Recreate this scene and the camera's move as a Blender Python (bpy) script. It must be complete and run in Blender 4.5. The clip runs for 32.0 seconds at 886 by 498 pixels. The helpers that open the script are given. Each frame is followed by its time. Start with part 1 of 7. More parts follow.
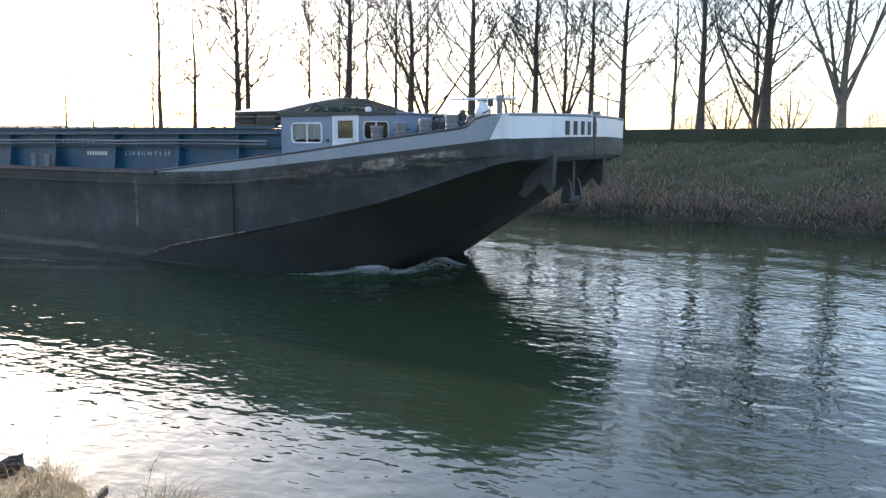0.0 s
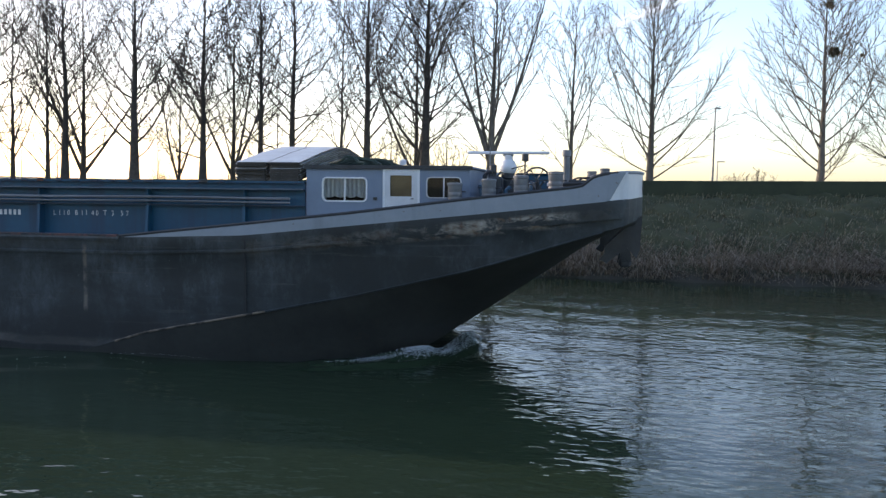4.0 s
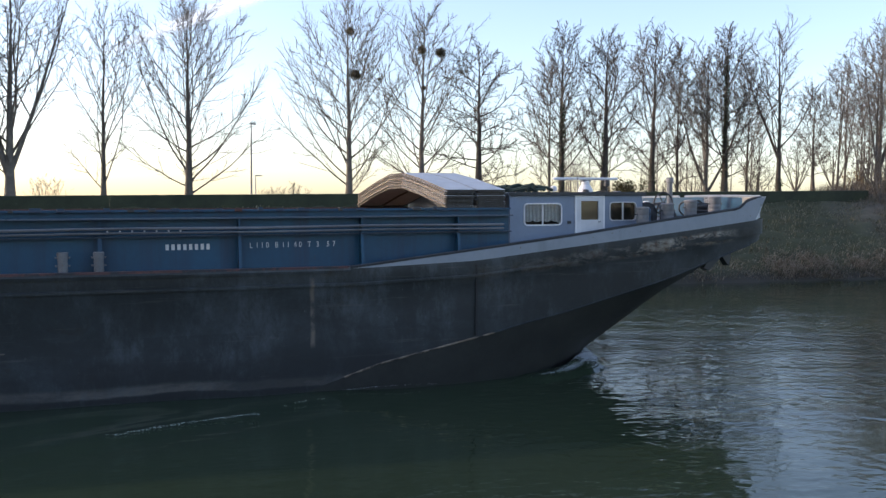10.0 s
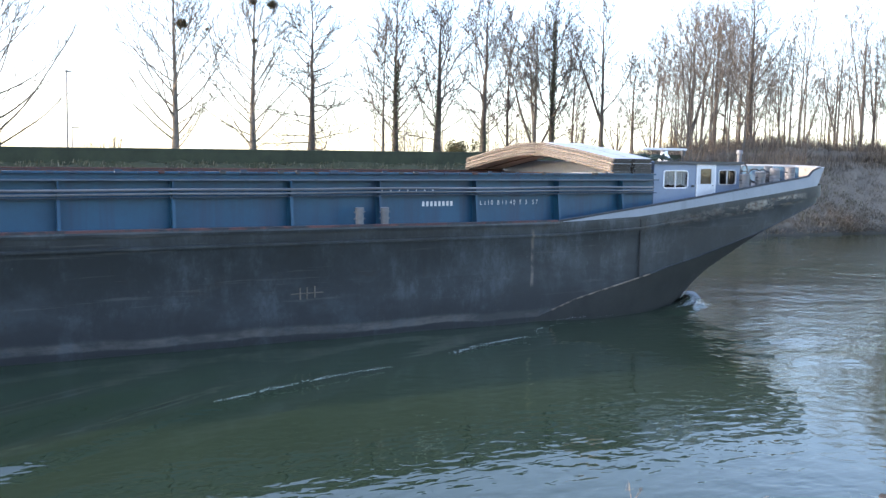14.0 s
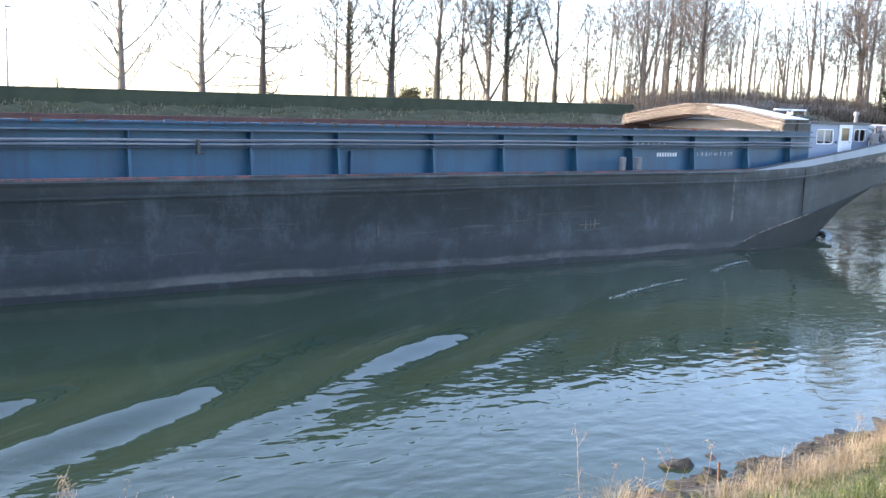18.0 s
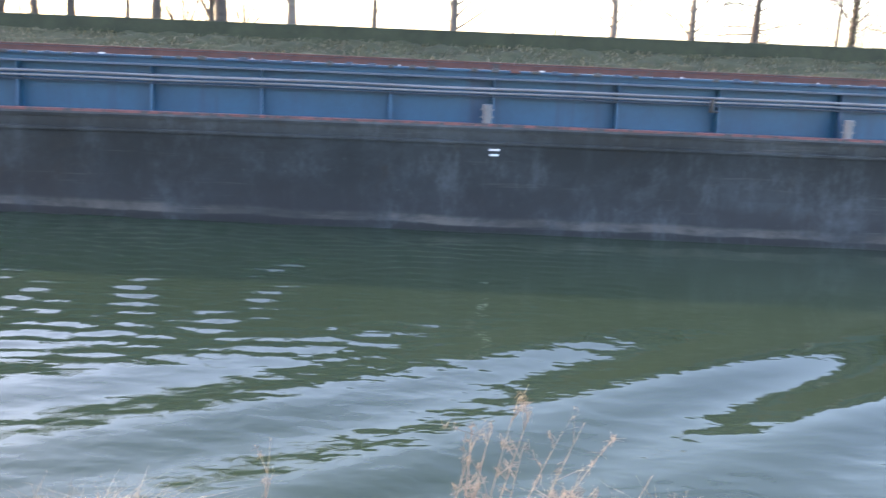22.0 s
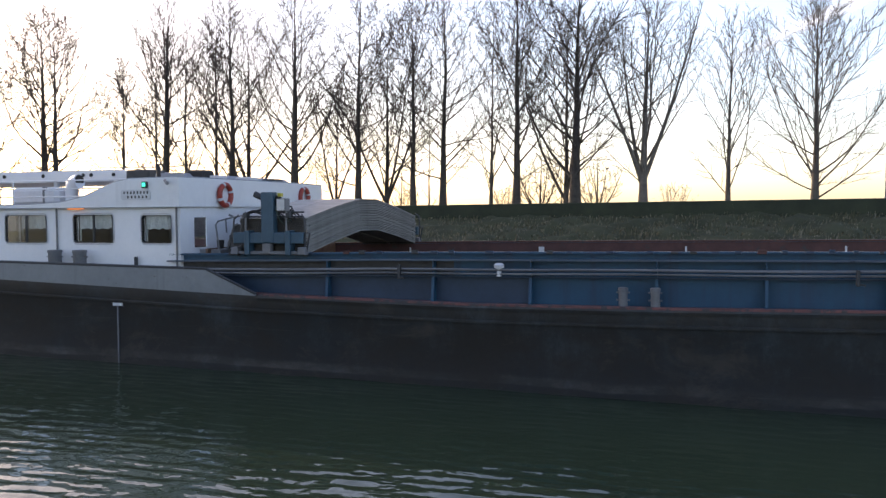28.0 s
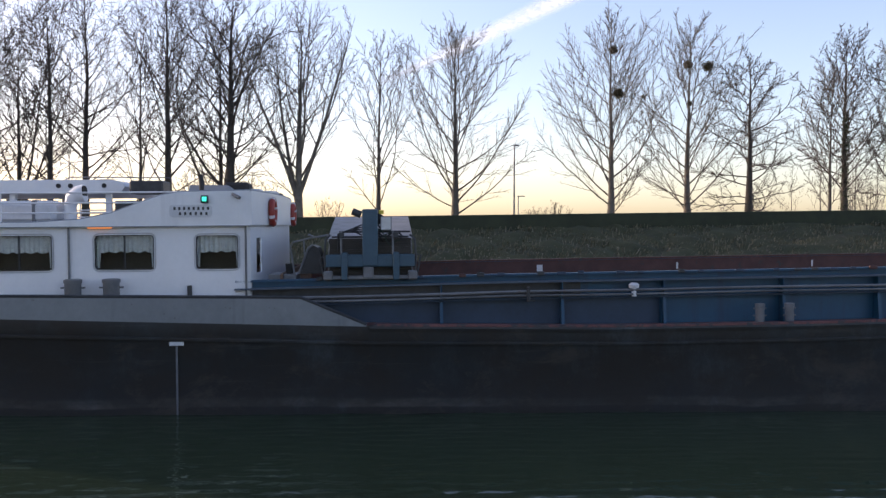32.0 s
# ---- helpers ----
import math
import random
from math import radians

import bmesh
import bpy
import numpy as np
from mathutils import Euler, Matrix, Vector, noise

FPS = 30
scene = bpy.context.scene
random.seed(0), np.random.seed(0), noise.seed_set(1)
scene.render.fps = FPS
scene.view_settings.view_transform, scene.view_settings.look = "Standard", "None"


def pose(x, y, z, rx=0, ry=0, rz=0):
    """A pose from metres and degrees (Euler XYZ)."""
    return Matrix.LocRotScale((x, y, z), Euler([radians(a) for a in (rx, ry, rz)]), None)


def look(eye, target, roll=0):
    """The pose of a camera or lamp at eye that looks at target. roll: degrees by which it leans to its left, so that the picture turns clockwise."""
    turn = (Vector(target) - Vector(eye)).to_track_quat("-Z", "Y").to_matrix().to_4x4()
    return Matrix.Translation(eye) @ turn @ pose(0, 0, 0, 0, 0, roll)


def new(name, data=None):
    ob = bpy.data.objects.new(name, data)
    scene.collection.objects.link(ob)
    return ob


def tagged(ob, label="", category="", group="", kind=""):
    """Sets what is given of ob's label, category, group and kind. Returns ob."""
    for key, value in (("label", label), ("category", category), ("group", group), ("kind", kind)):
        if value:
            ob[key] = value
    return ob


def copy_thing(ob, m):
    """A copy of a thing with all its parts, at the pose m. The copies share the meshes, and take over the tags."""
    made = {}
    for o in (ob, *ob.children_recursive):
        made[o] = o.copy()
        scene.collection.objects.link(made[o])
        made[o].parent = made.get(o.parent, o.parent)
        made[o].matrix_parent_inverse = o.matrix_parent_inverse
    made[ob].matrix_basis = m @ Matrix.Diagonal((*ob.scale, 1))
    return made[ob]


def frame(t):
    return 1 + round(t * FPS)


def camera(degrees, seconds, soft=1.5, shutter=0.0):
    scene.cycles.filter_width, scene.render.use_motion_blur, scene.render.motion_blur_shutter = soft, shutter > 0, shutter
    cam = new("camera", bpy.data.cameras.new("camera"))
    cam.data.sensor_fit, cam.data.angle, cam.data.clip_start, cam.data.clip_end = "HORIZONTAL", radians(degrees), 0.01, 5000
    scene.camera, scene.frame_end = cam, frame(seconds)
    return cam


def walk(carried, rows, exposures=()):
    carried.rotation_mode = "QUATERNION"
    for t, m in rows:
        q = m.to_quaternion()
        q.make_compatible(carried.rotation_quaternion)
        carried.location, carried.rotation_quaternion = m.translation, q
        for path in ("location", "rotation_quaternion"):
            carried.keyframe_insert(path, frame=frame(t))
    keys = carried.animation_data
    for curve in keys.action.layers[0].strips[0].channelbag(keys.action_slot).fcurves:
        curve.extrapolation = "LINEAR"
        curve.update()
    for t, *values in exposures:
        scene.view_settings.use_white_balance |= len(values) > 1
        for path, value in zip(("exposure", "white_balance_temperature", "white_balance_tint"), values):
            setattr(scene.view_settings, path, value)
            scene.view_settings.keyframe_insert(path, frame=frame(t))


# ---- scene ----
# ---------------------------------------------------------------- camera
PLAN = 1.368            # metres to one unit of the plan below: the barge is 110 m long and 11.40 m wide
EYE = (0.0, 0.0, 3.6 * PLAN)
cam = camera(52.8, 32.0, soft=1.4, shutter=0.2)
PATH = [
    (0, 29.10, -7.58, 0.80),
    (0.5, 26.94, -7.44, 0.96),
    (1, 24.55, -7.10, 0.73),
    (1.5, 22.11, -6.80, 0.77),
    (2, 19.33, -5.84, 0.47),
    (2.5, 16.34, -5.06, 0.77),
    (3, 13.59, -4.59, 0.75),
    (3.5, 10.92, -4.38, 1.22),
    (4, 8.28, -4.01, 1.46),
    (4.5, 5.97, -3.80, 1.64),
    (6.5, -2.54, -3.03, 2.32),
    (7, -3.29, -3.15, 1.92),
    (7.5, -5.11, -2.83, 1.78),
    (8, -8.22, -3.08, 1.80),
    (8.5, -11.61, -2.68, 1.78),
    (9, -14.30, -2.58, 1.91),
    (9.5, -17.87, -1.82, 1.64),
    (10, -20.49, -2.61, 0.57),
    (10.5, -22.92, -3.64, 0.53),
    (11, -23.79, -4.15, 0.56),
    (11.5, -24.18, -4.40, 0.51),
    (12, -27.21, -4.48, 0.49),
    (12.5, -28.07, -4.90, 0.55),
    (13, -29.73, -4.80, 0.85),
    (13.5, -31.03, -5.27, 1.45),
    (14, -31.20, -5.09, 1.43),
    (14.5, -30.11, -5.22, 1.67),
    (16.5, -29.68, -7.19, 2.68),
    (17, -30.28, -8.06, 2.50),
    (17.5, -32.11, -8.92, 2.84),
    (18, -34.39, -8.38, 2.39),
    (18.5, -38.38, -8.41, 2.52),
    (19, -41.31, -8.41, 2.65),
    (19.5, -41.64, -8.55, 2.62),
    (20, -42.60, -8.18, 2.62),
    (20.5, -40.90, -7.92, 2.40),
    (21, -32.29, -9.54, 3.72),
    (21.5, -18.76, -10.78, 4.13),
    (22, -4.81, -13.07, 3.54),
    (22.5, 5.72, -15.29, 1.50),
    (22.8, 9.85, -19.90, 1.25),
    (23, 10.91, -22.58, 1.20),
    (23.5, 10.59, -21.35, 0.90),
    (24, 11.18, -16.04, 0.64),
    (24.2, 11.32, -14.54, 0.40),
    (24.5, 13.42, -12.25, 0.10),
    (25, 17.61, -8.36, 0.48),
    (25.5, 20.46, -6.27, 0.46),
    (27.5, 18.77, -2.80, 0.51),
    (28, 17.97, -2.64, 0.45),
    (28.5, 15.76, -2.85, 0.45),
    (29, 13.55, -2.18, 0.49),
    (29.5, 11.42, -1.07, 0.44),
    (30, 9.75, -1.02, 0.27),
    (30.5, 6.54, -1.12, 0.13),
    (31, 2.87, -1.58, 0.02),
    (31.5, -0.84, -2.09, 0.03),
    (32, -3.83, -1.49, 0.45),
]


def aim(yaw, pitch, roll):
    a, b = radians(yaw), radians(pitch)
    way = Vector((-math.sin(a) * math.cos(b), math.cos(a) * math.cos(b), math.sin(b)))
    return look(EYE, Vector(EYE) + 2 * way, roll)


EXPOSURES = [(t, e + 1.3, k, tint) for t, e, k, tint in (
    (0.0, 0.60, 6500, 16), (2.0, 0.68, 6500, 16), (3.0, 0.4, 6500, 16), (4.0, 0.0, 6400, 17), (9.0, -0.12, 6450, 20), (12.0, 0.44, 6400, 19), (14.0, 1.13, 6350, 19), (17.0, 1.5, 6350, 21), (18.2, 1.47, 6350, 21), (19.0, 1.25, 6400, 22),
    (20.5, 1.19, 6500, 22), (21.2, 1.45, 6600, 23), (22.0, 1.88, 6800, 25), (22.6, 1.93, 6900, 27), (23.0, 1.86, 7000, 28), (23.4, 1.62, 7050, 29), (24.0, 1.76, 7300, 30), (25.0, 1.55, 7150, 27), (27.5, 0.16, 6950, 24), (30.0, -0.10, 6850, 26), (32.0, -0.30, 6700, 27))]
walk(cam, [(t, aim(y, p, r)) for t, y, p, r in PATH], EXPOSURES)

# ---------------------------------------------------------------- sky and sun
SUN_AZ, SUN_EL = 64.0, 15.0          # degrees to the left of +y, and above the horizon
world = bpy.data.worlds.new("sky")
scene.world = world
world.use_nodes = True
wn, wl = world.node_tree.nodes, world.node_tree.links
sky = wn.new("ShaderNodeTexSky")
sky.sky_type, sky.sun_disc = "NISHITA", False
sky.sun_elevation, sky.sun_rotation = radians(SUN_EL), radians(-SUN_AZ)
sky.air_density, sky.dust_density, sky.ozone_density = 0.9, 1.2, 1.15
wn["Background"].inputs["Strength"].default_value = 0.15
wl.new(sky.outputs[0], wn["Background"].inputs["Color"])
sun = new("sun", bpy.data.lights.new("sun", "SUN"))
sun.data.energy, sun.data.angle, sun.data.color = 1.35, radians(0.6), (1.0, 0.83, 0.64)
sun_way = Vector((-math.sin(radians(SUN_AZ)) * math.cos(radians(SUN_EL)), math.cos(radians(SUN_AZ)) * math.cos(radians(SUN_EL)), math.sin(radians(SUN_EL))))
sun.matrix_world = look(sun_way * 50, (0, 0, 0))


# ---------------------------------------------------------------- materials
def ramp(nt, src, stops):
    r = nt.nodes.new("ShaderNodeValToRGB")
    e = r.color_ramp.elements
    while len(e) < len(stops):
        e.new(0.5)
    for el, (p, c) in zip(e, stops):
        el.position, el.color = p, (*c, 1) if len(c) == 3 else c
    nt.links.new(src, r.inputs[0])
    return r.outputs[0]


def noise_of(nt, vec, scale, detail=4.0, rough=0.6, distort=0.0):
    n = nt.nodes.new("ShaderNodeTexNoise")
    n.inputs["Scale"].default_value, n.inputs["Detail"].default_value = scale, detail
    n.inputs["Roughness"].default_value, n.inputs["Distortion"].default_value = rough, distort
    nt.links.new(vec, n.inputs["Vector"])
    return n.outputs["Fac"]


def stretched(nt, vec, s):
    m = nt.nodes.new("ShaderNodeMapping")
    m.inputs["Scale"].default_value = s
    nt.links.new(vec, m.inputs["Vector"])
    return m.outputs[0]


def mixed(nt, fac, a, b):
    m = nt.nodes.new("ShaderNodeMix")
    m.data_type = "RGBA"
    for sock, v in ((m.inputs[0], fac), (m.inputs[6], a), (m.inputs[7], b)):
        if isinstance(v, (int, float)):
            sock.default_value = v
        elif isinstance(v, tuple):
            sock.default_value = (*v, 1)
        else:
            nt.links.new(v, sock)
    return m.outputs[2]


def maths(nt, op, a, b=0.0, c=0.0):
    m = nt.nodes.new("ShaderNodeMath")
    m.operation = op
    for sock, v in zip(m.inputs, (a, b, c)):
        if isinstance(v, (int, float)):
            sock.default_value = v
        else:
            nt.links.new(v, sock)
    return m.outputs[0]


def surface(name, c1, c2, scale=3.0, rough=0.6, bump=0.2, metal=0.0, third=None, spots=None, streak=None, coords="Object", vary=0.0):
    """Two colours mixed by noise at two scales; third: (colour, cover) patches; streak: (colour, cover) drips down the z axis; vary: spread from piece to piece."""
    m = bpy.data.materials.new(name)
    m.use_nodes = True
    nt = m.node_tree
    b = nt.nodes["Principled BSDF"]
    tc = nt.nodes.new("ShaderNodeTexCoord").outputs[coords]
    big = noise_of(nt, tc, scale, 5, 0.65)
    fine = noise_of(nt, tc, scale * 9, 4, 0.7)
    both = maths(nt, "ADD", maths(nt, "MULTIPLY", big, 0.65), maths(nt, "MULTIPLY", fine, 0.35))
    col = ramp(nt, both, [(0.36, c1), (0.64, c2)])
    if streak:
        s = noise_of(nt, stretched(nt, tc, (1.6, 1.6, 0.09)), scale * 1.7, 4, 0.6)
        col = mixed(nt, ramp(nt, s, [(1 - streak[1] - 0.12, (0, 0, 0)), (1 - streak[1] + 0.1, (1, 1, 1))]), col, streak[0])
    if third:
        p = noise_of(nt, tc, scale * 1.7, 6, 0.7, 0.4)
        col = mixed(nt, ramp(nt, p, [(1 - third[1] - 0.04, (0, 0, 0)), (1 - third[1] + 0.04, (1, 1, 1))]), col, third[0])
    if spots:
        p = noise_of(nt, tc, scale * 12, 3, 0.5)
        col = mixed(nt, ramp(nt, p, [(1 - spots[1] - 0.02, (0, 0, 0)), (1 - spots[1] + 0.02, (1, 1, 1))]), col, spots[0])
    if vary:
        info = nt.nodes.new("ShaderNodeObjectInfo").outputs["Random"]
        hsv = nt.nodes.new("ShaderNodeHueSaturation")
        nt.links.new(maths(nt, "ADD", maths(nt, "MULTIPLY", info, 2 * vary), 1 - vary), hsv.inputs["Value"])
        nt.links.new(col, hsv.inputs["Color"])
        col = hsv.outputs[0]
    nt.links.new(col, b.inputs["Base Color"])
    nt.links.new(maths(nt, "ADD", maths(nt, "MULTIPLY", fine, 0.25), rough - 0.12), b.inputs["Roughness"])
    b.inputs["Metallic"].default_value = metal
    if bump:
        bp = nt.nodes.new("ShaderNodeBump")
        bp.inputs["Strength"].default_value, bp.inputs["Distance"].default_value = bump, 0.02
        nt.links.new(both, bp.inputs["Height"])
        nt.links.new(bp.outputs[0], b.inputs["Normal"])
    return m


def island_blades(name, c1, c2, c3):
    """Blades, leaves and stalks: colour by piece."""
    m = bpy.data.materials.new(name)
    m.use_nodes = True
    nt = m.node_tree
    b = nt.nodes["Principled BSDF"]
    r = nt.nodes.new("ShaderNodeNewGeometry").outputs["Random Per Island"]
    nt.links.new(ramp(nt, r, [(0.0, c1), (0.5, c2), (1.0, c3)]), b.inputs["Base Color"])
    b.inputs["Roughness"].default_value = 0.6
    b.inputs["Specular IOR Level"].default_value = 0.3
    t = nt.nodes.new("ShaderNodeBsdfTranslucent")
    nt.links.new(ramp(nt, r, [(0.0, c1), (0.5, c2), (1.0, c3)]), t.inputs["Color"])
    mx = nt.nodes.new("ShaderNodeMixShader")
    mx.inputs[0].default_value = 0.35
    nt.links.new(b.outputs[0], mx.inputs[1])
    nt.links.new(t.outputs[0], mx.inputs[2])
    nt.links.new(mx.outputs[0], nt.nodes["Material Output"].inputs["Surface"])
    return m


def water_material(name, ripple, wake=False):
    """Murky canal water with fine wind ripples; the wake sheet is smooth inside the ship's wave train."""
    m = bpy.data.materials.new(name)
    m.use_nodes = True
    nt = m.node_tree
    b = nt.nodes["Principled BSDF"]
    tc = nt.nodes.new("ShaderNodeTexCoord").outputs["Object"]
    murk = noise_of(nt, tc, 0.12, 3)
    nt.links.new(ramp(nt, murk, [(0.3, (0.0215, 0.0355, 0.0195)), (0.7, (0.0285, 0.0450, 0.0245))]), b.inputs["Base Color"])
    b.inputs["Roughness"].default_value = 0.02
    b.inputs["IOR"].default_value = 1.35
    calm = ramp(nt, noise_of(nt, stretched(nt, tc, (0.5, 1.0, 1.0)), 0.16, 3, 0.5), [(0.35, (0.4 * ripple,) * 3), (0.65, (ripple,) * 3)])
    sep = nt.nodes.new("ShaderNodeSeparateXYZ")
    nt.links.new(tc, sep.inputs[0])
    if not wake:                      # the near bank shelters the water below it from the wind
        open_side = ramp(nt, maths(nt, "MULTIPLY_ADD", sep.outputs["X"], -0.05, 0.0), [(0.15, (0, 0, 0)), (0.5, (0.85, 0.85, 0.85))])
        sheltered = ramp(nt, maths(nt, "MULTIPLY", sep.outputs["Y"], 0.025), [(0.15, (0.36, 0.36, 0.36)), (0.33, (0.72, 0.72, 0.72)), (0.52, (0.92, 0.92, 0.92)), (0.70, (0.66, 0.66, 0.66)), (0.86, (0.36, 0.36, 0.36))])
        near = ramp(nt, maths(nt, "MULTIPLY", sep.outputs["Y"], 0.025), [(0.35, (1, 1, 1)), (0.5, (0, 0, 0))])
        calm = maths(nt, "MULTIPLY", calm, maths(nt, "MAXIMUM", sheltered, maths(nt, "MULTIPLY", open_side, near)))
    if wake:
        d = maths(nt, "SUBTRACT", maths(nt, "MULTIPLY_ADD", sep.outputs["X"], -0.265, sep.outputs["Y"]), 9.05)
        inside = ramp(nt, maths(nt, "MULTIPLY_ADD", d, 0.25, 0.5), [(0.15, (0, 0, 0)), (0.5, (1, 1, 1))])
        ahead = ramp(nt, maths(nt, "MULTIPLY_ADD", sep.outputs["X"], 0.05, 0.5), [(0.15, (0, 0, 0)), (0.45, (1, 1, 1))])
        calm = maths(nt, "MULTIPLY", calm, maths(nt, "SUBTRACT", 1.0, maths(nt, "MULTIPLY", maths(nt, "MULTIPLY", inside, ahead), 0.85)))
    w1 = noise_of(nt, stretched(nt, tc, (0.95, 1.4, 1.0)), 2.7, 1, 0.4, 0.3)
    w2 = noise_of(nt, stretched(nt, tc, (0.9, 1.5, 1.0)), 6.5, 1, 0.4, 0.4)
    h = maths(nt, "ADD", maths(nt, "MULTIPLY", w1, 1.0), maths(nt, "MULTIPLY", w2, 0.28))
    bp = nt.nodes.new("ShaderNodeBump")
    bp.inputs["Distance"].default_value = 0.055
    nt.links.new(calm, bp.inputs["Strength"])
    nt.links.new(h, bp.inputs["Height"])
    nt.links.new(bp.outputs[0], b.inputs["Normal"])
    return m


def hull_material():
    """Black-blue hull paint with pale scrapes, vertical streaks, and a dried mud line just above the water."""
    m = surface("hull_paint", (0.013, 0.0172, 0.0192), (0.041, 0.0505, 0.0562), 0.75, 0.55, 0.35, streak=((0.047, 0.057, 0.062), 0.25), third=((0.029, 0.028, 0.025), 0.38), spots=((0.078, 0.082, 0.08), 0.26))
    nt = m.node_tree
    b = nt.nodes["Principled BSDF"]
    old = b.inputs["Base Color"].links[0].from_socket
    tc = nt.nodes.new("ShaderNodeTexCoord").outputs["Object"]
    sep = nt.nodes.new("ShaderNodeSeparateXYZ")
    nt.links.new(tc, sep.inputs[0])
    level = maths(nt, "MULTIPLY_ADD", sep.outputs["X"], TRIM_SLOPE, maths(nt, "SUBTRACT", sep.outputs["Z"], 0.03))
    wav = noise_of(nt, stretched(nt, tc, (0.7, 1.0, 0.3)), 0.7, 5, 0.6)
    lift = maths(nt, "ADD", level, maths(nt, "MULTIPLY", maths(nt, "SUBTRACT", wav, 0.5), 0.22))
    band = ramp(nt, lift, [(0.10, (0, 0, 0)), (0.135, (1, 1, 1)), (0.26, (0.85, 0.85, 0.85)), (0.33, (0, 0, 0))])
    grain = ramp(nt, noise_of(nt, stretched(nt, tc, (0.4, 1.0, 1.6)), 3.0, 6, 0.7), [(0.34, (0.2, 0.2, 0.2)), (0.56, (1, 1, 1))])
    col = mixed(nt, maths(nt, "MULTIPLY", band, grain), old, (0.110, 0.099, 0.086))
    wet = ramp(nt, lift, [(0.09, (1, 1, 1)), (0.12, (0, 0, 0))])
    col = mixed(nt, wet, col, (0.012, 0.013, 0.013))
    cell = nt.nodes.new("ShaderNodeCombineXYZ")
    nt.links.new(maths(nt, "FLOOR", maths(nt, "MULTIPLY", sep.outputs["X"], 0.31)), cell.inputs[0])
    nt.links.new(maths(nt, "FLOOR", maths(nt, "MULTIPLY", sep.outputs["Z"], 1.15)), cell.inputs[2])
    plate = ramp(nt, noise_of(nt, cell.outputs[0], 1.73, 0), [(0.35, (0.42, 0.42, 0.42)), (0.6, (0, 0, 0))])
    col = mixed(nt, maths(nt, "MULTIPLY", plate, maths(nt, "SUBTRACT", 1.0, band)), col, (0.016, 0.0195, 0.021))
    # broad pale blotches and faint level scratches left by locks
    blotch = ramp(nt, noise_of(nt, stretched(nt, tc, (1.0, 1.0, 0.45)), 1.5, 7, 0.78, 0.0), [(0.50, (0, 0, 0)), (0.68, (0.8, 0.8, 0.8))])
    col = mixed(nt, blotch, col, (0.074, 0.089, 0.097))
    sooty = ramp(nt, noise_of(nt, stretched(nt, tc, (0.55, 1.0, 0.8)), 0.8, 6, 0.7, 0.4), [(0.42, (0.65, 0.65, 0.65)), (0.56, (0, 0, 0))])
    col = mixed(nt, sooty, col, (0.011, 0.0135, 0.0145))
    scratch = ramp(nt, noise_of(nt, stretched(nt, tc, (0.12, 1.0, 2.6)), 3.2, 5, 0.7), [(0.60, (0, 0, 0)), (0.72, (0.55, 0.55, 0.55))])
    col = mixed(nt, scratch, col, (0.095, 0.09, 0.085))
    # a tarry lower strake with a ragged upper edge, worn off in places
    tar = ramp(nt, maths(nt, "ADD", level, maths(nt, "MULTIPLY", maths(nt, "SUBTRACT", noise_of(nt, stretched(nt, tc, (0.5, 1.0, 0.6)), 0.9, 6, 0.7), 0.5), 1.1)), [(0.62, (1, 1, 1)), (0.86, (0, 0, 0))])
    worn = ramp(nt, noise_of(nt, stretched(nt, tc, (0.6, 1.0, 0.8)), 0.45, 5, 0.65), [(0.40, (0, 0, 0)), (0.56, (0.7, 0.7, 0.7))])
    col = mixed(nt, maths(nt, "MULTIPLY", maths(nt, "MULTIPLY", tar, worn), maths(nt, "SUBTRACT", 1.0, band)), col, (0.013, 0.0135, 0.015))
    # rustier after plating; its backlit darkness is put into the colour too
    aft = ramp(nt, maths(nt, "MULTIPLY_ADD", sep.outputs["X"], -0.02, 0.4), [(0.55, (0, 0, 0)), (0.85, (1, 1, 1))])
    rusty = ramp(nt, noise_of(nt, stretched(nt, tc, (0.5, 1.0, 0.8)), 1.3, 6, 0.7), [(0.36, (0.15, 0.15, 0.15)), (0.62, (0.9, 0.9, 0.9))])
    col = mixed(nt, maths(nt, "MULTIPLY", aft, rusty), col, (0.022, 0.0165, 0.0125))
    stain = ramp(nt, noise_of(nt, stretched(nt, tc, (0.6, 1.0, 1.0)), 1.1, 7, 0.75, 0.5), [(0.56, (0, 0, 0)), (0.70, (0.8, 0.8, 0.8))])
    col = mixed(nt, maths(nt, "MULTIPLY", aft, stain), col, (0.060, 0.048, 0.038))
    # cream and rust scrapes under the deck edge at the shoulder of the bow, thinning out aft
    high = maths(nt, "SUBTRACT", sep.outputs["Z"], maths(nt, "MULTIPLY_ADD", sep.outputs["X"], 0.109, -0.97))
    near = ramp(nt, maths(nt, "MULTIPLY_ADD", sep.outputs["X"], 0.1, -2.6), [(0.05, (0, 0, 0)), (0.45, (0.35, 0.35, 0.35)), (0.62, (1, 1, 1)), (0.74, (1, 1, 1)), (0.80, (0.1, 0.1, 0.1))])
    strip = ramp(nt, maths(nt, "ADD", high, 0.5), [(0.12, (0, 0, 0)), (0.22, (1, 1, 1)), (0.40, (1, 1, 1)), (0.47, (0, 0, 0))])
    flake = ramp(nt, noise_of(nt, stretched(nt, tc, (1.0, 0.3, 2.6)), 1.9, 6, 0.7, 0.6), [(0.44, (0, 0, 0)), (0.55, (0.9, 0.9, 0.9))])
    tone = ramp(nt, noise_of(nt, tc, 5.0, 5, 0.7), [(0.38, (0.15, 0.085, 0.05)), (0.5, (0.26, 0.23, 0.19)), (0.66, (0.38, 0.36, 0.32))])
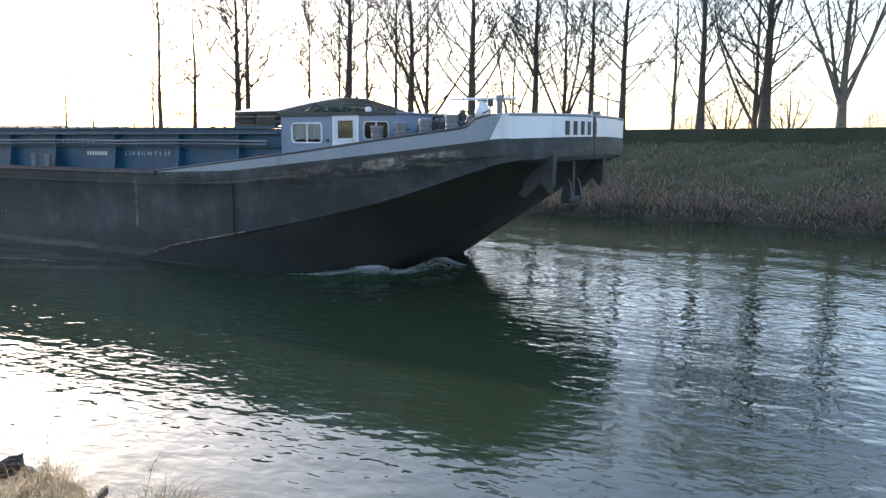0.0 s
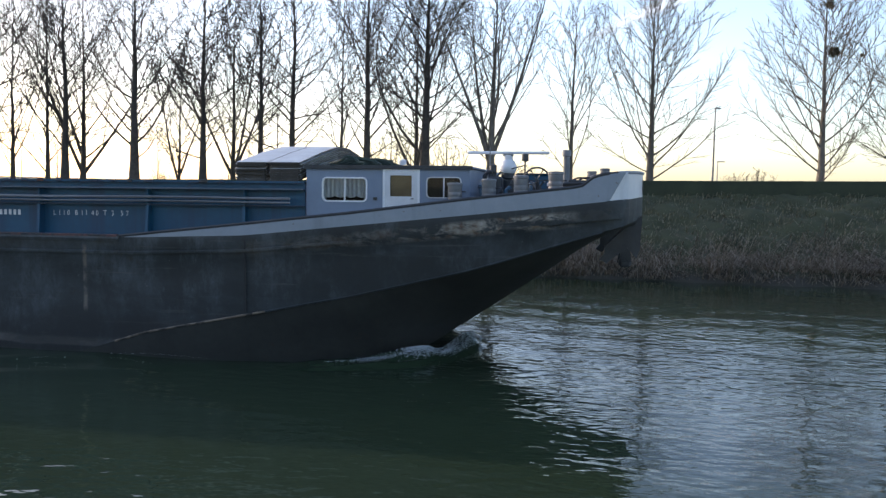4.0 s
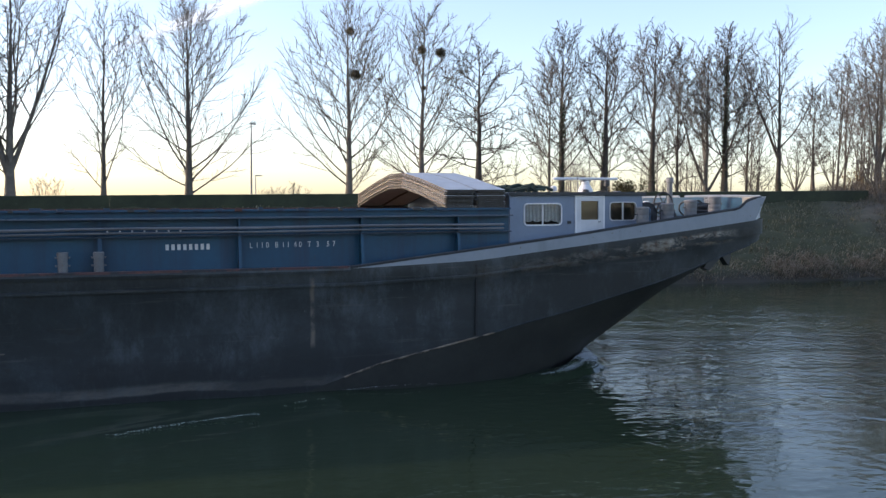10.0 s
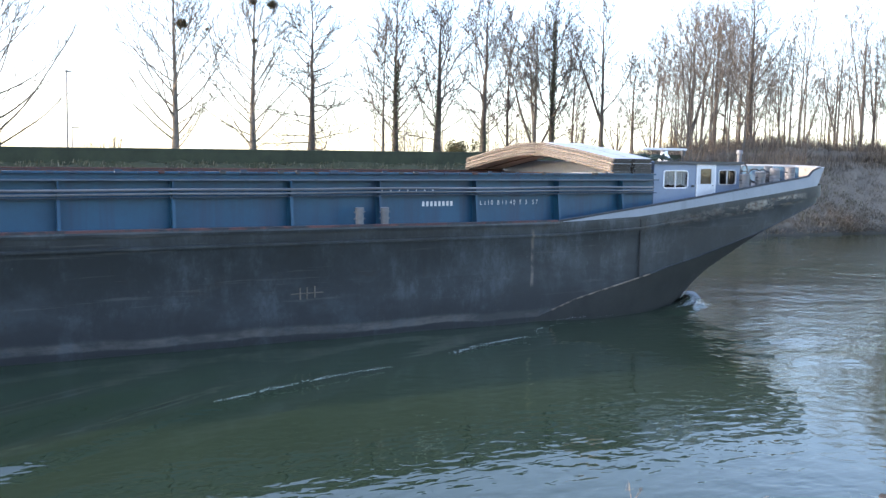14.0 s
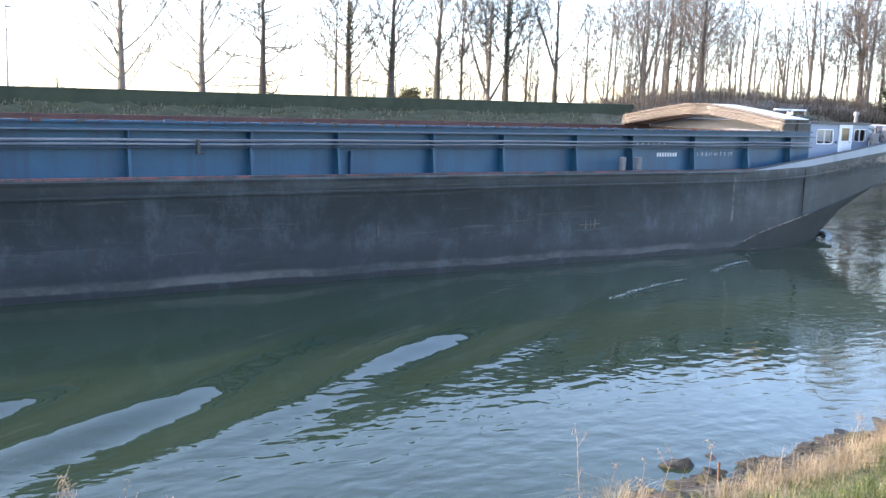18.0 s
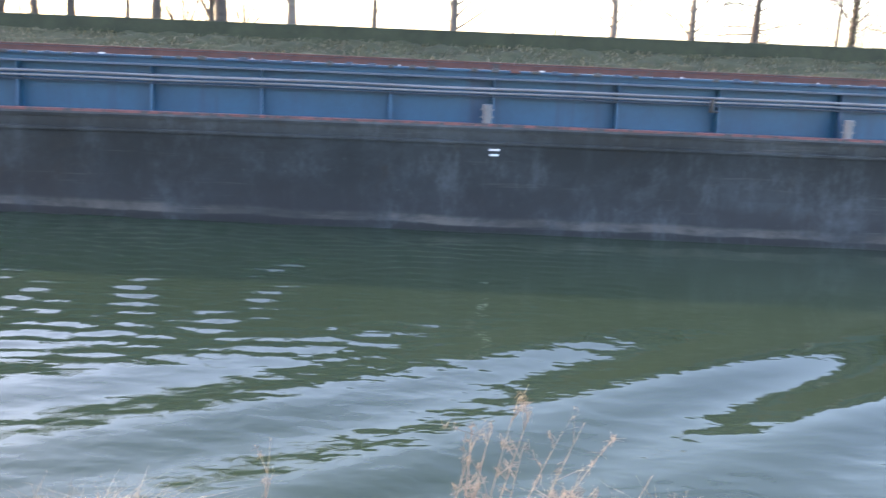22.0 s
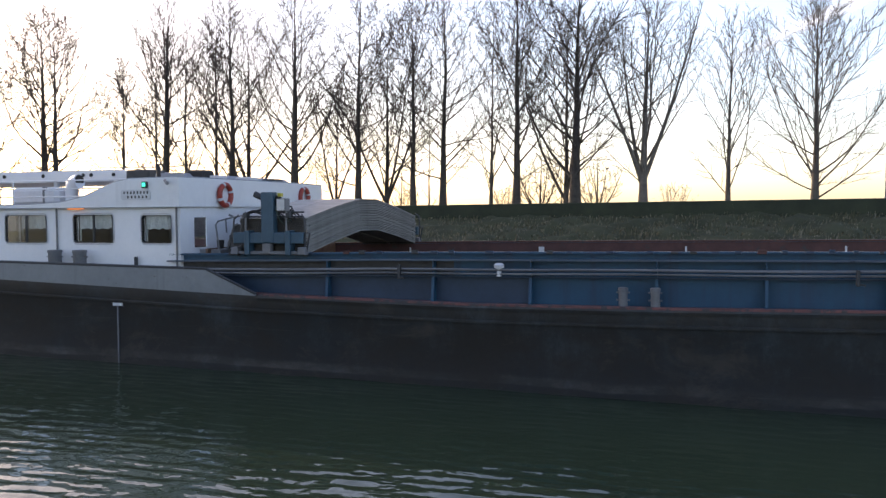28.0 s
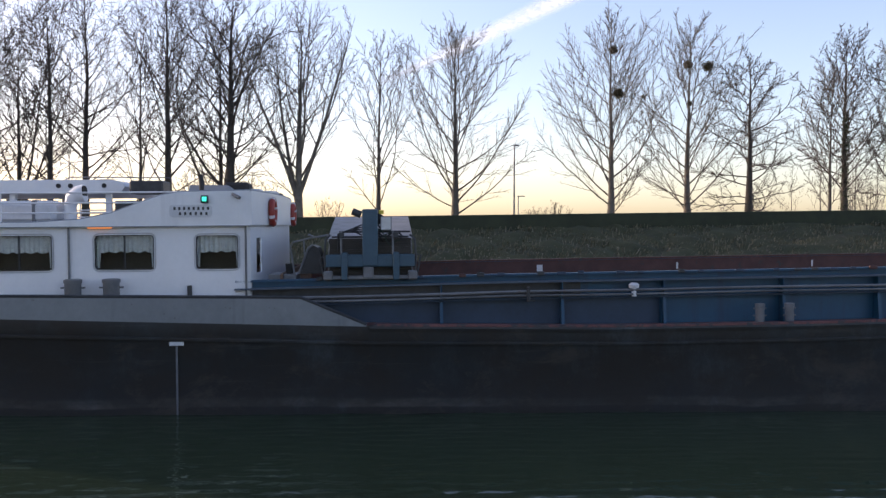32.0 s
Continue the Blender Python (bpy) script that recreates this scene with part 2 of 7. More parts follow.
    col = mixed(nt, maths(nt, "MULTIPLY", maths(nt, "MULTIPLY", near, strip), flake), col, tone)
    # one fender streak down the plating
    off = maths(nt, "ABSOLUTE", maths(nt, "SUBTRACT", sep.outputs["X"], maths(nt, "MULTIPLY_ADD", noise_of(nt, tc, 2.5, 3), 0.06, 23.95)))
    line = ramp(nt, off, [(0.02, (0.9, 0.9, 0.9)), (0.06, (0, 0, 0))])
    body = ramp(nt, maths(nt, "MULTIPLY", sep.outputs["Z"], 0.5), [(0.22, (0, 0, 0)), (0.28, (1, 1, 1)), (0.9, (1, 1, 1)), (0.94, (0, 0, 0))])
    col = mixed(nt, maths(nt, "MULTIPLY", maths(nt, "MULTIPLY", line, body), ramp(nt, noise_of(nt, tc, 4.0, 4), [(0.4, (0.1, 0.1, 0.1)), (0.55, (0.8, 0.8, 0.8))])), col, (0.17, 0.14, 0.11))
    nt.links.new(col, b.inputs["Base Color"])
    return m


TRIM = 0.9                                  # degrees: the empty barge lies deeper astern
TRIM_SLOPE = math.tan(radians(TRIM))
MAT = dict(
    water=water_material("canal_water", 0.9),
    calm=water_material("wake_water", 0.38, True),
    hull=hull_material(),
    blue=surface("blue_paint", (0.004, 0.048, 0.096), (0.007, 0.068, 0.130), 1.2, 0.5, 0.15, streak=((0.011, 0.036, 0.078), 0.38), third=((0.07, 0.035, 0.03), 0.27)),
    bluegrey=surface("worn_blue_grey_ledge_paint", (0.05, 0.075, 0.11), (0.09, 0.115, 0.15), 1.6, 0.55, 0.15, third=((0.02, 0.03, 0.045), 0.35)),
    navy=surface("dark_navy_paint", (0.012, 0.030, 0.058), (0.022, 0.048, 0.088), 1.6, 0.5, 0.15, third=((0.05, 0.03, 0.026), 0.3)),
    edgered=surface("flaking_red_edge_paint", (0.12, 0.045, 0.042), (0.20, 0.075, 0.068), 2.5, 0.65, 0.3, third=((0.05, 0.045, 0.047), 0.48)),
    edgeworn=surface("worn_red_brown_edge_paint", (0.075, 0.035, 0.034), (0.13, 0.055, 0.05), 2.0, 0.65, 0.3, third=((0.03, 0.03, 0.034), 0.5)),
    # same covers as the fore stack; this grey holds the aft stack's shade
    coverend=surface("grey_shaded_cover_edge", (0.17, 0.165, 0.155), (0.29, 0.28, 0.265), 3.0, 0.6, 0.2, vary=0.2),
    deckred=surface("red_oxide_deck_paint", (0.11, 0.045, 0.038), (0.17, 0.07, 0.058), 1.5, 0.7, 0.3, third=((0.05, 0.04, 0.038), 0.40)),
    bulwark=surface("grey_blue_bulwark_paint", (0.20, 0.229, 0.264), (0.245, 0.274, 0.314), 0.9, 0.5, 0.1, streak=((0.15, 0.17, 0.19), 0.30), spots=((0.13, 0.10, 0.08), 0.28)),
    bulwarkaft=surface("grey_stern_bulwark_paint", (0.155, 0.170, 0.180), (0.205, 0.220, 0.230), 0.9, 0.5, 0.1, streak=((0.11, 0.115, 0.12), 0.30), spots=((0.09, 0.075, 0.06), 0.28)),
    cream=surface("worn_cream_paint", (0.25, 0.225, 0.19), (0.33, 0.30, 0.26), 2.0, 0.6, 0.2, third=((0.15, 0.11, 0.08), 0.34)),
    # lighter brown: daylight from the far windows is put into the colour
    cabin=surface("brown_cabin_interior", (0.05, 0.042, 0.034), (0.085, 0.070, 0.055), 2.0, 0.8, 0.0),
    house=surface("grey_blue_house_paint", (0.152, 0.195, 0.268), (0.18, 0.228, 0.308), 1.0, 0.45, 0.08, streak=((0.13, 0.16, 0.22), 0.3)),
    maroon=surface("flaking_maroon_paint", (0.060, 0.026, 0.023), (0.11, 0.047, 0.040), 2.0, 0.75, 0.3, third=((0.05, 0.045, 0.043), 0.38), spots=((0.30, 0.28, 0.26), 0.2)),
    white=surface("white_boat_paint", (0.66, 0.67, 0.69), (0.74, 0.745, 0.76), 0.8, 0.4, 0.05, streak=((0.55, 0.55, 0.56), 0.28)),
    offwhite=surface("weathered_white_paint", (0.50, 0.51, 0.53), (0.62, 0.63, 0.65), 2.0, 0.5, 0.1, third=((0.30, 0.26, 0.23), 0.26)),
    alu=surface("dull_aluminium_sheet", (0.42, 0.43, 0.44), (0.55, 0.56, 0.57), 2.5, 0.45, 0.1, metal=0.35, spots=((0.30, 0.30, 0.30), 0.3)),
    # warm tone holds the low sun on the fore stack's ends
    coveredge=surface("weathered_sunlit_cover_edge", (0.070, 0.060, 0.049), (0.160, 0.138, 0.114), 3.0, 0.6, 0.2, spots=((0.22, 0.195, 0.165), 0.3), vary=0.4),
    coverdark=surface("dark_cover_side", (0.028, 0.024, 0.02), (0.05, 0.043, 0.036), 4.0, 0.6, 0.3, vary=0.2),
    steel=surface("grey_painted_steel", (0.115, 0.12, 0.128), (0.175, 0.18, 0.188), 3.0, 0.5, 0.15, third=((0.14, 0.09, 0.06), 0.32)),
    darksteel=surface("dark_steel", (0.02, 0.022, 0.025), (0.045, 0.047, 0.05), 4.0, 0.5, 0.2, third=((0.06, 0.04, 0.03), 0.3)),
    hullbottom=surface("grey_olive_bottom_paint", (0.015, 0.015, 0.013), (0.036, 0.036, 0.031), 0.9, 0.7, 0.3, streak=((0.026, 0.023, 0.019), 0.3), third=((0.034, 0.026, 0.019), 0.34), spots=((0.05, 0.046, 0.04), 0.22)),
    scuffed=surface("scuffed_steel_edge", (0.10, 0.075, 0.055), (0.26, 0.205, 0.155), 3.0, 0.7, 0.3, third=((0.03, 0.027, 0.025), 0.46)),
    rust=surface("rusty_steel", (0.10, 0.052, 0.03), (0.19, 0.11, 0.07), 4.0, 0.8, 0.4),
    cranblue=surface("teal_blue_crane_paint", (0.020, 0.060, 0.092), (0.034, 0.084, 0.124), 2.5, 0.45, 0.1, third=((0.10, 0.06, 0.045), 0.27)),
    lettering=surface("white_stencil_paint", (0.55, 0.56, 0.57), (0.66, 0.66, 0.66), 9.0, 0.6, 0.0, third=((0.2, 0.22, 0.26), 0.36)),
    black=surface("black_rubber", (0.012, 0.012, 0.013), (0.025, 0.025, 0.026), 6.0, 0.7, 0.1),
    red=surface("red_lifebuoy_shell", (0.27, 0.03, 0.02), (0.36, 0.045, 0.028), 4.0, 0.45, 0.05),
    curtain=surface("white_lace_curtain", (0.34, 0.35, 0.34), (0.50, 0.51, 0.50), 14.0, 0.9, 0.3),
    # dark tone stands in for unlit rooms and for the cowl's hollow
    interior=surface("dark_unlit_interior", (0.02, 0.018, 0.015), (0.04, 0.033, 0.028), 2.0, 0.8, 0.0),
    ochre=surface("ochre_door_blind", (0.16, 0.11, 0.055), (0.21, 0.15, 0.08), 4.0, 0.8, 0.1),
    net=surface("green_tarpaulin", (0.015, 0.03, 0.022), (0.04, 0.06, 0.045), 5.0, 0.8, 0.5),
    yellow=surface("yellow_paint", (0.5, 0.42, 0.04), (0.6, 0.5, 0.06), 5.0, 0.5, 0.0),
    bark=surface("winter_bark", (0.045, 0.037, 0.030), (0.095, 0.080, 0.066), 3.0, 0.9, 0.5, vary=0.2),
    barkpale=surface("pale_poplar_bark", (0.09, 0.077, 0.062), (0.17, 0.145, 0.118), 3.0, 0.9, 0.4, vary=0.2),
    barkwood=surface("woodland_bark", (0.075, 0.065, 0.054), (0.15, 0.13, 0.108), 3.0, 0.9, 0.4, vary=0.25),
    ivy=island_blades("ivy_leaves", (0.012, 0.025, 0.008), (0.025, 0.045, 0.014), (0.05, 0.07, 0.025)),
    fir=island_blades("evergreen_sprays", (0.02, 0.03, 0.012), (0.05, 0.055, 0.02), (0.11, 0.08, 0.03)),
    russet=island_blades("russet_leaves", (0.12, 0.07, 0.03), (0.20, 0.13, 0.05), (0.28, 0.2, 0.09)),
    mistle=island_blades("mistletoe_sprays", (0.07, 0.058, 0.03), (0.11, 0.09, 0.045), (0.17, 0.14, 0.07)),
    grass=island_blades("bank_grass", (0.022, 0.042, 0.010), (0.095, 0.125, 0.032), (0.29, 0.29, 0.13)),
    freshgrass=island_blades("fresh_bank_grass", (0.045, 0.08, 0.014), (0.15, 0.19, 0.042), (0.37, 0.37, 0.16)),
    straw=island_blades("dry_straw_grass", (0.21, 0.15, 0.075), (0.42, 0.325, 0.185), (0.68, 0.58, 0.40)),
    deadleaf=island_blades("dead_leaf", (0.16, 0.10, 0.06), (0.32, 0.24, 0.17), (0.55, 0.50, 0.43)),
    reed=island_blades("dead_reed", (0.13, 0.098, 0.066), (0.24, 0.19, 0.135), (0.38, 0.315, 0.235)),
    litter=island_blades("dead_bramble", (0.10, 0.083, 0.064), (0.19, 0.16, 0.124), (0.31, 0.265, 0.21)),
    brush=island_blades("bare_brush", (0.075, 0.062, 0.048), (0.15, 0.122, 0.094), (0.25, 0.20, 0.145)),
    fargrass=island_blades("far_bank_grass", (0.092, 0.092, 0.050), (0.175, 0.155, 0.096), (0.31, 0.27, 0.195)),
    stalk=surface("dead_stalk", (0.22, 0.165, 0.115), (0.38, 0.30, 0.215), 8.0, 0.9, 0.1),
    stone=surface("wet_dark_riprap", (0.010, 0.009, 0.008), (0.045, 0.040, 0.034), 3.5, 0.75, 1.0, third=((0.055, 0.06, 0.025), 0.42), vary=0.45),
    mossstone=surface("mossy_riprap", (0.035, 0.035, 0.016), (0.10, 0.092, 0.036), 3.0, 0.9, 1.0, third=((0.022, 0.02, 0.017), 0.44), vary=0.3),
    # dark blade colours that also hold the shade under the wood
    brambleshade=island_blades("shaded_ivy_and_bramble", (0.022, 0.024, 0.013), (0.050, 0.045, 0.028), (0.095, 0.078, 0.050)),
    # dark green tone of the band along the far crest
    moss=surface("dark_green_wall", (0.020, 0.026, 0.014), (0.042, 0.050, 0.026), 0.9, 0.9, 0.5, third=((0.065, 0.062, 0.045), 0.30), coords="Object"),
    foam=surface("water_foam_and_glints", (0.68, 0.71, 0.73), (0.86, 0.88, 0.90), 4.0, 0.7, 0.4),
    galv=surface("galvanised_pole", (0.22, 0.22, 0.22), (0.30, 0.30, 0.30), 3.0, 0.5, 0.0, metal=0.5),
)


def glass_material(name, tint, rough=0.02):
    m = bpy.data.materials.new(name)
    m.use_nodes = True
    b = m.node_tree.nodes["Principled BSDF"]
    b.inputs["Base Color"].default_value = (*tint, 1)
    b.inputs["Roughness"].default_value, b.inputs["Transmission Weight"].default_value, b.inputs["IOR"].default_value = rough, 1.0, 1.45
    return m


def glow_material(name, col, power):
    m = bpy.data.materials.new(name)
    m.use_nodes = True
    b = m.node_tree.nodes["Principled BSDF"]
    b.inputs["Base Color"].default_value = (*col, 1)
    b.inputs["Emission Color"].default_value, b.inputs["Emission Strength"].default_value = (*col, 1), power
    return m


MAT["glass"] = glass_material("window_glass", (0.85, 0.9, 0.9))
MAT["amber"] = glow_material("amber_glow", (0.8, 0.28, 0.08), 0.35)
MAT["greenlamp"] = glow_material("green_sidelight_lens", (0.0, 0.55, 0.35), 1.2)


def ground_material():
    """Turf that turns to mud and gravel at the water."""
    m = surface("bank_turf", (0.030, 0.034, 0.014), (0.065, 0.068, 0.030), 0.8, 0.95, 0.8, third=((0.08, 0.066, 0.04), 0.36), coords="Object")
    nt = m.node_tree
    b = nt.nodes["Principled BSDF"]
    old = b.inputs["Base Color"].links[0].from_socket
    tc = nt.nodes.new("ShaderNodeTexCoord").outputs["Object"]
    sep = nt.nodes.new("ShaderNodeSeparateXYZ")
    nt.links.new(tc, sep.inputs[0])
    z = maths(nt, "ADD", sep.outputs["Z"], maths(nt, "MULTIPLY", noise_of(nt, tc, 1.3, 4), 0.5))
    mud = ramp(nt, maths(nt, "MULTIPLY", z, 0.5), [(0.22, (1, 1, 1)), (0.42, (0, 0, 0))])
    litter = ramp(nt, maths(nt, "ADD", maths(nt, "MULTIPLY_ADD", sep.outputs["X"], 0.05, -2.1), maths(nt, "MULTIPLY", noise_of(nt, tc, 0.3, 4), 0.4)), [(0.2, (0, 0, 0)), (0.6, (1, 1, 1))])
    leafy_col = ramp(nt, noise_of(nt, tc, 2.2, 5, 0.7), [(0.35, (0.10, 0.083, 0.064)), (0.65, (0.19, 0.158, 0.122))])
    base = mixed(nt, litter, old, leafy_col)
    nt.links.new(mixed(nt, mud, base, (0.045, 0.037, 0.028)), b.inputs["Base Color"])
    return m


MAT["turf"] = ground_material()


# ---------------------------------------------------------------- mesh helpers
class Geo:
    """Gathers vertices and faces of one mesh."""

    def __init__(self):
        self.v, self.f = [], []

    def add(self, verts, faces):
        n = len(self.v)
        self.v += [tuple(p) for p in verts]
        self.f += [tuple(i + n for i in q) for q in faces]
        return self

    def box(self, x0, x1, y0, y1, z0, z1, bev=0.0):
        lo, hi = (x0, y0, z0), (x1, y1, z1)
        b = min(bev, 0.45 * min(h - l for l, h in zip(lo, hi)))
        if b <= 0:
            c = [(x, y, z) for x in (x0, x1) for y in (y0, y1) for z in (z0, z1)]
            return self.add(c, [(0, 1, 3, 2), (4, 6, 7, 5), (0, 4, 5, 1), (2, 3, 7, 6), (0, 2, 6, 4), (1, 5, 7, 3)])
        vs, at = [], {}
        for sx in (0, 1):
            for sy in (0, 1):
                for sz in (0, 1):
                    s = (sx, sy, sz)
                    for ax in range(3):
                        p = [(hi[k] if s[k] else lo[k]) if k == ax else ((hi[k] - b) if s[k] else (lo[k] + b)) for k in range(3)]
                        at[s, ax] = len(vs)
                        vs.append(p)
        fs = []
        for ax in range(3):
            u, w = [k for k in range(3) if k != ax]
            for side in (0, 1):
                q = []
                for a, c in ((0, 0), (1, 0), (1, 1), (0, 1)):
                    s = [0, 0, 0]
                    s[ax], s[u], s[w] = side, a, c
                    q.append(at[tuple(s), ax])
                fs.append(q)
            for a in (0, 1):
                for c in (0, 1):
                    s0, s1 = [0, 0, 0], [0, 0, 0]
                    s0[ax], s1[ax] = 0, 1
                    s0[u] = s1[u] = a
                    s0[w] = s1[w] = c
                    s0, s1 = tuple(s0), tuple(s1)
                    fs.append([at[s0, u], at[s1, u], at[s1, w], at[s0, w]])
        for s in {k[0] for k in at}:
            fs.append([at[s, 0], at[s, 1], at[s, 2]])
        return self.add(vs, fs)

    def tube(self, pts, radii, n=8, caps=True):
        pts = [Vector(p) for p in pts]
        if isinstance(radii, (int, float)):
            radii = [radii] * len(pts)
        base, vs, fs = len(self.v), [], []
        for i, p in enumerate(pts):
            d = (pts[min(i + 1, len(pts) - 1)] - pts[max(i - 1, 0)]).normalized()
            a = d.orthogonal().normalized() if i == 0 else (a - a.dot(d) * d).normalized()
            c = d.cross(a)
            vs += [p + radii[i] * (math.cos(2 * math.pi * k / n) * a + math.sin(2 * math.pi * k / n) * c) for k in range(n)]
        for i in range(len(pts) - 1):
            fs += [(i * n + k, i * n + (k + 1) % n, (i + 1) * n + (k + 1) % n, (i + 1) * n + k) for k in range(n)]
        if caps:
            fs += [tuple(range(n - 1, -1, -1)), tuple(range((len(pts) - 1) * n, len(pts) * n))]
        return self.add(vs, fs)

    def lathe(self, x, y, prof, n=16):
        """prof: rows of radius and height, turned round an upright axis."""
        vs = [(x + r * math.cos(2 * math.pi * k / n), y + r * math.sin(2 * math.pi * k / n), z) for r, z in prof for k in range(n)]
        fs = [(i * n + k, i * n + (k + 1) % n, (i + 1) * n + (k + 1) % n, (i + 1) * n + k) for i in range(len(prof) - 1) for k in range(n)]
        fs += [tuple(range(n - 1, -1, -1)), tuple(range((len(prof) - 1) * n, len(prof) * n))]
        return self.add(vs, fs)

    def slab(self, poly, axis, lo, hi):
        """A flat outline (2D points) pushed through along an axis."""
        n = len(poly)

        def put(p, w):
            return {"x": (w, p[0], p[1]), "y": (p[0], w, p[1]), "z": (p[0], p[1], w)}[axis]

        vs = [put(p, lo) for p in poly] + [put(p, hi) for p in poly]
        fs = [tuple(range(n)), tuple(range(2 * n - 1, n - 1, -1))] + [(i, (i + 1) % n, n + (i + 1) % n, n + i) for i in range(n)]
        return self.add(vs, fs)

    def skin(self, rows, close=False):
        """Quads between rows of points of one length."""
        n = len(rows[0])
        vs = [p for r in rows for p in r]
        w = n if close else n - 1
        return self.add(vs, [(i * n + k, i * n + (k + 1) % n, (i + 1) * n + (k + 1) % n, (i + 1) * n + k) for i in range(len(rows) - 1) for k in range(w)])


def mesh_of(name, g, mat, smooth=False, tidy=True):
    me = bpy.data.meshes.new(name)
    me.from_pydata(g.v, [], g.f)
    if tidy:
        bm = bmesh.new()
        bm.from_mesh(me)
        bmesh.ops.recalc_face_normals(bm, faces=bm.faces)
        bm.to_mesh(me)
        bm.free()
    me.materials.append(MAT[mat])
    if smooth:
        me.shade_smooth()
        if smooth != "all":
            me.set_sharp_from_angle(angle=radians(smooth if smooth > 1 else 40))
    return me


def part(name, g, mat, parent=None, label="", smooth=False):
    ob = new(name, mesh_of(name, g, mat, smooth))
    ob.parent = parent
    return tagged(ob, label)


def fast_mesh(name, verts, faces, mat, smooth=False):
    """A mesh from arrays of triangles or quads."""
    me = bpy.data.meshes.new(name)
    verts, faces = np.asarray(verts, np.float32), np.asarray(faces, np.int32)
    k = faces.shape[1]
    me.vertices.add(len(verts))
    me.vertices.foreach_set("co", verts.ravel())
    me.loops.add(faces.size)
    me.loops.foreach_set("vertex_index", faces.ravel())
    me.polygons.add(len(faces))
    me.polygons.foreach_set("loop_start", np.arange(len(faces), dtype=np.int32) * k)
    me.update(calc_edges=True)
    me.validate()
    me.materials.append(MAT[mat])
    if smooth:
        me.shade_smooth()
    return me


def root(name, label, category, group="", at=(0, 0, 0)):
    ob = new(name)
    ob.location = at
    ob.empty_display_size = 0.3
    return tagged(ob, label, category, group)


# ---------------------------------------------------------------- ground, water, far wall
def crest(x):
    """Height of the foot of the far wall along the canal."""
    return 3.42 + 0.021 * np.clip(x, -35, 55)


PROFILE = [(-1500, 2.5), (-60, 2.5), (-8, 2.46), (-1.5, 2.42), (0.4, 2.3), (1.3, 1.88), (2.2, 1.5), (3.3, 1.05), (4.1, 0.66), (4.7, 0.38), (5.4, 0.08), (6.0, -0.25), (8.0, -1.4), (12, -2.6),
           (30, -2.6), (34.5, -1.5), (36.9, -0.35), (37.5, 0.05), (37.9, 0.42), (39.5, 0.95), (43.0, 2.35), (46.6, 3.4), (48.5, 3.5), (60, 3.0), (90, 2.2), (400, 2.0), (1800, 2.0)]


def ground_height(x, y):
    ys, zs = np.array(PROFILE).T
    z = np.interp(y, ys, zs)
    k = np.clip((y - 37.4) / 9.2, 0, 1) * (1 - 0.7 * np.clip((y - 60) / 40, 0, 1))
    z = z + k * (crest(x) - 3.42)
    # the wooded bank beyond the end of the wall stands higher
    wood = np.clip((x - 46) / 12, 0, 1) * np.clip((y - 38.2) / 5.0, 0, 1) * (1 - np.clip((y - 130) / 60, 0, 1))
    z = z + wood * np.clip(3.0 + 0.5 - 0.35 * (y - 38.2) * (y < 46), 0.2, 1.4)
    return z


def build_ground():
    xs = np.concatenate([np.linspace(-1800, -90, 10), np.linspace(-80, -14, 45), np.linspace(-13, 18, 125), np.linspace(19, 110, 70), np.linspace(120, 1800, 10)])
    ys = np.concatenate([np.linspace(-1500, -10, 8), np.linspace(-8, 0, 9), np.linspace(0.3, 7, 46), np.linspace(8, 36, 12), np.linspace(36.5, 48.5, 60), np.linspace(50, 100, 16), np.linspace(120, 1800, 8)])
    X, Y = np.meshgrid(xs, ys, indexing="ij")
    Z = ground_height(X, Y)
    bumpy = ((Y > 0) & (Y < 6)) | ((Y > 37.2) & (Y < 46.8))
    wob = 0.10 * np.sin(1.7 * X + 0.6 * np.sin(2.3 * Y)) * np.sin(1.9 * Y + 0.8 * np.sin(1.1 * X)) + 0.05 * np.sin(5.1 * X + 2 * Y) * np.sin(4.3 * Y - X)
    Z = Z + wob * bumpy * np.where(Y > 20, 1.5, 1.0)
    n = len(ys)
    i, j = np.meshgrid(np.arange(len(xs) - 1), np.arange(n - 1), indexing="ij")
    a = (i * n + j).ravel()
    me = fast_mesh("ground", np.stack([X, Y, Z], -1).reshape(-1, 3), np.stack([a, a + n, a + n + 1, a + 1], 1), "turf", True)
    return tagged(new("ground", me), "grassy canal banks sloping down to the water", "ground", kind="structure")


ground = build_ground()


def build_water():
    """Still sheet of the canal with low real swell where the camera looks down on it."""
    xs = np.concatenate([np.linspace(-1500, -75, 14), np.linspace(-70, 95, 560), np.linspace(100, 1500, 14)])
    ys = np.linspace(5.0, 38.4, 150)
    X, Y = np.meshgrid(xs, ys, indexing="ij")
    Z = np.full_like(X, -0.05)
    r = np.random.default_rng(3)
    for _ in range(26):
        lam = r.uniform(0.7, 2.6)
        a = r.normal(1.35, 0.6)
        Z += 0.0007 * lam * np.sin(2 * np.pi / lam * (math.cos(a) * X + math.sin(a) * Y) + r.uniform(0, 6.3))
    n = len(ys)
    i, j = np.meshgrid(np.arange(len(xs) - 1), np.arange(n - 1), indexing="ij")
    a = (i * n + j).ravel()
    me = fast_mesh("water", np.stack([X, Y, Z], -1).reshape(-1, 3), np.stack([a, a + n, a + n + 1, a + 1], 1), "water", True)
    return tagged(new("water", me), "dark green rippled canal water", "water", kind="structure")


water = build_water()


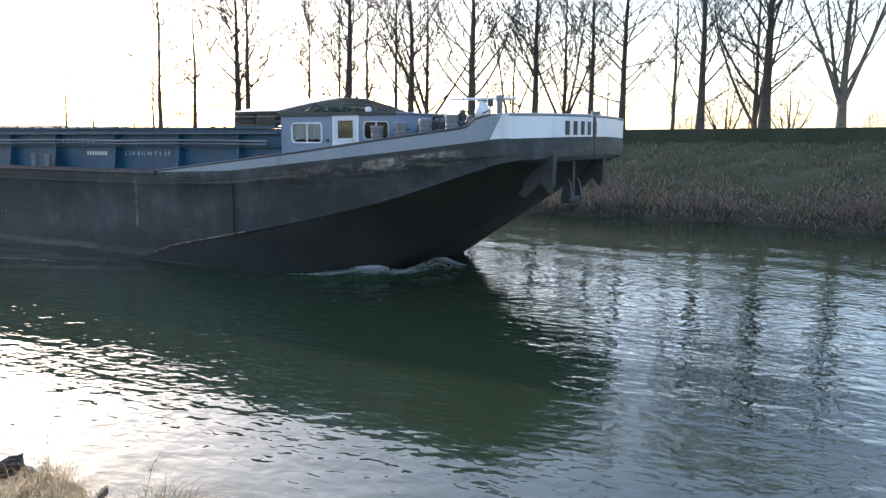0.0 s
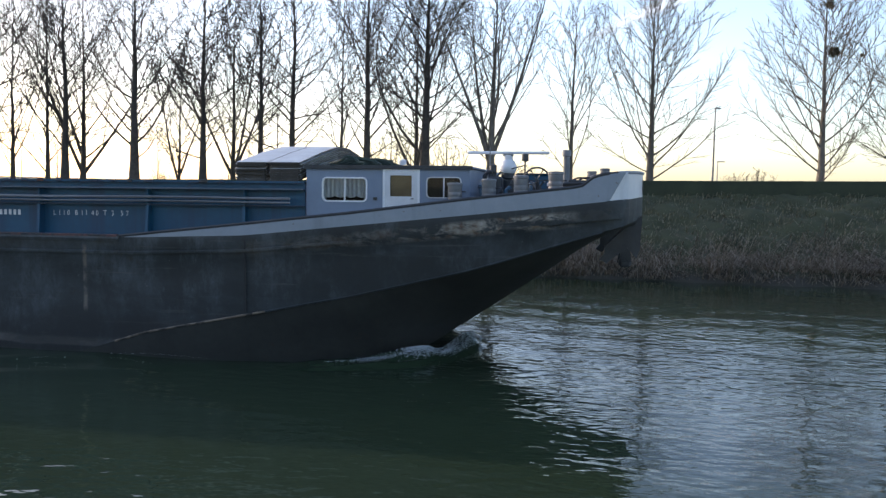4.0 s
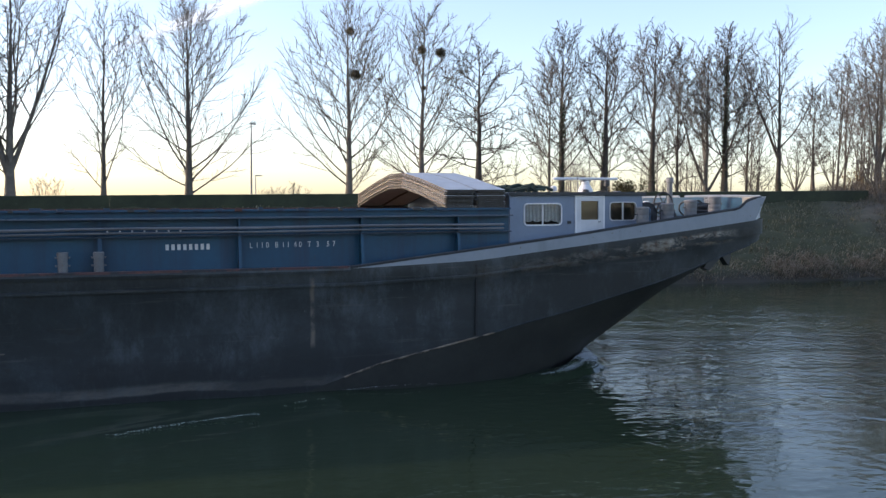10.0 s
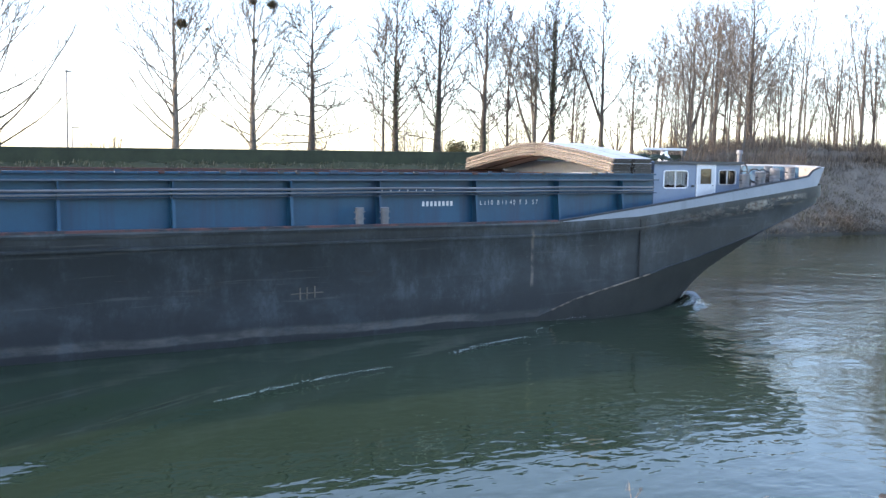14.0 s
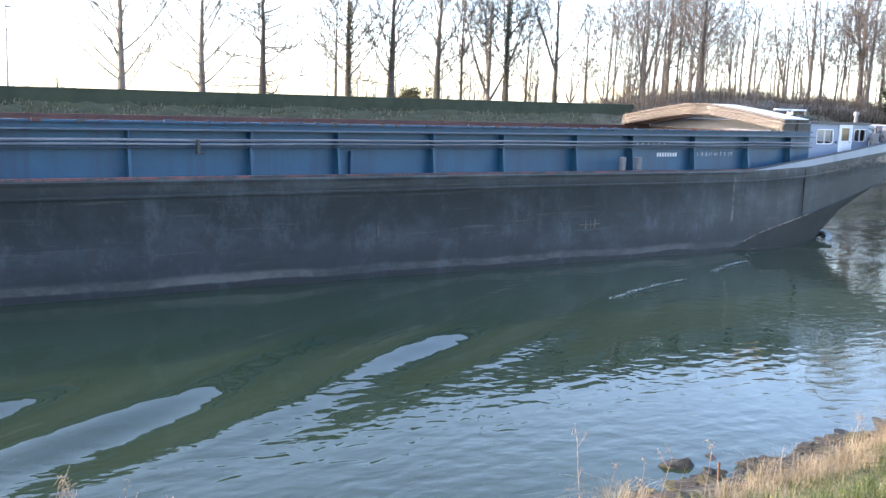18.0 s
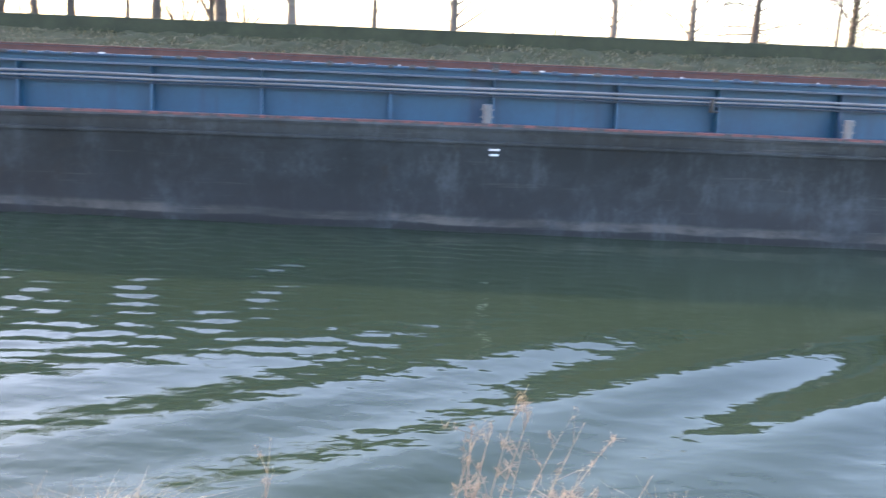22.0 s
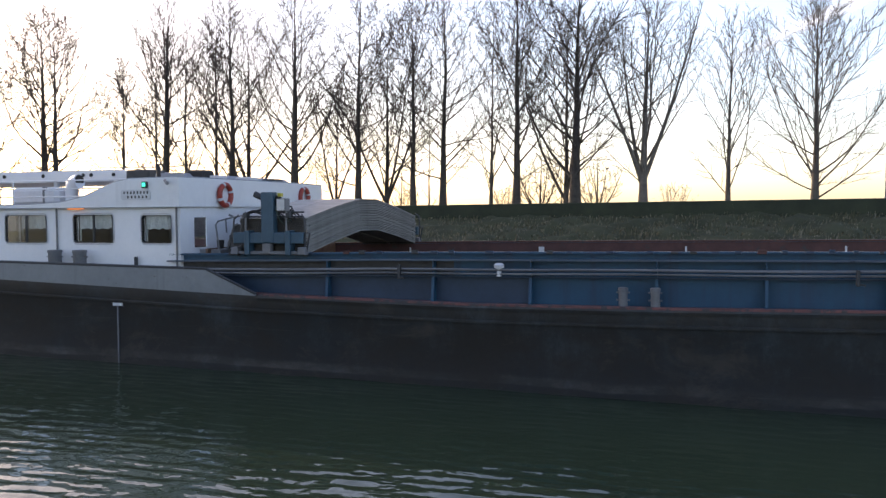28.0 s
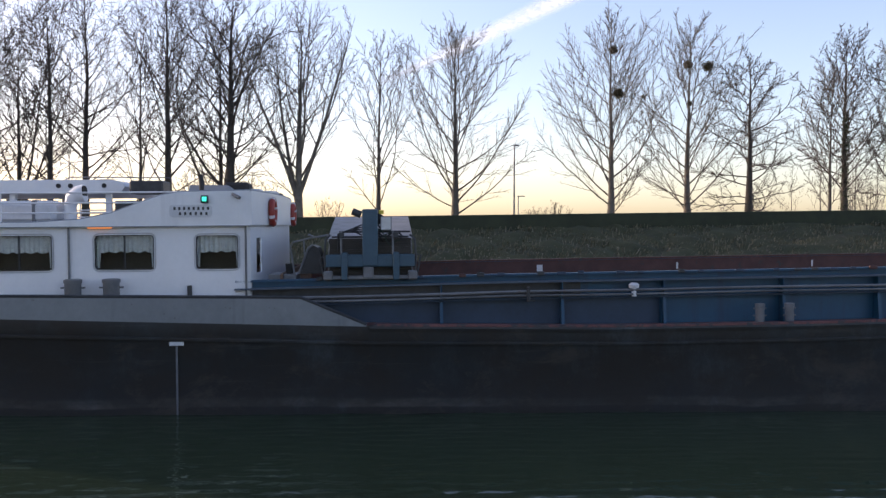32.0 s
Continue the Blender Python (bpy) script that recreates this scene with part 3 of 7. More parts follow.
def build_far_wall():
    """Low dark green flood wall along the crest of the far bank, cast in bays."""
    wall = root("wall_far", "low dark green flood wall along the far crest", "wall")
    tagged(wall, kind="structure")
    x, k = -120.0, 0
    while x < 48:
        w = 6.0
        g = Geo()
        rows = []
        for xx in (x + 0.0015, x + w - 0.0015):
            z = float(crest(xx))
            rows.append([(xx, 46.45, z - 0.25), (xx, 46.5, z + 0.62), (xx, 46.54, z + 0.66), (xx, 46.86, z + 0.66), (xx, 46.9, z + 0.62), (xx, 46.95, z - 0.3)])
        g.skin(rows)
        g.add(rows[0], [tuple(range(6))])
        g.add(rows[1], [tuple(range(6))])
        part("panel", g, "moss", wall)
        x += w
    return wall


far_wall = build_far_wall()


# ---------------------------------------------------------------- trees
def tubes(paths):
    """Many thin tapered tubes at once. paths: rows of (points (n,3) or many of them (m,n,3), radii, sides)."""
    vs, fs, base = [], [], 0
    groups = {}
    for p, r, s in paths:
        p = np.asarray(p, np.float32)
        p = p if p.ndim == 3 else p[None]
        groups.setdefault((p.shape[1], s), []).append((p, np.broadcast_to(np.asarray(r, np.float32), p.shape[:2])))
    for (n, s), some in groups.items():
        P = np.concatenate([p for p, _ in some])
        R = np.concatenate([r for _, r in some])
        D = np.gradient(P, axis=1)
        D /= np.linalg.norm(D, axis=2, keepdims=True) + 1e-9
        ref = np.where(np.abs(D[:, :1, 2:]) > 0.9, np.array([1.0, 0, 0]), np.array([0, 0, 1.0]))
        A = np.cross(D, np.broadcast_to(ref, D.shape))
        A /= np.linalg.norm(A, axis=2, keepdims=True) + 1e-9
        B = np.cross(D, A)
        ang = 2 * np.pi * np.arange(s) / s
        V = P[:, :, None] + R[:, :, None, None] * (np.cos(ang)[None, None, :, None] * A[:, :, None] + np.sin(ang)[None, None, :, None] * B[:, :, None])
        m = len(P)
        idx = np.arange(m * n * s).reshape(m, n, s) + base
        nxt = np.roll(idx, -1, axis=2)
        fs.append(np.stack([idx[:, :-1], nxt[:, :-1], nxt[:, 1:], idx[:, 1:]], -1).reshape(-1, 4))
        vs.append(V.reshape(-1, 3))
        base += m * n * s
    return np.concatenate(vs), np.concatenate(fs)


def unit(v):
    return v / (np.linalg.norm(v, axis=-1, keepdims=True) + 1e-9)


UP = np.array([0, 0, 1.0])


def offshoots(r, P, L, count, u0, spread, size, rise, n, wob):
    """Side branches along many parent branches at once: paths and lengths."""
    M, k = P.shape[:2]
    U = u0 + (0.97 - u0) * (np.arange(count) + r.uniform(0, 0.9, (M, count))) / count
    i = np.clip((U * (k - 1)).astype(int), 0, k - 2)
    f = (U * (k - 1) - i)[..., None]
    row = np.arange(M)[:, None]
    A, B = P[row, i], P[row, i + 1]
    T = unit(B - A)
    p1 = unit(np.cross(T, np.array([0.3, 0.2, 1.0])))
    p2 = np.cross(T, p1)
    az = (r.uniform(0, 6.3, (M, 1)) + 2.4 * np.arange(count) + r.normal(0, 0.4, (M, count)))[..., None]
    off = np.radians(r.normal(spread, 9, (M, count, 1)))
    D = T * np.cos(off) + (p1 * np.cos(az) + p2 * np.sin(az)) * np.sin(off)
    size = size * L[:, None] * (1.05 - 0.6 * U) * r.uniform(0.55, 1.25, (M, count))
    pts = [A + (B - A) * f]
    for _ in range(n - 1):
        D = unit(D + UP * rise / (n - 1) + r.normal(0, wob, D.shape))
        pts.append(pts[-1] + D * size[..., None] / (n - 1))
    return np.stack(pts, 2).reshape(-1, n, 3), size.ravel()


def grow(seed, tall, r0, first=0.15, limbs=28, subs=8, twigs=5, sprigs=3, width=0.5, mid=0.58, half=0.44, low=60.0, high=24.0, rise=0.9, fork=0, bend=0.03, twig_r=0.010, spread=44.0, limb=1.0, wavy=0.06, prong=(20, 36)):
    """A bare winter tree whose limbs sweep up to an egg-shaped crown. Returns the thick paths and the thin ones."""
    r = np.random.default_rng(seed)
    thick, thin = [], []

    def out(p):
        p = np.asarray(p)
        return np.sqrt((p[..., 0] ** 2 + p[..., 1] ** 2) / (0.5 * width * tall) ** 2 + ((p[..., 2] - mid * tall) / (half * tall)) ** 2)

    def trim(P):
        e = np.clip(1.04 / (out(P[:, -1]) + 1e-6), 0.3, 1.0)
        return P[:, :1] + (P - P[:, :1]) * e[:, None, None]

    n = 16
    t = np.linspace(0, 1, n)
    wob = np.cumsum(r.normal(0, bend * tall / n, (n, 2)) * (0.4 + t[:, None]), 0)
    trunk = np.column_stack([wob - wob[0], t * tall * 0.97])
    thick.append((trunk, r0 * (0.45 * np.exp(-t * 16) + (1 - t) ** 1.15 + 0.03), 8))
    heads = [(trunk, r0, first, limbs)]
    for k in range(fork):
        h = r.uniform(first * 0.5, first * 1.2)
        p = np.array([np.interp(h, t, trunk[:, i]) for i in range(3)])
        a = 6.283 * k / fork + r.uniform(0, 1.2)
        ang = radians(r.uniform(*prong))
        d = np.array([math.sin(ang) * math.cos(a), math.sin(ang) * math.sin(a), math.cos(ang)])
        q = [p]
        for _ in range(13):
            d = unit(d + UP * 0.05 + r.normal(0, 0.03, 3))
            q.append(q[-1] + d * tall * 0.07)
            if out(q[-1]) > 1.0 and q[-1][2] > mid * tall:
                break
        q = np.array(q)
        rad = r0 * 0.6 * (1 - np.linspace(0, 1, len(q))) ** 1.1 + 0.008
        thick.append((q, rad, 6))
        heads.append((q, r0 * 0.6, 0.18, max(6, limbs // 2)))
    limb_paths, limb_len = [], []
    a = r.uniform(0, 6.3)
    for spine, sr, start, m in heads:
        st = np.linspace(0, 1, len(spine))
        for k in range(m):
            h = start + (0.95 - start) * ((k + r.uniform(0, 0.9)) / m)
            p0 = np.array([np.interp(h, st, spine[:, i]) for i in range(3)])
            a += 2.4 + r.normal(0, 0.35)
            ang = radians(low + (high - low) * (h - start) / (1 - start) + r.normal(0, 11))
            d = np.array([math.sin(ang) * math.cos(a), math.sin(ang) * math.sin(a), math.cos(ang)])
            step = tall * 0.035
            q, far = [p0], r.uniform(0.72, 1.0)
            for _ in range(22):
                d = unit(d + UP * rise * 0.05 + r.normal(0, wavy, 3))
                q.append(q[-1] + d * step)
                if out(q[-1]) > far and len(q) > 3 and (q[-1][2] > 0.3 * tall or np.hypot(*q[-1][:2]) > 0.5 * width * tall * far):
                    break
            q = np.array(q)
            L = step * (len(q) - 1)
            u = np.linspace(0, 1, 12)
            q = np.column_stack([np.interp(u, np.linspace(0, 1, len(q)), q[:, i]) for i in range(3)])
            br = max(0.015, min(sr * 0.36 * (1.08 - h), 0.0095 * L + 0.008))
            thick.append((q, limb * br * (1 - 0.86 * u ** 0.8), 4))
            limb_paths.append(q)
            limb_len.append(L)
    P1, L1 = np.array(limb_paths), np.array(limb_len)
    P2, L2 = offshoots(r, P1, L1, subs, 0.14, spread, 0.38, 0.25, 5, wavy)
    P2 = trim(P2)
    thin.append((P2, np.array([1.8, 1.5, 1.2, 0.9, 0.6]) * twig_r, 3))
    P3, L3 = offshoots(r, P2, L2, twigs, 0.14, 0.85 * spread, 0.44, 0.10, 2, 0.04)
    P3 = trim(P3)
    fine = [(P3, L3 * 0 + 0.95 * twig_r)]
    if sprigs:
        P4, L4 = offshoots(r, P3, L3, sprigs, 0.12, 0.8 * spread, 0.60, 0.1, 2, 0.04)
        fine.append((trim(P4), L4 * 0 + 0.66 * twig_r))
    return thick, thin, needles(fine)


def needles(rows):
    """Finest twigs as slim three-sided spikes: vertices and triangles."""
    P = np.concatenate([p for p, _ in rows])
    R = np.concatenate([q for _, q in rows])[:, None]
    T = unit(P[:, -1] - P[:, 0])
    A = unit(np.cross(T, np.array([0.31, 0.22, 0.93])))
    B = np.cross(T, A)
    ring = [P[:, 0] + R * (math.cos(k) * A + math.sin(k) * B) for k in (0.0, 2.094, 4.189)]
    v = np.stack([*ring, P[:, -1] + 0.06 * (P[:, -1] - P[:, 0])], 1).reshape(-1, 3)
    f = (4 * np.arange(len(P))[:, None, None] + np.array([[0, 1, 3], [1, 2, 3], [2, 0, 3]])).reshape(-1, 3)
    return v, f


def clump(r, centre, size, count, leaf):
    """Small leaf blades scattered in an uneven cluster: vertices and triangles."""
    d = r.normal(0, 1, (count, 3))
    d /= np.linalg.norm(d, axis=1, keepdims=True)
    c = np.asarray(centre) + d * np.asarray(size) * (r.uniform(0, 1, (count, 1)) ** 0.45)
    a, b = r.normal(0, 1, (2, count, 3))
    a, b = (v / np.linalg.norm(v, axis=1, keepdims=True) * leaf * r.uniform(0.5, 1.3, (count, 1)) for v in (a, b))
    v = np.stack([c - a * 0.5, c + a * 0.5, c + b], 1).reshape(-1, 3)
    return v, np.arange(3 * count).reshape(-1, 3)


STYLES = dict(
    column=dict(first=0.14, limbs=40, subs=11, width=0.58, mid=0.55, half=0.46, low=58, high=24, rise=0.85, limb=0.85),
    oval=dict(first=0.14, limbs=42, subs=11, width=0.68, mid=0.56, half=0.45, low=66, high=28, rise=0.85, wavy=0.085, limb=0.9),
    wide=dict(first=0.06, limbs=44, subs=12, twigs=5, width=0.80, mid=0.53, half=0.49, low=62, high=20, rise=0.85, spread=34, limb=0.80, wavy=0.05),
    slim=dict(first=0.08, limbs=28, subs=10, width=0.44, low=44, high=18, spread=36, rise=0.8, wavy=0.05),
    cone=dict(first=0.07, limbs=46, subs=10, width=0.78, mid=0.42, half=0.56, low=84, high=36, rise=0.35, wavy=0.09),
    vee=dict(first=0.14, limbs=20, subs=11, twigs=5, width=0.70, low=48, high=20, spread=38, fork=3, rise=0.5, wavy=0.06),
    wood=dict(first=0.24, limbs=19, subs=8, twigs=5, sprigs=2, width=0.62, mid=0.62, half=0.40, low=52, high=24, twig_r=0.0125, rise=0.6, wavy=0.09, fork=1, prong=(12, 24)),
    thin=dict(first=0.10, limbs=14, subs=5, twigs=4, sprigs=2, width=0.36, low=44, high=20, spread=40, twig_r=0.0095, rise=0.7),
    bush=dict(first=0.03, limbs=8, subs=4, twigs=5, sprigs=1, width=1.15, mid=0.42, half=0.58, low=60, high=22, fork=5, twig_r=0.009, prong=(28, 46)),
)


def tree_meshes(seed, tall, r0, style, bark, **more):
    thick, thin, fine = grow(seed, tall, r0, **{**STYLES[style], **more})
    v, f = tubes(thin)
    f = np.concatenate([f[:, [0, 1, 2]], f[:, [0, 2, 3]], fine[1] + len(v)])
    return fast_mesh("trunk", *tubes(thick), bark, True), fast_mesh("crown", np.concatenate([v, fine[0]]), f, bark, True)


def plant(name, label, meshes, x, y, z, turn=0.0, size=1.0, group=""):
    ob = root(name, label, "tree", group, (x, y, z))
    ob.rotation_euler = (0, 0, turn)
    ob.scale = (size,) * 3
    for kind, me in zip(("trunk", "crown"), meshes):
        new(kind, me).parent = ob
    return ob


def bearing(az, far):
    """Place at a bearing (degrees to the left of +y) and a distance across the canal."""
    return -math.tan(radians(az)) * far


# bearing, distance across, height, trunk radius, style, bark, label
ROW = [
    (44.6, 60, 12.0, 0.20, "oval", "bark", "bare tree with upright twigs behind the flood wall"),
    (42.0, 58, 14.0, 0.34, "oval", "bark", "large bare twin-stemmed tree on the far bank"),
    (37.6, 60, 10.5, 0.18, "column", "bark", "slender bare tree on the far bank"),
    (35.2, 54, 14.5, 0.34, "oval", "bark", "tall dark bare tree with a stout trunk"),
    (32.2, 55, 13.5, 0.15, "slim", "bark", "thin tall bare tree on the far bank"),
    (31.3, 53, 14.0, 0.27, "column", "bark", "tall bare tree with ascending limbs"),
    (30.3, 56, 12.5, 0.20, "vee", "bark", "forked bare tree on the far bank"),
    (27.4, 53, 14.5, 0.30, "oval", "bark", "tall dark bare tree with a dense crown"),
    (24.8, 57, 8.0, 0.12, "vee", "bark", "small forked bare tree behind the flood wall"),
    (23.4, 53, 14.0, 0.24, "oval", "bark", "tall bare tree with a rounded crown"),
    (21.6, 55, 11.0, 0.17, "vee", "bark", "bare tree forked low above the wall"),
    (19.9, 53, 13.5, 0.20, "column", "bark", "tall bare tree with a straight trunk"),
    (18.0, 53, 14.0, 0.24, "oval", "bark", "tall bare tree beside a straight neighbour"),
    (14.9, 55, 12.0, 0.13, "slim", "barkpale", "thin pale bare tree on the far bank"),
    (13.3, 52, 14.2, 0.24, "column", "bark", "tall bare tree with ascending limbs"),
    (10.15, 54, 12.5, 0.17, "vee", "barkpale", "bare tree with leaning forked stems"),
    (9.6, 52, 15.0, 0.33, "oval", "bark", "largest dark bare tree with a broad crown"),
    (5.4, 51, 13.0, 0.25, "vee", "barkpale", "bare poplar forked low into rising stems"),
    (0.3, 52, 13.2, 0.15, "slim", "barkpale", "slim bare poplar with a narrow crown"),
    (-4.6, 51, 13.6, 0.22, "wide", "barkpale", "bare poplar with a wide fan of branches"),
    (-14.45, 51, 14.4, 0.21, "wide", "barkpale", "bare poplar carrying dark mistletoe balls"),
    (-19.1, 52, 14.2, 0.20, "wide", "barkpale", "bare poplar with two mistletoe balls high up"),
    (-22.7, 52, 10.6, 0.24, "cone", "bark", "dark bare tree with a conical crown of level branches"),
    (-27.2, 54, 11.0, 0.12, "slim", "barkpale", "thin pale bare tree leaning at the wall"),
    (-28.0, 55, 12.8, 0.22, "column", "bark", "bare tree with an ivy-clad trunk"),
    (-30.65, 54, 13.2, 0.28, "oval", "bark", "stout bare tree with an ivy-clad trunk"),
    (-33.6, 55, 13.2, 0.25, "column", "bark", "tall bare tree with ascending limbs"),
    (-35.1, 57, 12.5, 0.14, "slim", "bark", "thin tall bare tree at the edge of the wood"),
    (-36.8, 56, 12.0, 0.18, "vee", "barkpale", "pale bare tree forked into a wide vee"),
    (-37.9, 55, 13.8, 0.25, "column", "bark", "dark bare tree wrapped in ivy to the crown"),
    (-39.2, 60, 11.0, 0.13, "slim", "bark", "thin bare tree at the edge of the wood"),
    (-41.0, 55, 14.2, 0.20, "wood", "bark", "tall bare tree with a high round crown"),
    (-42.9, 62, 8.5, 0.16, "oval", "barkwood", "small bushy bare tree at the wood's edge"),
    (-46.4, 60, 14.2, 0.26, "wood", "barkwood", "bare woodland tree with a high crown"),
    (-47.8, 66, 14.5, 0.26, "wood", "barkwood", "bare woodland tree among brushwood"),
    (-49.8, 58, 15.5, 0.38, "oval", "barkwood", "large bare woodland tree with heavy limbs"),
    (41.35, 57, 14.0, 0.26, "oval", "bark", "tall bare tree close beside a twin-stemmed one"),
    (34.05, 56, 12.5, 0.17, "slim", "bark", "thin bare tree among stouter neighbours"),
    (35.75, 57, 12.0, 0.13, "slim", "bark", "thin bare tree beside a stout dark one"),
    (46.6, 60, 13.0, 0.24, "oval", "bark", "bare tree with a rounded twiggy crown"),
]
row_trees = {}
for k, (az, far, tall, r0, style, bark, label) in enumerate(ROW):
    x = bearing(az, far)
    z = float(ground_height(x, far)) - 0.1
    row_trees[az] = plant("tree", label, tree_meshes(100 + k, tall * far / 53 * (0.91 if az < -24 else 1.11 if az > 12 else 0.90 if -20 < az < 3 else 1.02) + (0.4 if far > 54 else 0), r0, style, bark, twig_r=0.0145 if az > 36 else 0.0112 if az > 8 else 0.0098 if az > -22 else 0.0135), x, far, z, turn=k * 1.3, group="bare trees on the far bank")


# ---------------------------------------------------------------- mistletoe, ivy, wood, shrubs, lamp posts
r5 = np.random.default_rng(55)
for tree_az, az, el, far, rad in ((-14.45, -14.8, 8.33, 51, 0.34), (-14.45, -14.5, 11.0, 51, 0.27), (-19.1, -19.0, 9.95, 52, 0.30), (-19.1, -20.2, 9.8, 52, 0.34), (-14.45, -16.3, 8.1, 51, 0.1), (-19.1, -19.15, 7.6, 52, 0.16), (None, -65.5, 7.0, 50, 0.7), (None, -65.9, 6.2, 50, 0.5), (None, -65.7, 4.9, 50, 0.5), (None, -58.6, 4.6, 50, 0.55)):
    x, z = bearing(az, far), 3.6 + far / math.cos(radians(az)) * math.tan(radians(el))
    ball = root("mistletoe", "dense dark ball of mistletoe in a bare poplar", "mistletoe", "mistletoe balls", (x, far, z))
    paths = []
    for _ in range(int(260 * min(1, rad * 3))):
        d = unit(r5.normal(0, 1, 3))
        m = d * rad * 0.55 + r5.normal(0, 0.05 * rad, 3)
        paths.append((np.array([d * 0.03, m, unit(d + r5.normal(0, 0.25, 3)) * rad * r5.uniform(0.75, 1.08)]), np.array([0.012, 0.009, 0.006]), 3))
    new("sprig", fast_mesh("sprig", *tubes(paths), "mistle")).parent = ball
    v, f = clump(r5, (0, 0, 0), (rad, rad, rad * 0.95), int(700 * rad / 0.3), 0.06)
    new("leaves", fast_mesh("leaves", v, f, "mistle")).parent = ball

for az, top in ((-28.0, 0.55), (-30.65, 0.42), (-37.9, 0.8), (-33.6, 0.25), (-41.0, 0.12)):
    tr = row_trees[az]
    vs, fs, n = [], [], 0
    me = next(c for c in tr.children if c.name.startswith("trunk")).data
    h = max(v.co.z for v in me.vertices)
    for z in np.arange(0.2, h * top, 0.22):
        v, f = clump(r5, (0, 0, z), (0.36 * (1 - 0.5 * z / h), 0.36 * (1 - 0.5 * z / h), 0.3), 80, 0.11)
        vs.append(v)
        fs.append(f + n)
        n += len(v)
    new("ivy", fast_mesh("ivy", np.concatenate(vs), np.concatenate(fs), "ivy")).parent = tr

# woodland beyond the end of the wall, and thin trees behind the row
wood_kinds = [tree_meshes(300 + k, h, r0, st, "barkwood") for k, (h, r0, st) in enumerate(((12, 0.15, "wood"), (11.5, 0.12, "wood"), (12.5, 0.19, "wood"), (11, 0.10, "wood"), (12, 0.13, "wood"), (11, 0.11, "wood")))]
for k in range(56):
    az = -44.0 - 31 * (k + r5.uniform(0, 1)) / 56
    far = r5.uniform(47, 72) if k % 3 or az > -58 else r5.uniform(42.5, 47)
    x = bearing(az, far)
    if x < 49:
        continue
    plant("tree", "bare woodland tree on the overgrown bank", wood_kinds[int(r5.integers(6))], x, far, float(ground_height(x, far)) - 0.15, r5.uniform(0, 6.3), r5.uniform(0.85, 1.15) * (0.9 if far < 47 else 1.05), "woodland trees")
for k in range(18):
    az = -57.5 - 13.0 * (k + r5.uniform(0, 1)) / 18
    far = r5.uniform(46, 58)
    x = bearing(az, far)
    tr = plant("tree", "tall bare woodland tree leaning over the canal", wood_kinds[int(r5.integers(6))], x, far, float(ground_height(x, far)) - 0.15, 0.0, r5.uniform(1.15, 1.5), "woodland trees")
    tr.rotation_euler = (0, r5.uniform(0.02, 0.05 + 0.02 * (-57 - az)), 0)
for az, far, size in ((-65.6, 50, 1.42), (-58.7, 50, 1.3)):
    x = bearing(az, far)
    plant("tree", "tall bare woodland tree carrying mistletoe", wood_kinds[2], x, far, float(ground_height(x, far)) - 0.15, 0.4, size, "woodland trees")
thin_kinds = [tree_meshes(340 + k, h, r0, st, b) for k, (h, r0, st, b) in enumerate(((10, 0.09, "thin", "barkwood"), (9, 0.08, "thin", "barkpale"), (8.5, 0.08, "thin", "bark")))]
for k in range(36):
    az = r5.uniform(-47, -24) if k < 22 else r5.uniform(8, 46)
    far = r5.uniform(60, 95)
    x = bearing(az, far)
    plant("tree", "thin bare young tree behind the main row", thin_kinds[int(r5.integers(3))], x, far, float(ground_height(x, far)) - 0.1, r5.uniform(0, 6.3), r5.uniform(0.6, 1.0) if k < 22 else r5.uniform(0.55, 0.9), "young trees")
for k in range(46):
    az, far = -45.5 - 25 * (k + r5.uniform(0, 1)) / 46, r5.uniform(46, 70)
    x = bearing(az, far)
    if x > 50:
        plant("tree", "slender bare sapling in the wood", thin_kinds[(0, 0, 1)[k % 3]], x, far, float(ground_height(x, far)) - 0.1, r5.uniform(0, 6.3), r5.uniform(0.75, 1.25), "saplings in the wood")
for k, az in enumerate((55.5, 54.5, 53.4, 51.9, 50.4, 48.1, 47.0, 45.6, 57.0, 59.0, 61.5, 64.0)):
    far = r5.uniform(70, 85)
    x = bearing(az, far)
    plant("tree", "distant slender bare tree against the bright sky", thin_kinds[k % 3], x, far, float(ground_height(x, far)) - 0.1, r5.uniform(0, 6.3), r5.uniform(1.3, 1.7) if k in (3, 4, 5, 6) else r5.uniform(0.8, 1.1), "distant trees")
shrub_kinds = [tree_meshes(360 + k, h, 0.07, "bush", b) for k, (h, b) in enumerate(((3.2, "bark"), (4.2, "barkwood"), (2.6, "barkpale")))]
for az, far, size in ((3.5, 80, 0.9), (-11.0, 78, 1.0), (-9.6, 82, 0.7), (11.8, 58, 1.4), (8.2, 57, 1.25), (13.8, 60, 1.0), (-36.0, 62, 1.0), (-34.4, 64, 0.8), (-29.2, 60, 0.8), (-39.8, 60, 1.1), (-42.0, 60, 1.2), (-44.0, 62, 1.2), (45, 95, 1.3), (49, 95, 1.2), (52.5, 90, 1.3), (56, 90, 1.5), (36.4, 66, 0.9), (26, 66, 0.8), (20.5, 66, 0.8)):
    x = bearing(az, far)
    plant("shrub", "rounded leafless shrub beyond the flood wall", shrub_kinds[int(r5.integers(3))], x, far, float(ground_height(x, far)), r5.uniform(0, 6.3), size, "shrubs")["category"] = "shrub"
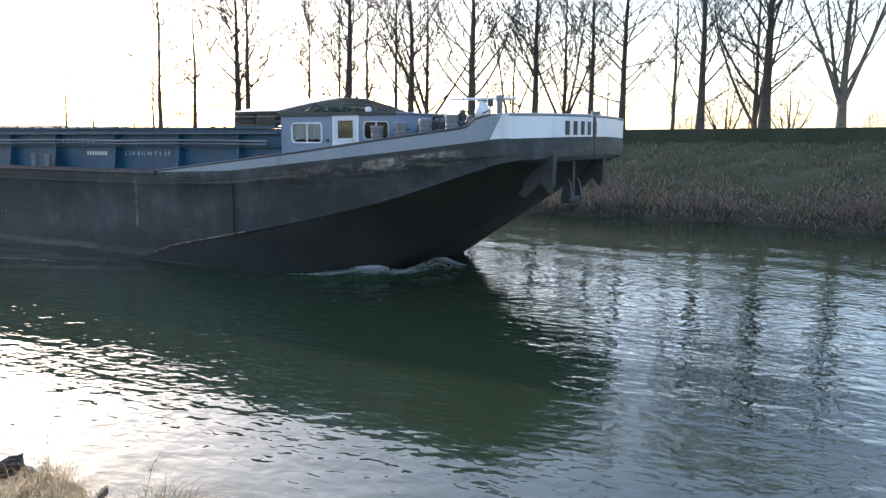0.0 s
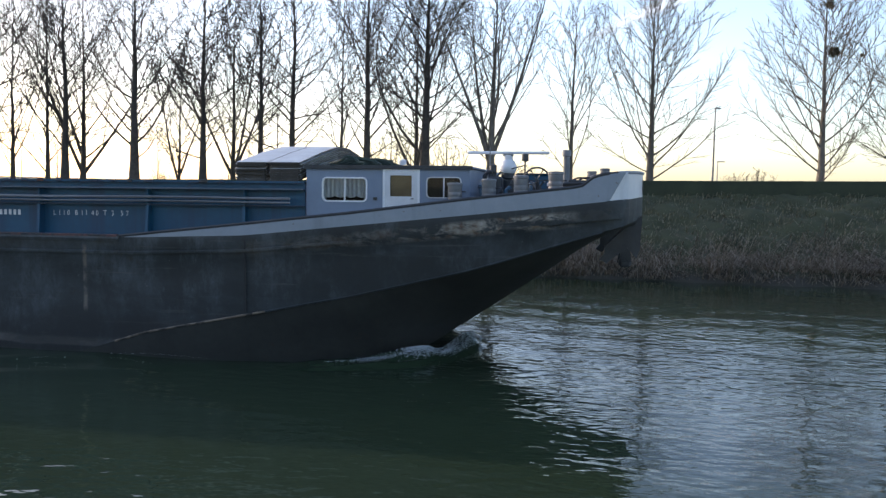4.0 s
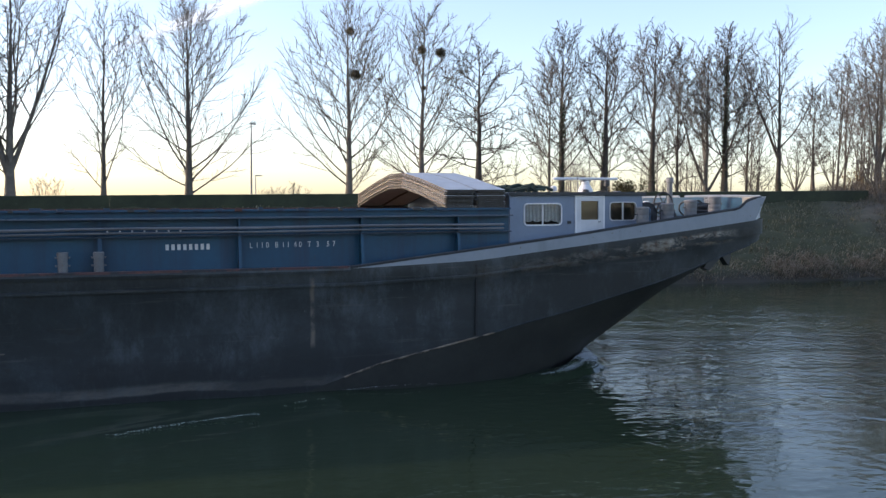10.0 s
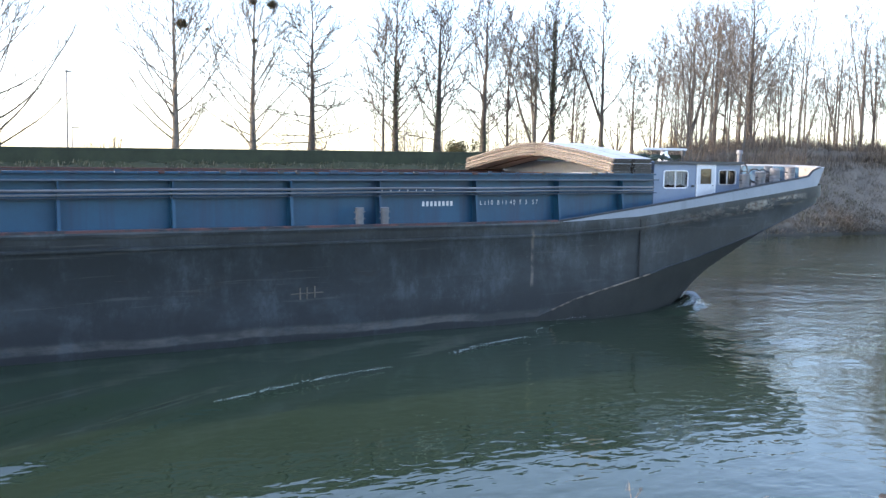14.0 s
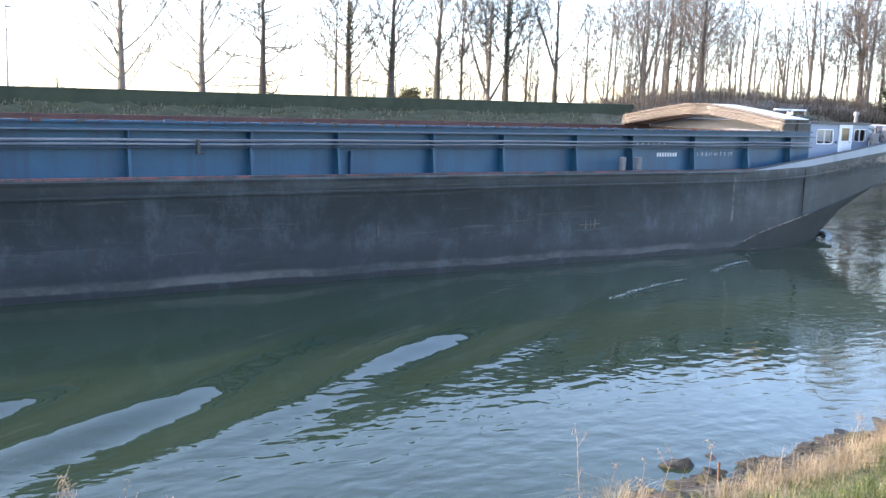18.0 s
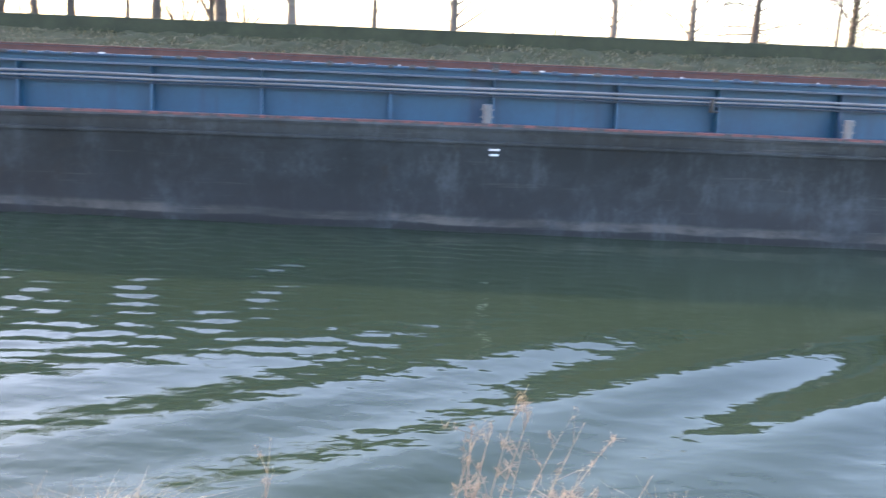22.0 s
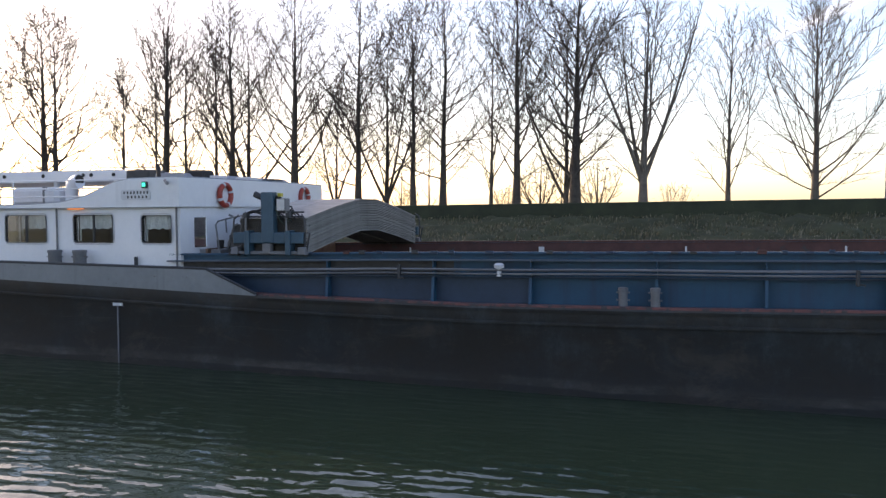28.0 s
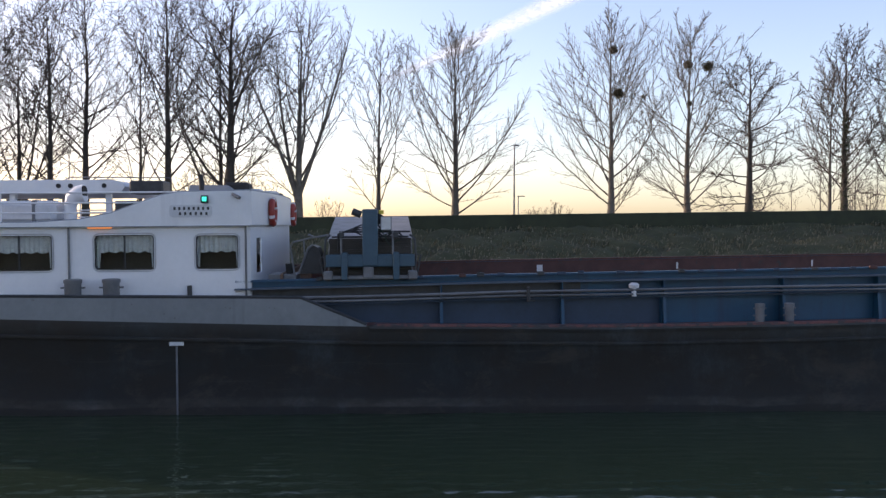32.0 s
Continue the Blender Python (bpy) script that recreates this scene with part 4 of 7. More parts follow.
for k in range(22):
    az = r5.uniform(-74, -45)
    far = r5.uniform(40.0, 50)
    x = bearing(az, far)
    if x > 47:
        plant("shrub", "tangled brushwood on the wooded bank", shrub_kinds[int(r5.integers(3))], x, far, float(ground_height(x, far)) - 0.1, r5.uniform(0, 6.3), r5.uniform(0.7, 1.25), "brushwood")["category"] = "shrub"


def leafy(name, label, mat, az, far, z0, size, count, leaf, category="shrub"):
    x = bearing(az, far)
    ob = root(name, label, category, "", (x, far, z0))
    paths, vs, fs, n = [], [], [], 0
    for _ in range(16):
        d = np.array([r5.normal(0, 0.6), r5.normal(0, 0.6), r5.uniform(0.3, 1)]) * size
        paths.append((np.array([[0, 0, 0], d * 0.5 + r5.normal(0, 0.05, 3), d]), np.array([0.05, 0.03, 0.01]), 4))
        v, f = clump(r5, d * 0.85, (0.42 * size[0], 0.42 * size[1], 0.3 * size[2]), count // 16, leaf)
        vs.append(v)
        fs.append(f + n)
        n += len(v)
    new("stems", fast_mesh("stems", *tubes(paths), "bark")).parent = ob
    new("foliage", fast_mesh("foliage", np.concatenate(vs), np.concatenate(fs), mat)).parent = ob
    return ob


leafy("evergreen_shrub", "dark evergreen shrub touched with russet light", "fir", -31.9, 62, 3.6, np.array([1.2, 1.2, 2.6]), 5200, 0.12)
leafy("evergreen_shrub", "small russet shrub beside an evergreen", "russet", -30.9, 62, 3.6, np.array([0.5, 0.5, 1.6]), 900, 0.1)
for az, far, s in ((-45.2, 56, 0.9), (-46.8, 57, 1.2), (-54.3, 56, 1.5), (-51.2, 55, 1.0), (-48.5, 58, 1.4), (-50.2, 60, 1.5), (-52.4, 60, 1.6), (-53.4, 57, 1.1), (-55.2, 60, 1.2), (-57.5, 62, 1.2)):
    leafy("russet_shrub", "shrub holding thin russet winter leaves in the wood", "russet", az, far, float(ground_height(bearing(az, far), far)), np.array([s, s, s * 1.6]), 700, 0.1)


def lamp_post(az, far, top, arm):
    x = bearing(az, far)
    z = float(ground_height(x, far))
    lp = root("street_lamp", "slender grey street lamp post behind the bank", "street lamp", "street lamps", (x, far, z))
    h = 3.6 + far / math.cos(radians(az)) * math.tan(radians(top)) - z
    part("pole", Geo().tube([(0, 0, 0), (0, 0, h * 0.5), (0, 0, h)], [0.09, 0.07, 0.05], 8), "galv", lp, "", 40)
    part("lamp_head", Geo().box(-0.1, arm, -0.12, 0.12, h, h + 0.1, 0.03), "galv", lp)


lamp_post(-8.35, 66, 5.1, 0.35)
lamp_post(-8.62, 96, 1.9, 0.7)


# ---------------------------------------------------------------- grasses
def blades(base, length, width, lean, spread, r):
    """Bent blades of grass: base points (n,3), per-blade length, width and a common lean. Vertices and triangles."""
    n = len(base)
    a = r.uniform(0, 2 * np.pi, n)
    out = np.stack([np.cos(a), np.sin(a), 0 * a], 1) * r.uniform(0.1, spread, (n, 1)) + np.asarray(lean)
    side = np.stack([-np.sin(a), np.cos(a), 0 * a], 1) * width[:, None]
    L = length[:, None]
    up = np.array([0, 0, 1.0])
    m = base + L * (0.55 * up + 0.28 * out)
    e = base + L * (0.85 * up * (1 - 0.45 * np.linalg.norm(out, axis=1, keepdims=True)) + 0.95 * out)
    v = np.stack([base - side, base + side, m - side * 0.7, m + side * 0.7, e], 1).reshape(-1, 3)
    k = 5 * np.arange(n)[:, None]
    f = np.concatenate([k + np.array([[0, 1, 3]]), k + np.array([[0, 3, 2]]), k + np.array([[2, 3, 4]])])
    return v, f


def patchy(x, y, s, seed):
    return np.sin(x * s + seed) * np.sin(y * s * 1.3 + 2 * seed) + 0.6 * np.sin(x * s * 2.7 - seed) * np.sin(y * s * 3.1 + seed)


def near_ground(x, y):
    wob = 0.10 * np.sin(1.7 * x + 0.6 * np.sin(2.3 * y)) * np.sin(1.9 * y + 0.8 * np.sin(1.1 * x)) + 0.05 * np.sin(5.1 * x + 2 * y) * np.sin(4.3 * y - x)
    return ground_height(x, y) + wob * ((y > 0) & (y < 6)) - 0.02


TUSSOCKS = (-6.2, -4.9, -3.95, -3.0, -1.75, -1.3, -0.9, -0.3, 0.1, 1.4, 1.75, 2.6, 3.5, 4.9, 6.9, 7.5, 8.2, 8.7, 9.4, 10.2, 10.8, 11.6, 12.2, 13.6)


def build_near_grass():
    r = np.random.default_rng(21)
    n = 135000
    x = r.uniform(-7, 12, n)
    y = 1.9 + 2.7 * r.uniform(0, 1, n) ** 0.85
    tuft = patchy(x, y, 3.1, 1.0)
    keep = r.uniform(-1.3, 1.6, n) < tuft + 1.25
    x, y, tuft = x[keep], y[keep], tuft[keep]
    L = (0.055 + 0.05 * np.clip(tuft + 0.5, 0, 1.4)) * r.uniform(0.6, 1.5, len(x))
    v, f = blades(np.stack([x, y, near_ground(x, y)], 1), L, r.uniform(0.002, 0.0042, len(x)), (0.2, 0.02, 0), 2.0, r)
    tagged(new("grass", fast_mesh("grass", v, f, "grass")), "green tussocky grass on the near bank", "grass", kind="stuff")
    n = 60000
    x, y = r.uniform(-11, 14, n), r.uniform(-7, 1.95, n)
    v, f = blades(np.stack([x, y, near_ground(x, y)], 1), r.uniform(0.06, 0.17, n), r.uniform(0.004, 0.008, n), (0.2, 0.02, 0), 1.8, r)
    tagged(new("grass", fast_mesh("grass", v, f, "grass")), "rough grass on top of the near bank", "grass", kind="stuff")
    n = 110000
    x = r.uniform(-11, 15, n)
    y = np.clip(r.normal(0, 1, n) * np.interp(x, [4, 6], [0.40, 0.30]) + np.interp(x, [4, 6], [4.45, 4.30]), 2.3, np.interp(x, [4.5, 6], [5.25, 4.75]))
    tuft = 0.6 * patchy(x, 0.6 * y, 1.7, 4.0) + 0.5 * patchy(x, y, 3.9, 1.3) - 0.1
    tuft = tuft + sum(1.1 * np.exp(-((x - cx) / 0.32) ** 2 - ((y - np.where(x > 5.5, 4.42, 4.55)) / 0.38) ** 2) for cx in TUSSOCKS)
    keep = (r.uniform(-0.5, 1.1, n) < tuft) & ~((x > 4.9) & (x < 6.75) & (y > 4.3))
    x, y, tuft = x[keep], y[keep], tuft[keep]
    L = (0.13 + 0.25 * np.clip(tuft, 0, 1.8)) * r.uniform(0.45, 1.5, len(x)) * np.interp(x, [4, 7], [1.0, 0.85])
    v, f = blades(np.stack([x, y, near_ground(x, y)], 1), L, r.uniform(0.0014, 0.0032, len(x)), (0.2, 0.05, 0), 1.75, r)
    # bleached straws lodged in the turf, thicker in some patches
    n = 46000
    x = r.uniform(-9, 14, n)
    y = r.uniform(1.0, 4.5, n)
    keep = r.uniform(-0.2, 1.6, n) < patchy(x, y, 1.9, 2.2) + 0.5 * np.clip((y - 3.4), 0, 1) + 0.8 * (x > 5)
    x, y = x[keep], y[keep]
    n = len(x)
    v2, f2 = blades(np.stack([x, y, near_ground(x, y)], 1), r.uniform(0.08, 0.24, n), r.uniform(0.0012, 0.0028, n), (0.2, 0.0, 0), 2.1, r)
    # a few long stems that arch out of the tussocks
    n = 1500
    x = np.array(TUSSOCKS)[r.integers(0, len(TUSSOCKS), n)] + r.normal(0, 0.28, n)
    y = np.where(x > 5.5, 4.45, 4.6) + r.normal(0, 0.16, n)
    v3, f3 = blades(np.stack([x, y, near_ground(x, y)], 1), r.uniform(0.3, 0.58, n), r.uniform(0.0016, 0.003, n), (0.12, 0.0, 0), 1.3, r)
    v2, f2 = np.concatenate([v2, v3]), np.concatenate([f2, f3 + len(v2)])
    tagged(new("straw_grass", fast_mesh("straw_grass", np.concatenate([v, v2]), np.concatenate([f, f2 + len(v)]), "straw")), "pale dry grass hanging over the stones", "grass", kind="stuff")


def build_near_clumps():
    """Coarser arching tufts that stand out of the short turf."""
    r = np.random.default_rng(27)
    for mat, n, tall, label in (("grass", 520, 0.15, "coarse green grass tufts on the near bank"), ("freshgrass", 560, 0.13, "fresh yellow-green grass tufts on the near bank")):
        cx, cy = r.uniform(-4.5, 10, n), r.uniform(1.85, 3.75, n)
        size = r.uniform(0.5, 1.4, n)
        k = np.repeat(np.arange(n), 34)
        x, y = cx[k] + r.normal(0, 0.035, len(k)) * size[k], cy[k] + r.normal(0, 0.035, len(k)) * size[k]
        v, f = blades(np.stack([x, y, near_ground(x, y)], 1), tall * size[k] * r.uniform(0.5, 1.3, len(k)), r.uniform(0.002, 0.0046, len(k)), (0.25, 0.05, 0), 1.5, r)
        tagged(new("grass", fast_mesh("grass", v, f, mat)), label, "grass", kind="stuff")


def build_lodged_grass():
    """Long arching blades in combed-over tufts, each tuft leaning its own way."""
    r = np.random.default_rng(29)
    for mat, n, tall, label in (("grass", 620, 0.24, "long lodged grass on the near bank"), ("freshgrass", 520, 0.22, "long bright grass blades on the near bank")):
        cx, cy = r.uniform(-4.6, 11, n), 1.8 + 2.5 * r.uniform(0, 1, n) ** 0.9
        size, way = r.uniform(0.55, 1.3, n), r.normal(0.2, 1.1, n)
        k = np.repeat(np.arange(n), 46)
        spread = r.normal(0, 0.075, (2, len(k))) * size[k]
        x, y = cx[k] + spread[0], cy[k] + spread[1]
        lean = np.stack([np.cos(way), 0.7 * np.sin(way), 0 * way], 1)[k] * r.uniform(0.2, 1.0, (len(k), 1))
        v, f = blades(np.stack([x, y, near_ground(x, y)], 1), tall * size[k] * np.interp(x, [4, 7], [1.0, 0.6]) * r.uniform(0.45, 1.3, len(k)), r.uniform(0.0022, 0.0048, len(k)), lean, 0.7, r)
        tagged(new("grass", fast_mesh("grass", v, f, mat)), label, "grass", kind="stuff")


def build_dead_leaves():
    """Curled dead leaves caught in the grass."""
    r = np.random.default_rng(30)
    n = 420
    x, y = r.uniform(-4.5, 10, n), r.uniform(1.8, 4.6, n)
    c = np.stack([x, y, near_ground(x, y) + r.uniform(0.03, 0.09, n)], 1)
    a, b = unit(r.normal(0, 1, (n, 3))), unit(r.normal(0, 1, (n, 3)))
    s = r.uniform(0.012, 0.034, (n, 1))
    v = np.stack([c - a * s, c + b * s * 0.7, c + a * s, c - b * s * 0.6 + np.array([0, 0, 0.012])], 1).reshape(-1, 3)
    tagged(new("dead_leaves", fast_mesh("dead_leaves", v, np.arange(4 * n).reshape(-1, 4), "deadleaf")), "scattered curled dead leaves in the grass", "leaves", kind="stuff")


build_near_grass()
build_near_clumps()
build_lodged_grass()
build_dead_leaves()


def build_far_grass():
    r = np.random.default_rng(22)
    n = 40000
    x = r.uniform(-62, 60, n)
    y = 38.2 + 8.2 * r.uniform(0, 1, n)
    z = ground_height(x, y)
    t = patchy(x, y, 0.9, 2.0)
    L = (0.16 + 0.10 * np.clip(t, 0, 1)) * r.uniform(0.6, 1.5, n)
    v, f = blades(np.stack([x, y, z - 0.02], 1), L, r.uniform(0.012, 0.03, n), (0.2, -0.2, 0), 0.9, r)
    tagged(new("bank_grass", fast_mesh("bank_grass", v, f, "fargrass")), "dull winter grass on the far slope", "grass", kind="stuff")
    n = 46000
    x = r.uniform(-62, 80, n)
    t = np.sin(x * 0.35 + 1.0) + 0.7 * np.sin(x * 0.9 + 2) + 0.5 * np.sin(x * 2.3)
    keep = r.uniform(-1.6, 2.0, n) < t + 0.5 + 0.8 * ((x > -17) & (x < 13))
    x, t = x[keep], t[keep]
    y = 37.45 + np.abs(r.normal(0, 1.05, len(x)))
    z = ground_height(x, y)
    L = (0.28 + 0.20 * np.clip(t, 0, 1.5) + 0.10 * ((x > -16) & (x < 12))) * r.uniform(0.5, 1.5, len(x))
    v, f = blades(np.stack([x, y, z - 0.03], 1), L, r.uniform(0.01, 0.024, len(x)), (0.3, -0.35, -0.1), 2.2, r)
    # heaps of pale flattened reed farther up the slope
    n = 15000
    x = r.uniform(-24, 16, n)
    t = np.sin(x * 0.55 + 2.0) + 0.6 * np.sin(x * 1.3)
    x = x[r.uniform(-1.3, 1.6, n) < t + 0.3]
    y = 38.0 + np.abs(r.normal(0, 1.5, len(x)))
    v2, f2 = blades(np.stack([x, y, ground_height(x, y) - 0.02], 1), r.uniform(0.35, 0.8, len(x)), r.uniform(0.01, 0.022, len(x)), (0.5, -0.5, -0.25), 1.8, r)
    v, f = np.concatenate([v, v2]), np.concatenate([f, f2 + len(v)])
    tagged(new("reeds", fast_mesh("reeds", v, f, "reed")), "matted dead reeds along the far waterline", "reeds", kind="stuff")


build_far_grass()


def build_litter():
    """Brown leaf litter and dead brambles on the wooded slope."""
    r = np.random.default_rng(24)
    n = 30000
    x = r.uniform(44, 118, n)
    y = 38.0 + 5.5 * r.uniform(0, 1, n)
    L = r.uniform(0.1, 0.32, n) * (1 + 0.5 * np.clip(patchy(x, y, 0.7, 3.0), 0, 1))
    v, f = blades(np.stack([x, y, ground_height(x, y) - 0.03], 1), L, r.uniform(0.008, 0.022, n), (0.1, -0.15, 0), 1.7, r)
    tagged(new("brambles", fast_mesh("brambles", v, f, "litter")), "brown dead brambles and litter below the wood", "brambles", kind="stuff")


build_litter()


def build_undergrowth():
    """Dark tangle of stems at the foot of the wood."""
    r = np.random.default_rng(25)
    n = 46000
    x = r.uniform(46, 128, n)
    y = 42.8 + 12 * r.uniform(0, 1, n)
    L = r.uniform(0.5, 2.1, n) * (0.75 + 0.3 * np.clip(patchy(x, y, 0.35, 5.0), -1, 1)) * np.clip((x - 44) / 6, 0.3, 1)
    v, f = blades(np.stack([x, y, ground_height(x, y) - 0.05], 1), L, r.uniform(0.007, 0.016, n), (0.05, -0.05, 0), 0.8, r)
    tagged(new("undergrowth", fast_mesh("undergrowth", v, f, "brush")), "dark leafless undergrowth at the foot of the wood", "undergrowth", kind="stuff")


build_undergrowth()


def build_bramble_cover():
    """Ivy and brambles that smother the far end of the wooded slope, coloured dark for the trees' shade."""
    r = np.random.default_rng(26)
    n = 26000
    x = 66 + 62 * r.uniform(0, 1, n)
    y = 37.8 + 8.0 * r.uniform(0, 1, n)
    keep = r.uniform(0, 1, n) < np.clip((x - 66) / 12 + 0.3 * patchy(x, y, 0.5, 1.0), 0, 1)
    x, y = x[keep], y[keep]
    v, f = blades(np.stack([x, y, ground_height(x, y) - 0.05], 1), r.uniform(0.35, 1.1, len(x)), r.uniform(0.02, 0.06, len(x)), (0.1, -0.2, 0), 1.3, r)
    tagged(new("brambles", fast_mesh("brambles", v, f, "brambleshade")), "ivy and brambles darkened for tree shade, smothering the wooded slope", "brambles", kind="stuff")
    for az, far, tall in ((-66.9, 44, 4.6), (-67.8, 45, 3.8), (-60.4, 45, 3.0)):
        leafy("ivy_column", "ivy-smothered stump on the wooded bank", "ivy", az, far, float(ground_height(bearing(az, far), far)), np.array([0.9, 0.9, tall]), 2600, 0.16)


build_bramble_cover()


# ---------------------------------------------------------------- stones, stalks and a stake on the near bank
def stone_mesh(seed, mat="stone"):
    r = np.random.default_rng(seed)
    bm = bmesh.new()
    bmesh.ops.create_icosphere(bm, subdivisions=2, radius=1.0)
    cuts = [(unit(r.normal(0, 1, 3)), r.uniform(0.28, 0.62)) for _ in range(13)]
    for v in bm.verts:
        p = np.array(v.co)
        for nrm, d in cuts:
            over = p @ nrm - d
            if over > 0:
                p = p - nrm * over * 0.98
        v.co = p * np.array([1.15, 0.9, 0.68]) + r.normal(0, 0.015, 3)
    me = bpy.data.meshes.new("stone")
    bm.to_mesh(me)
    bm.free()
    me.materials.append(MAT[mat])
    return me


stone_kinds = [stone_mesh(k) for k in range(7)]
rs = np.random.default_rng(31)


def put_stone(x, y, z, s, kinds=stone_kinds, label="dark wet riprap stone at the water's edge"):
    ob = tagged(new("riprap_stone", kinds[int(rs.integers(len(kinds)))]), label, "stone", "riprap stones")
    ob.location = (x, y, z)
    ob.rotation_euler = (rs.uniform(-0.5, 0.5), rs.uniform(-0.5, 0.5), rs.uniform(0, 6.3))
    ob.scale = (s, s, s)


for k in range(230):
    x = rs.uniform(-12, 17)
    row = rs.uniform(0, 1)
    y = 4.75 + 0.95 * row + 0.06 * math.sin(2 * x)
    s = rs.uniform(0.08, 0.21) * (1.15 if x > 6 else 0.9)
    put_stone(x, y, float(np.interp(y, [4.7, 5.4, 6.0], [0.40, 0.10, -0.08])) + 0.1 * s, s)
for x, y, z, s in ((7.42, 6.08, 0.0, 0.31), (7.85, 6.1, -0.02, 0.18), (7.1, 5.5, 0.12, 0.17), (7.45, 5.35, 0.16, 0.16), (9.1, 5.5, 0.12, 0.16), (9.5, 5.6, 0.1, 0.15), (10.4, 5.55, 0.12, 0.17), (11.4, 5.5, 0.13, 0.18), (-4.05, 5.6, 0.04, 0.12), (-3.6, 5.65, 0.04, 0.11), (-7.9, 5.4, 0.22, 0.3), (-7.1, 5.45, 0.1, 0.22), (12.2, 5.5, 0.15, 0.2)):
    put_stone(x, y, z, s)


mossy_kinds = [stone_mesh(20 + k, "mossstone") for k in range(4)]
for k in range(26):
    x = 5.3 + 2.1 * (k + rs.uniform(0, 1)) / 26 if k < 20 else rs.uniform(8, 12)
    y = rs.uniform(4.6, 5.5)
    s = rs.uniform(0.15, 0.27)
    put_stone(x, y, float(np.interp(y, [4.5, 4.7, 5.4, 6.0], [0.47, 0.40, 0.10, -0.08])) + 0.12 * s, s, mossy_kinds, "olive moss-covered riprap stone on the near bank")


def dry_stalk(x, y, tall, lean, seed):
    r = np.random.default_rng(seed)
    ob = root("dry_stalk", "thin dead weed stalk with wispy seed heads", "plant", "dry weed stalks", (x, y, float(near_ground(np.array(x), np.array(y)))))
    t = np.linspace(0, 1, 7)
    st = np.column_stack([lean * t ** 1.4 * tall, 0.1 * r.normal() * t * tall, t * tall * (1 - 0.25 * abs(lean))])
    new("stem", fast_mesh("stem", *tubes([(st, 0.0048 * (1 - 0.7 * t), 5)]), "stalk", True)).parent = ob
    for k in range(int(4 * tall) + 2):
        u = r.uniform(0.35, 1)
        p = np.array([np.interp(u, t, st[:, i]) for i in range(3)])
        d = unit(np.array([lean * 0.6, 0, 0.8]) + r.normal(0, 0.5, 3))
        l = r.uniform(0.06, 0.24) * tall
        paths = [(np.array([p, p + d * l * 0.6, p + d * l + np.array([0, 0, -0.03])]), np.array([0.003, 0.002, 0.001]), 3)]
        for j in range(7):
            q = p + d * l * r.uniform(0.4, 1)
            paths.append((np.array([q, q + r.normal(0, 0.013, 3), q + r.normal(0, 0.024, 3)]), np.array([0.0014, 0.0018, 0.0008]), 3))
        tagged(new("seed_head", fast_mesh("seed_head", *tubes(paths), "stalk")), kind="stuff").parent = ob


for k, (x, y, tall, lean) in enumerate(((0.62, 5.2, 1.15, 0.25), (0.7, 5.1, 1.3, 0.3), (0.52, 5.5, 1.2, 0.3), (0.66, 5.45, 1.05, 0.1), (0.8, 5.5, 1.35, 0.35), (0.9, 5.4, 1.15, 0.55), (0.75, 5.35, 0.9, -0.1), (0.6, 5.35, 0.7, 0.5), (1.05, 5.4, 1.2, 0.75), (1.2, 5.35, 1.0, 0.3), (0.85, 5.2, 1.0, 0.2), (0.95, 5.05, 1.25, 0.45), (0.5, 5.05, 0.8, 0.35), (1.0, 5.2, 0.9, 0.7), (1.15, 5.1, 0.8, 0.6), (1.45, 5.1, 0.95, 0.5), (1.7, 5.15, 0.6, 0.4), (1.9, 5.2, 0.75, 0.3), (0.2, 4.9, 0.5, 0.3), (0.05, 5.1, 0.55, 0.25), (-0.6, 5.4, 1.1, 0.15),
                                        (-2.4, 5.3, 0.7, 0.4), (-2.9, 5.1, 0.5, 0.5), (-1.9, 5.2, 0.6, 0.5), (5.1, 5.3, 0.55, 0.2), (5.5, 5.1, 0.6, 0.4), (5.35, 5.2, 0.5, 0.1), (4.95, 5.4, 0.75, 0.1), (6.1, 5.1, 0.5, 0.3), (8.2, 5.0, 0.5, 0.2), (12.4, 5.0, 0.9, 0.1), (11.9, 5.1, 0.6, -0.2), (-6.6, 5.2, 0.6, 0.2), (-7.4, 5.0, 0.5, 0.3), (-5.6, 5.3, 0.6, 0.3), (-5.0, 5.2, 0.45, 0.2))):
    dry_stalk(x, y - 0.35, tall, 0.65 * lean - 0.04, 700 + k)
for x, y, top in ((6.27, 4.75, 0.36), (11.5, 4.72, 0.5)):
    stake = root("iron_stake", "thin rusty iron stake among the stones", "stake", "rusty stakes", (x, y, float(ground_height(x, y))))
    part("shaft", Geo().tube([(0, 0, -0.3), (0.01, 0, 0.1), (0.0, 0, top)], [0.013, 0.012, 0.011], 8), "rust", stake, "", 40)


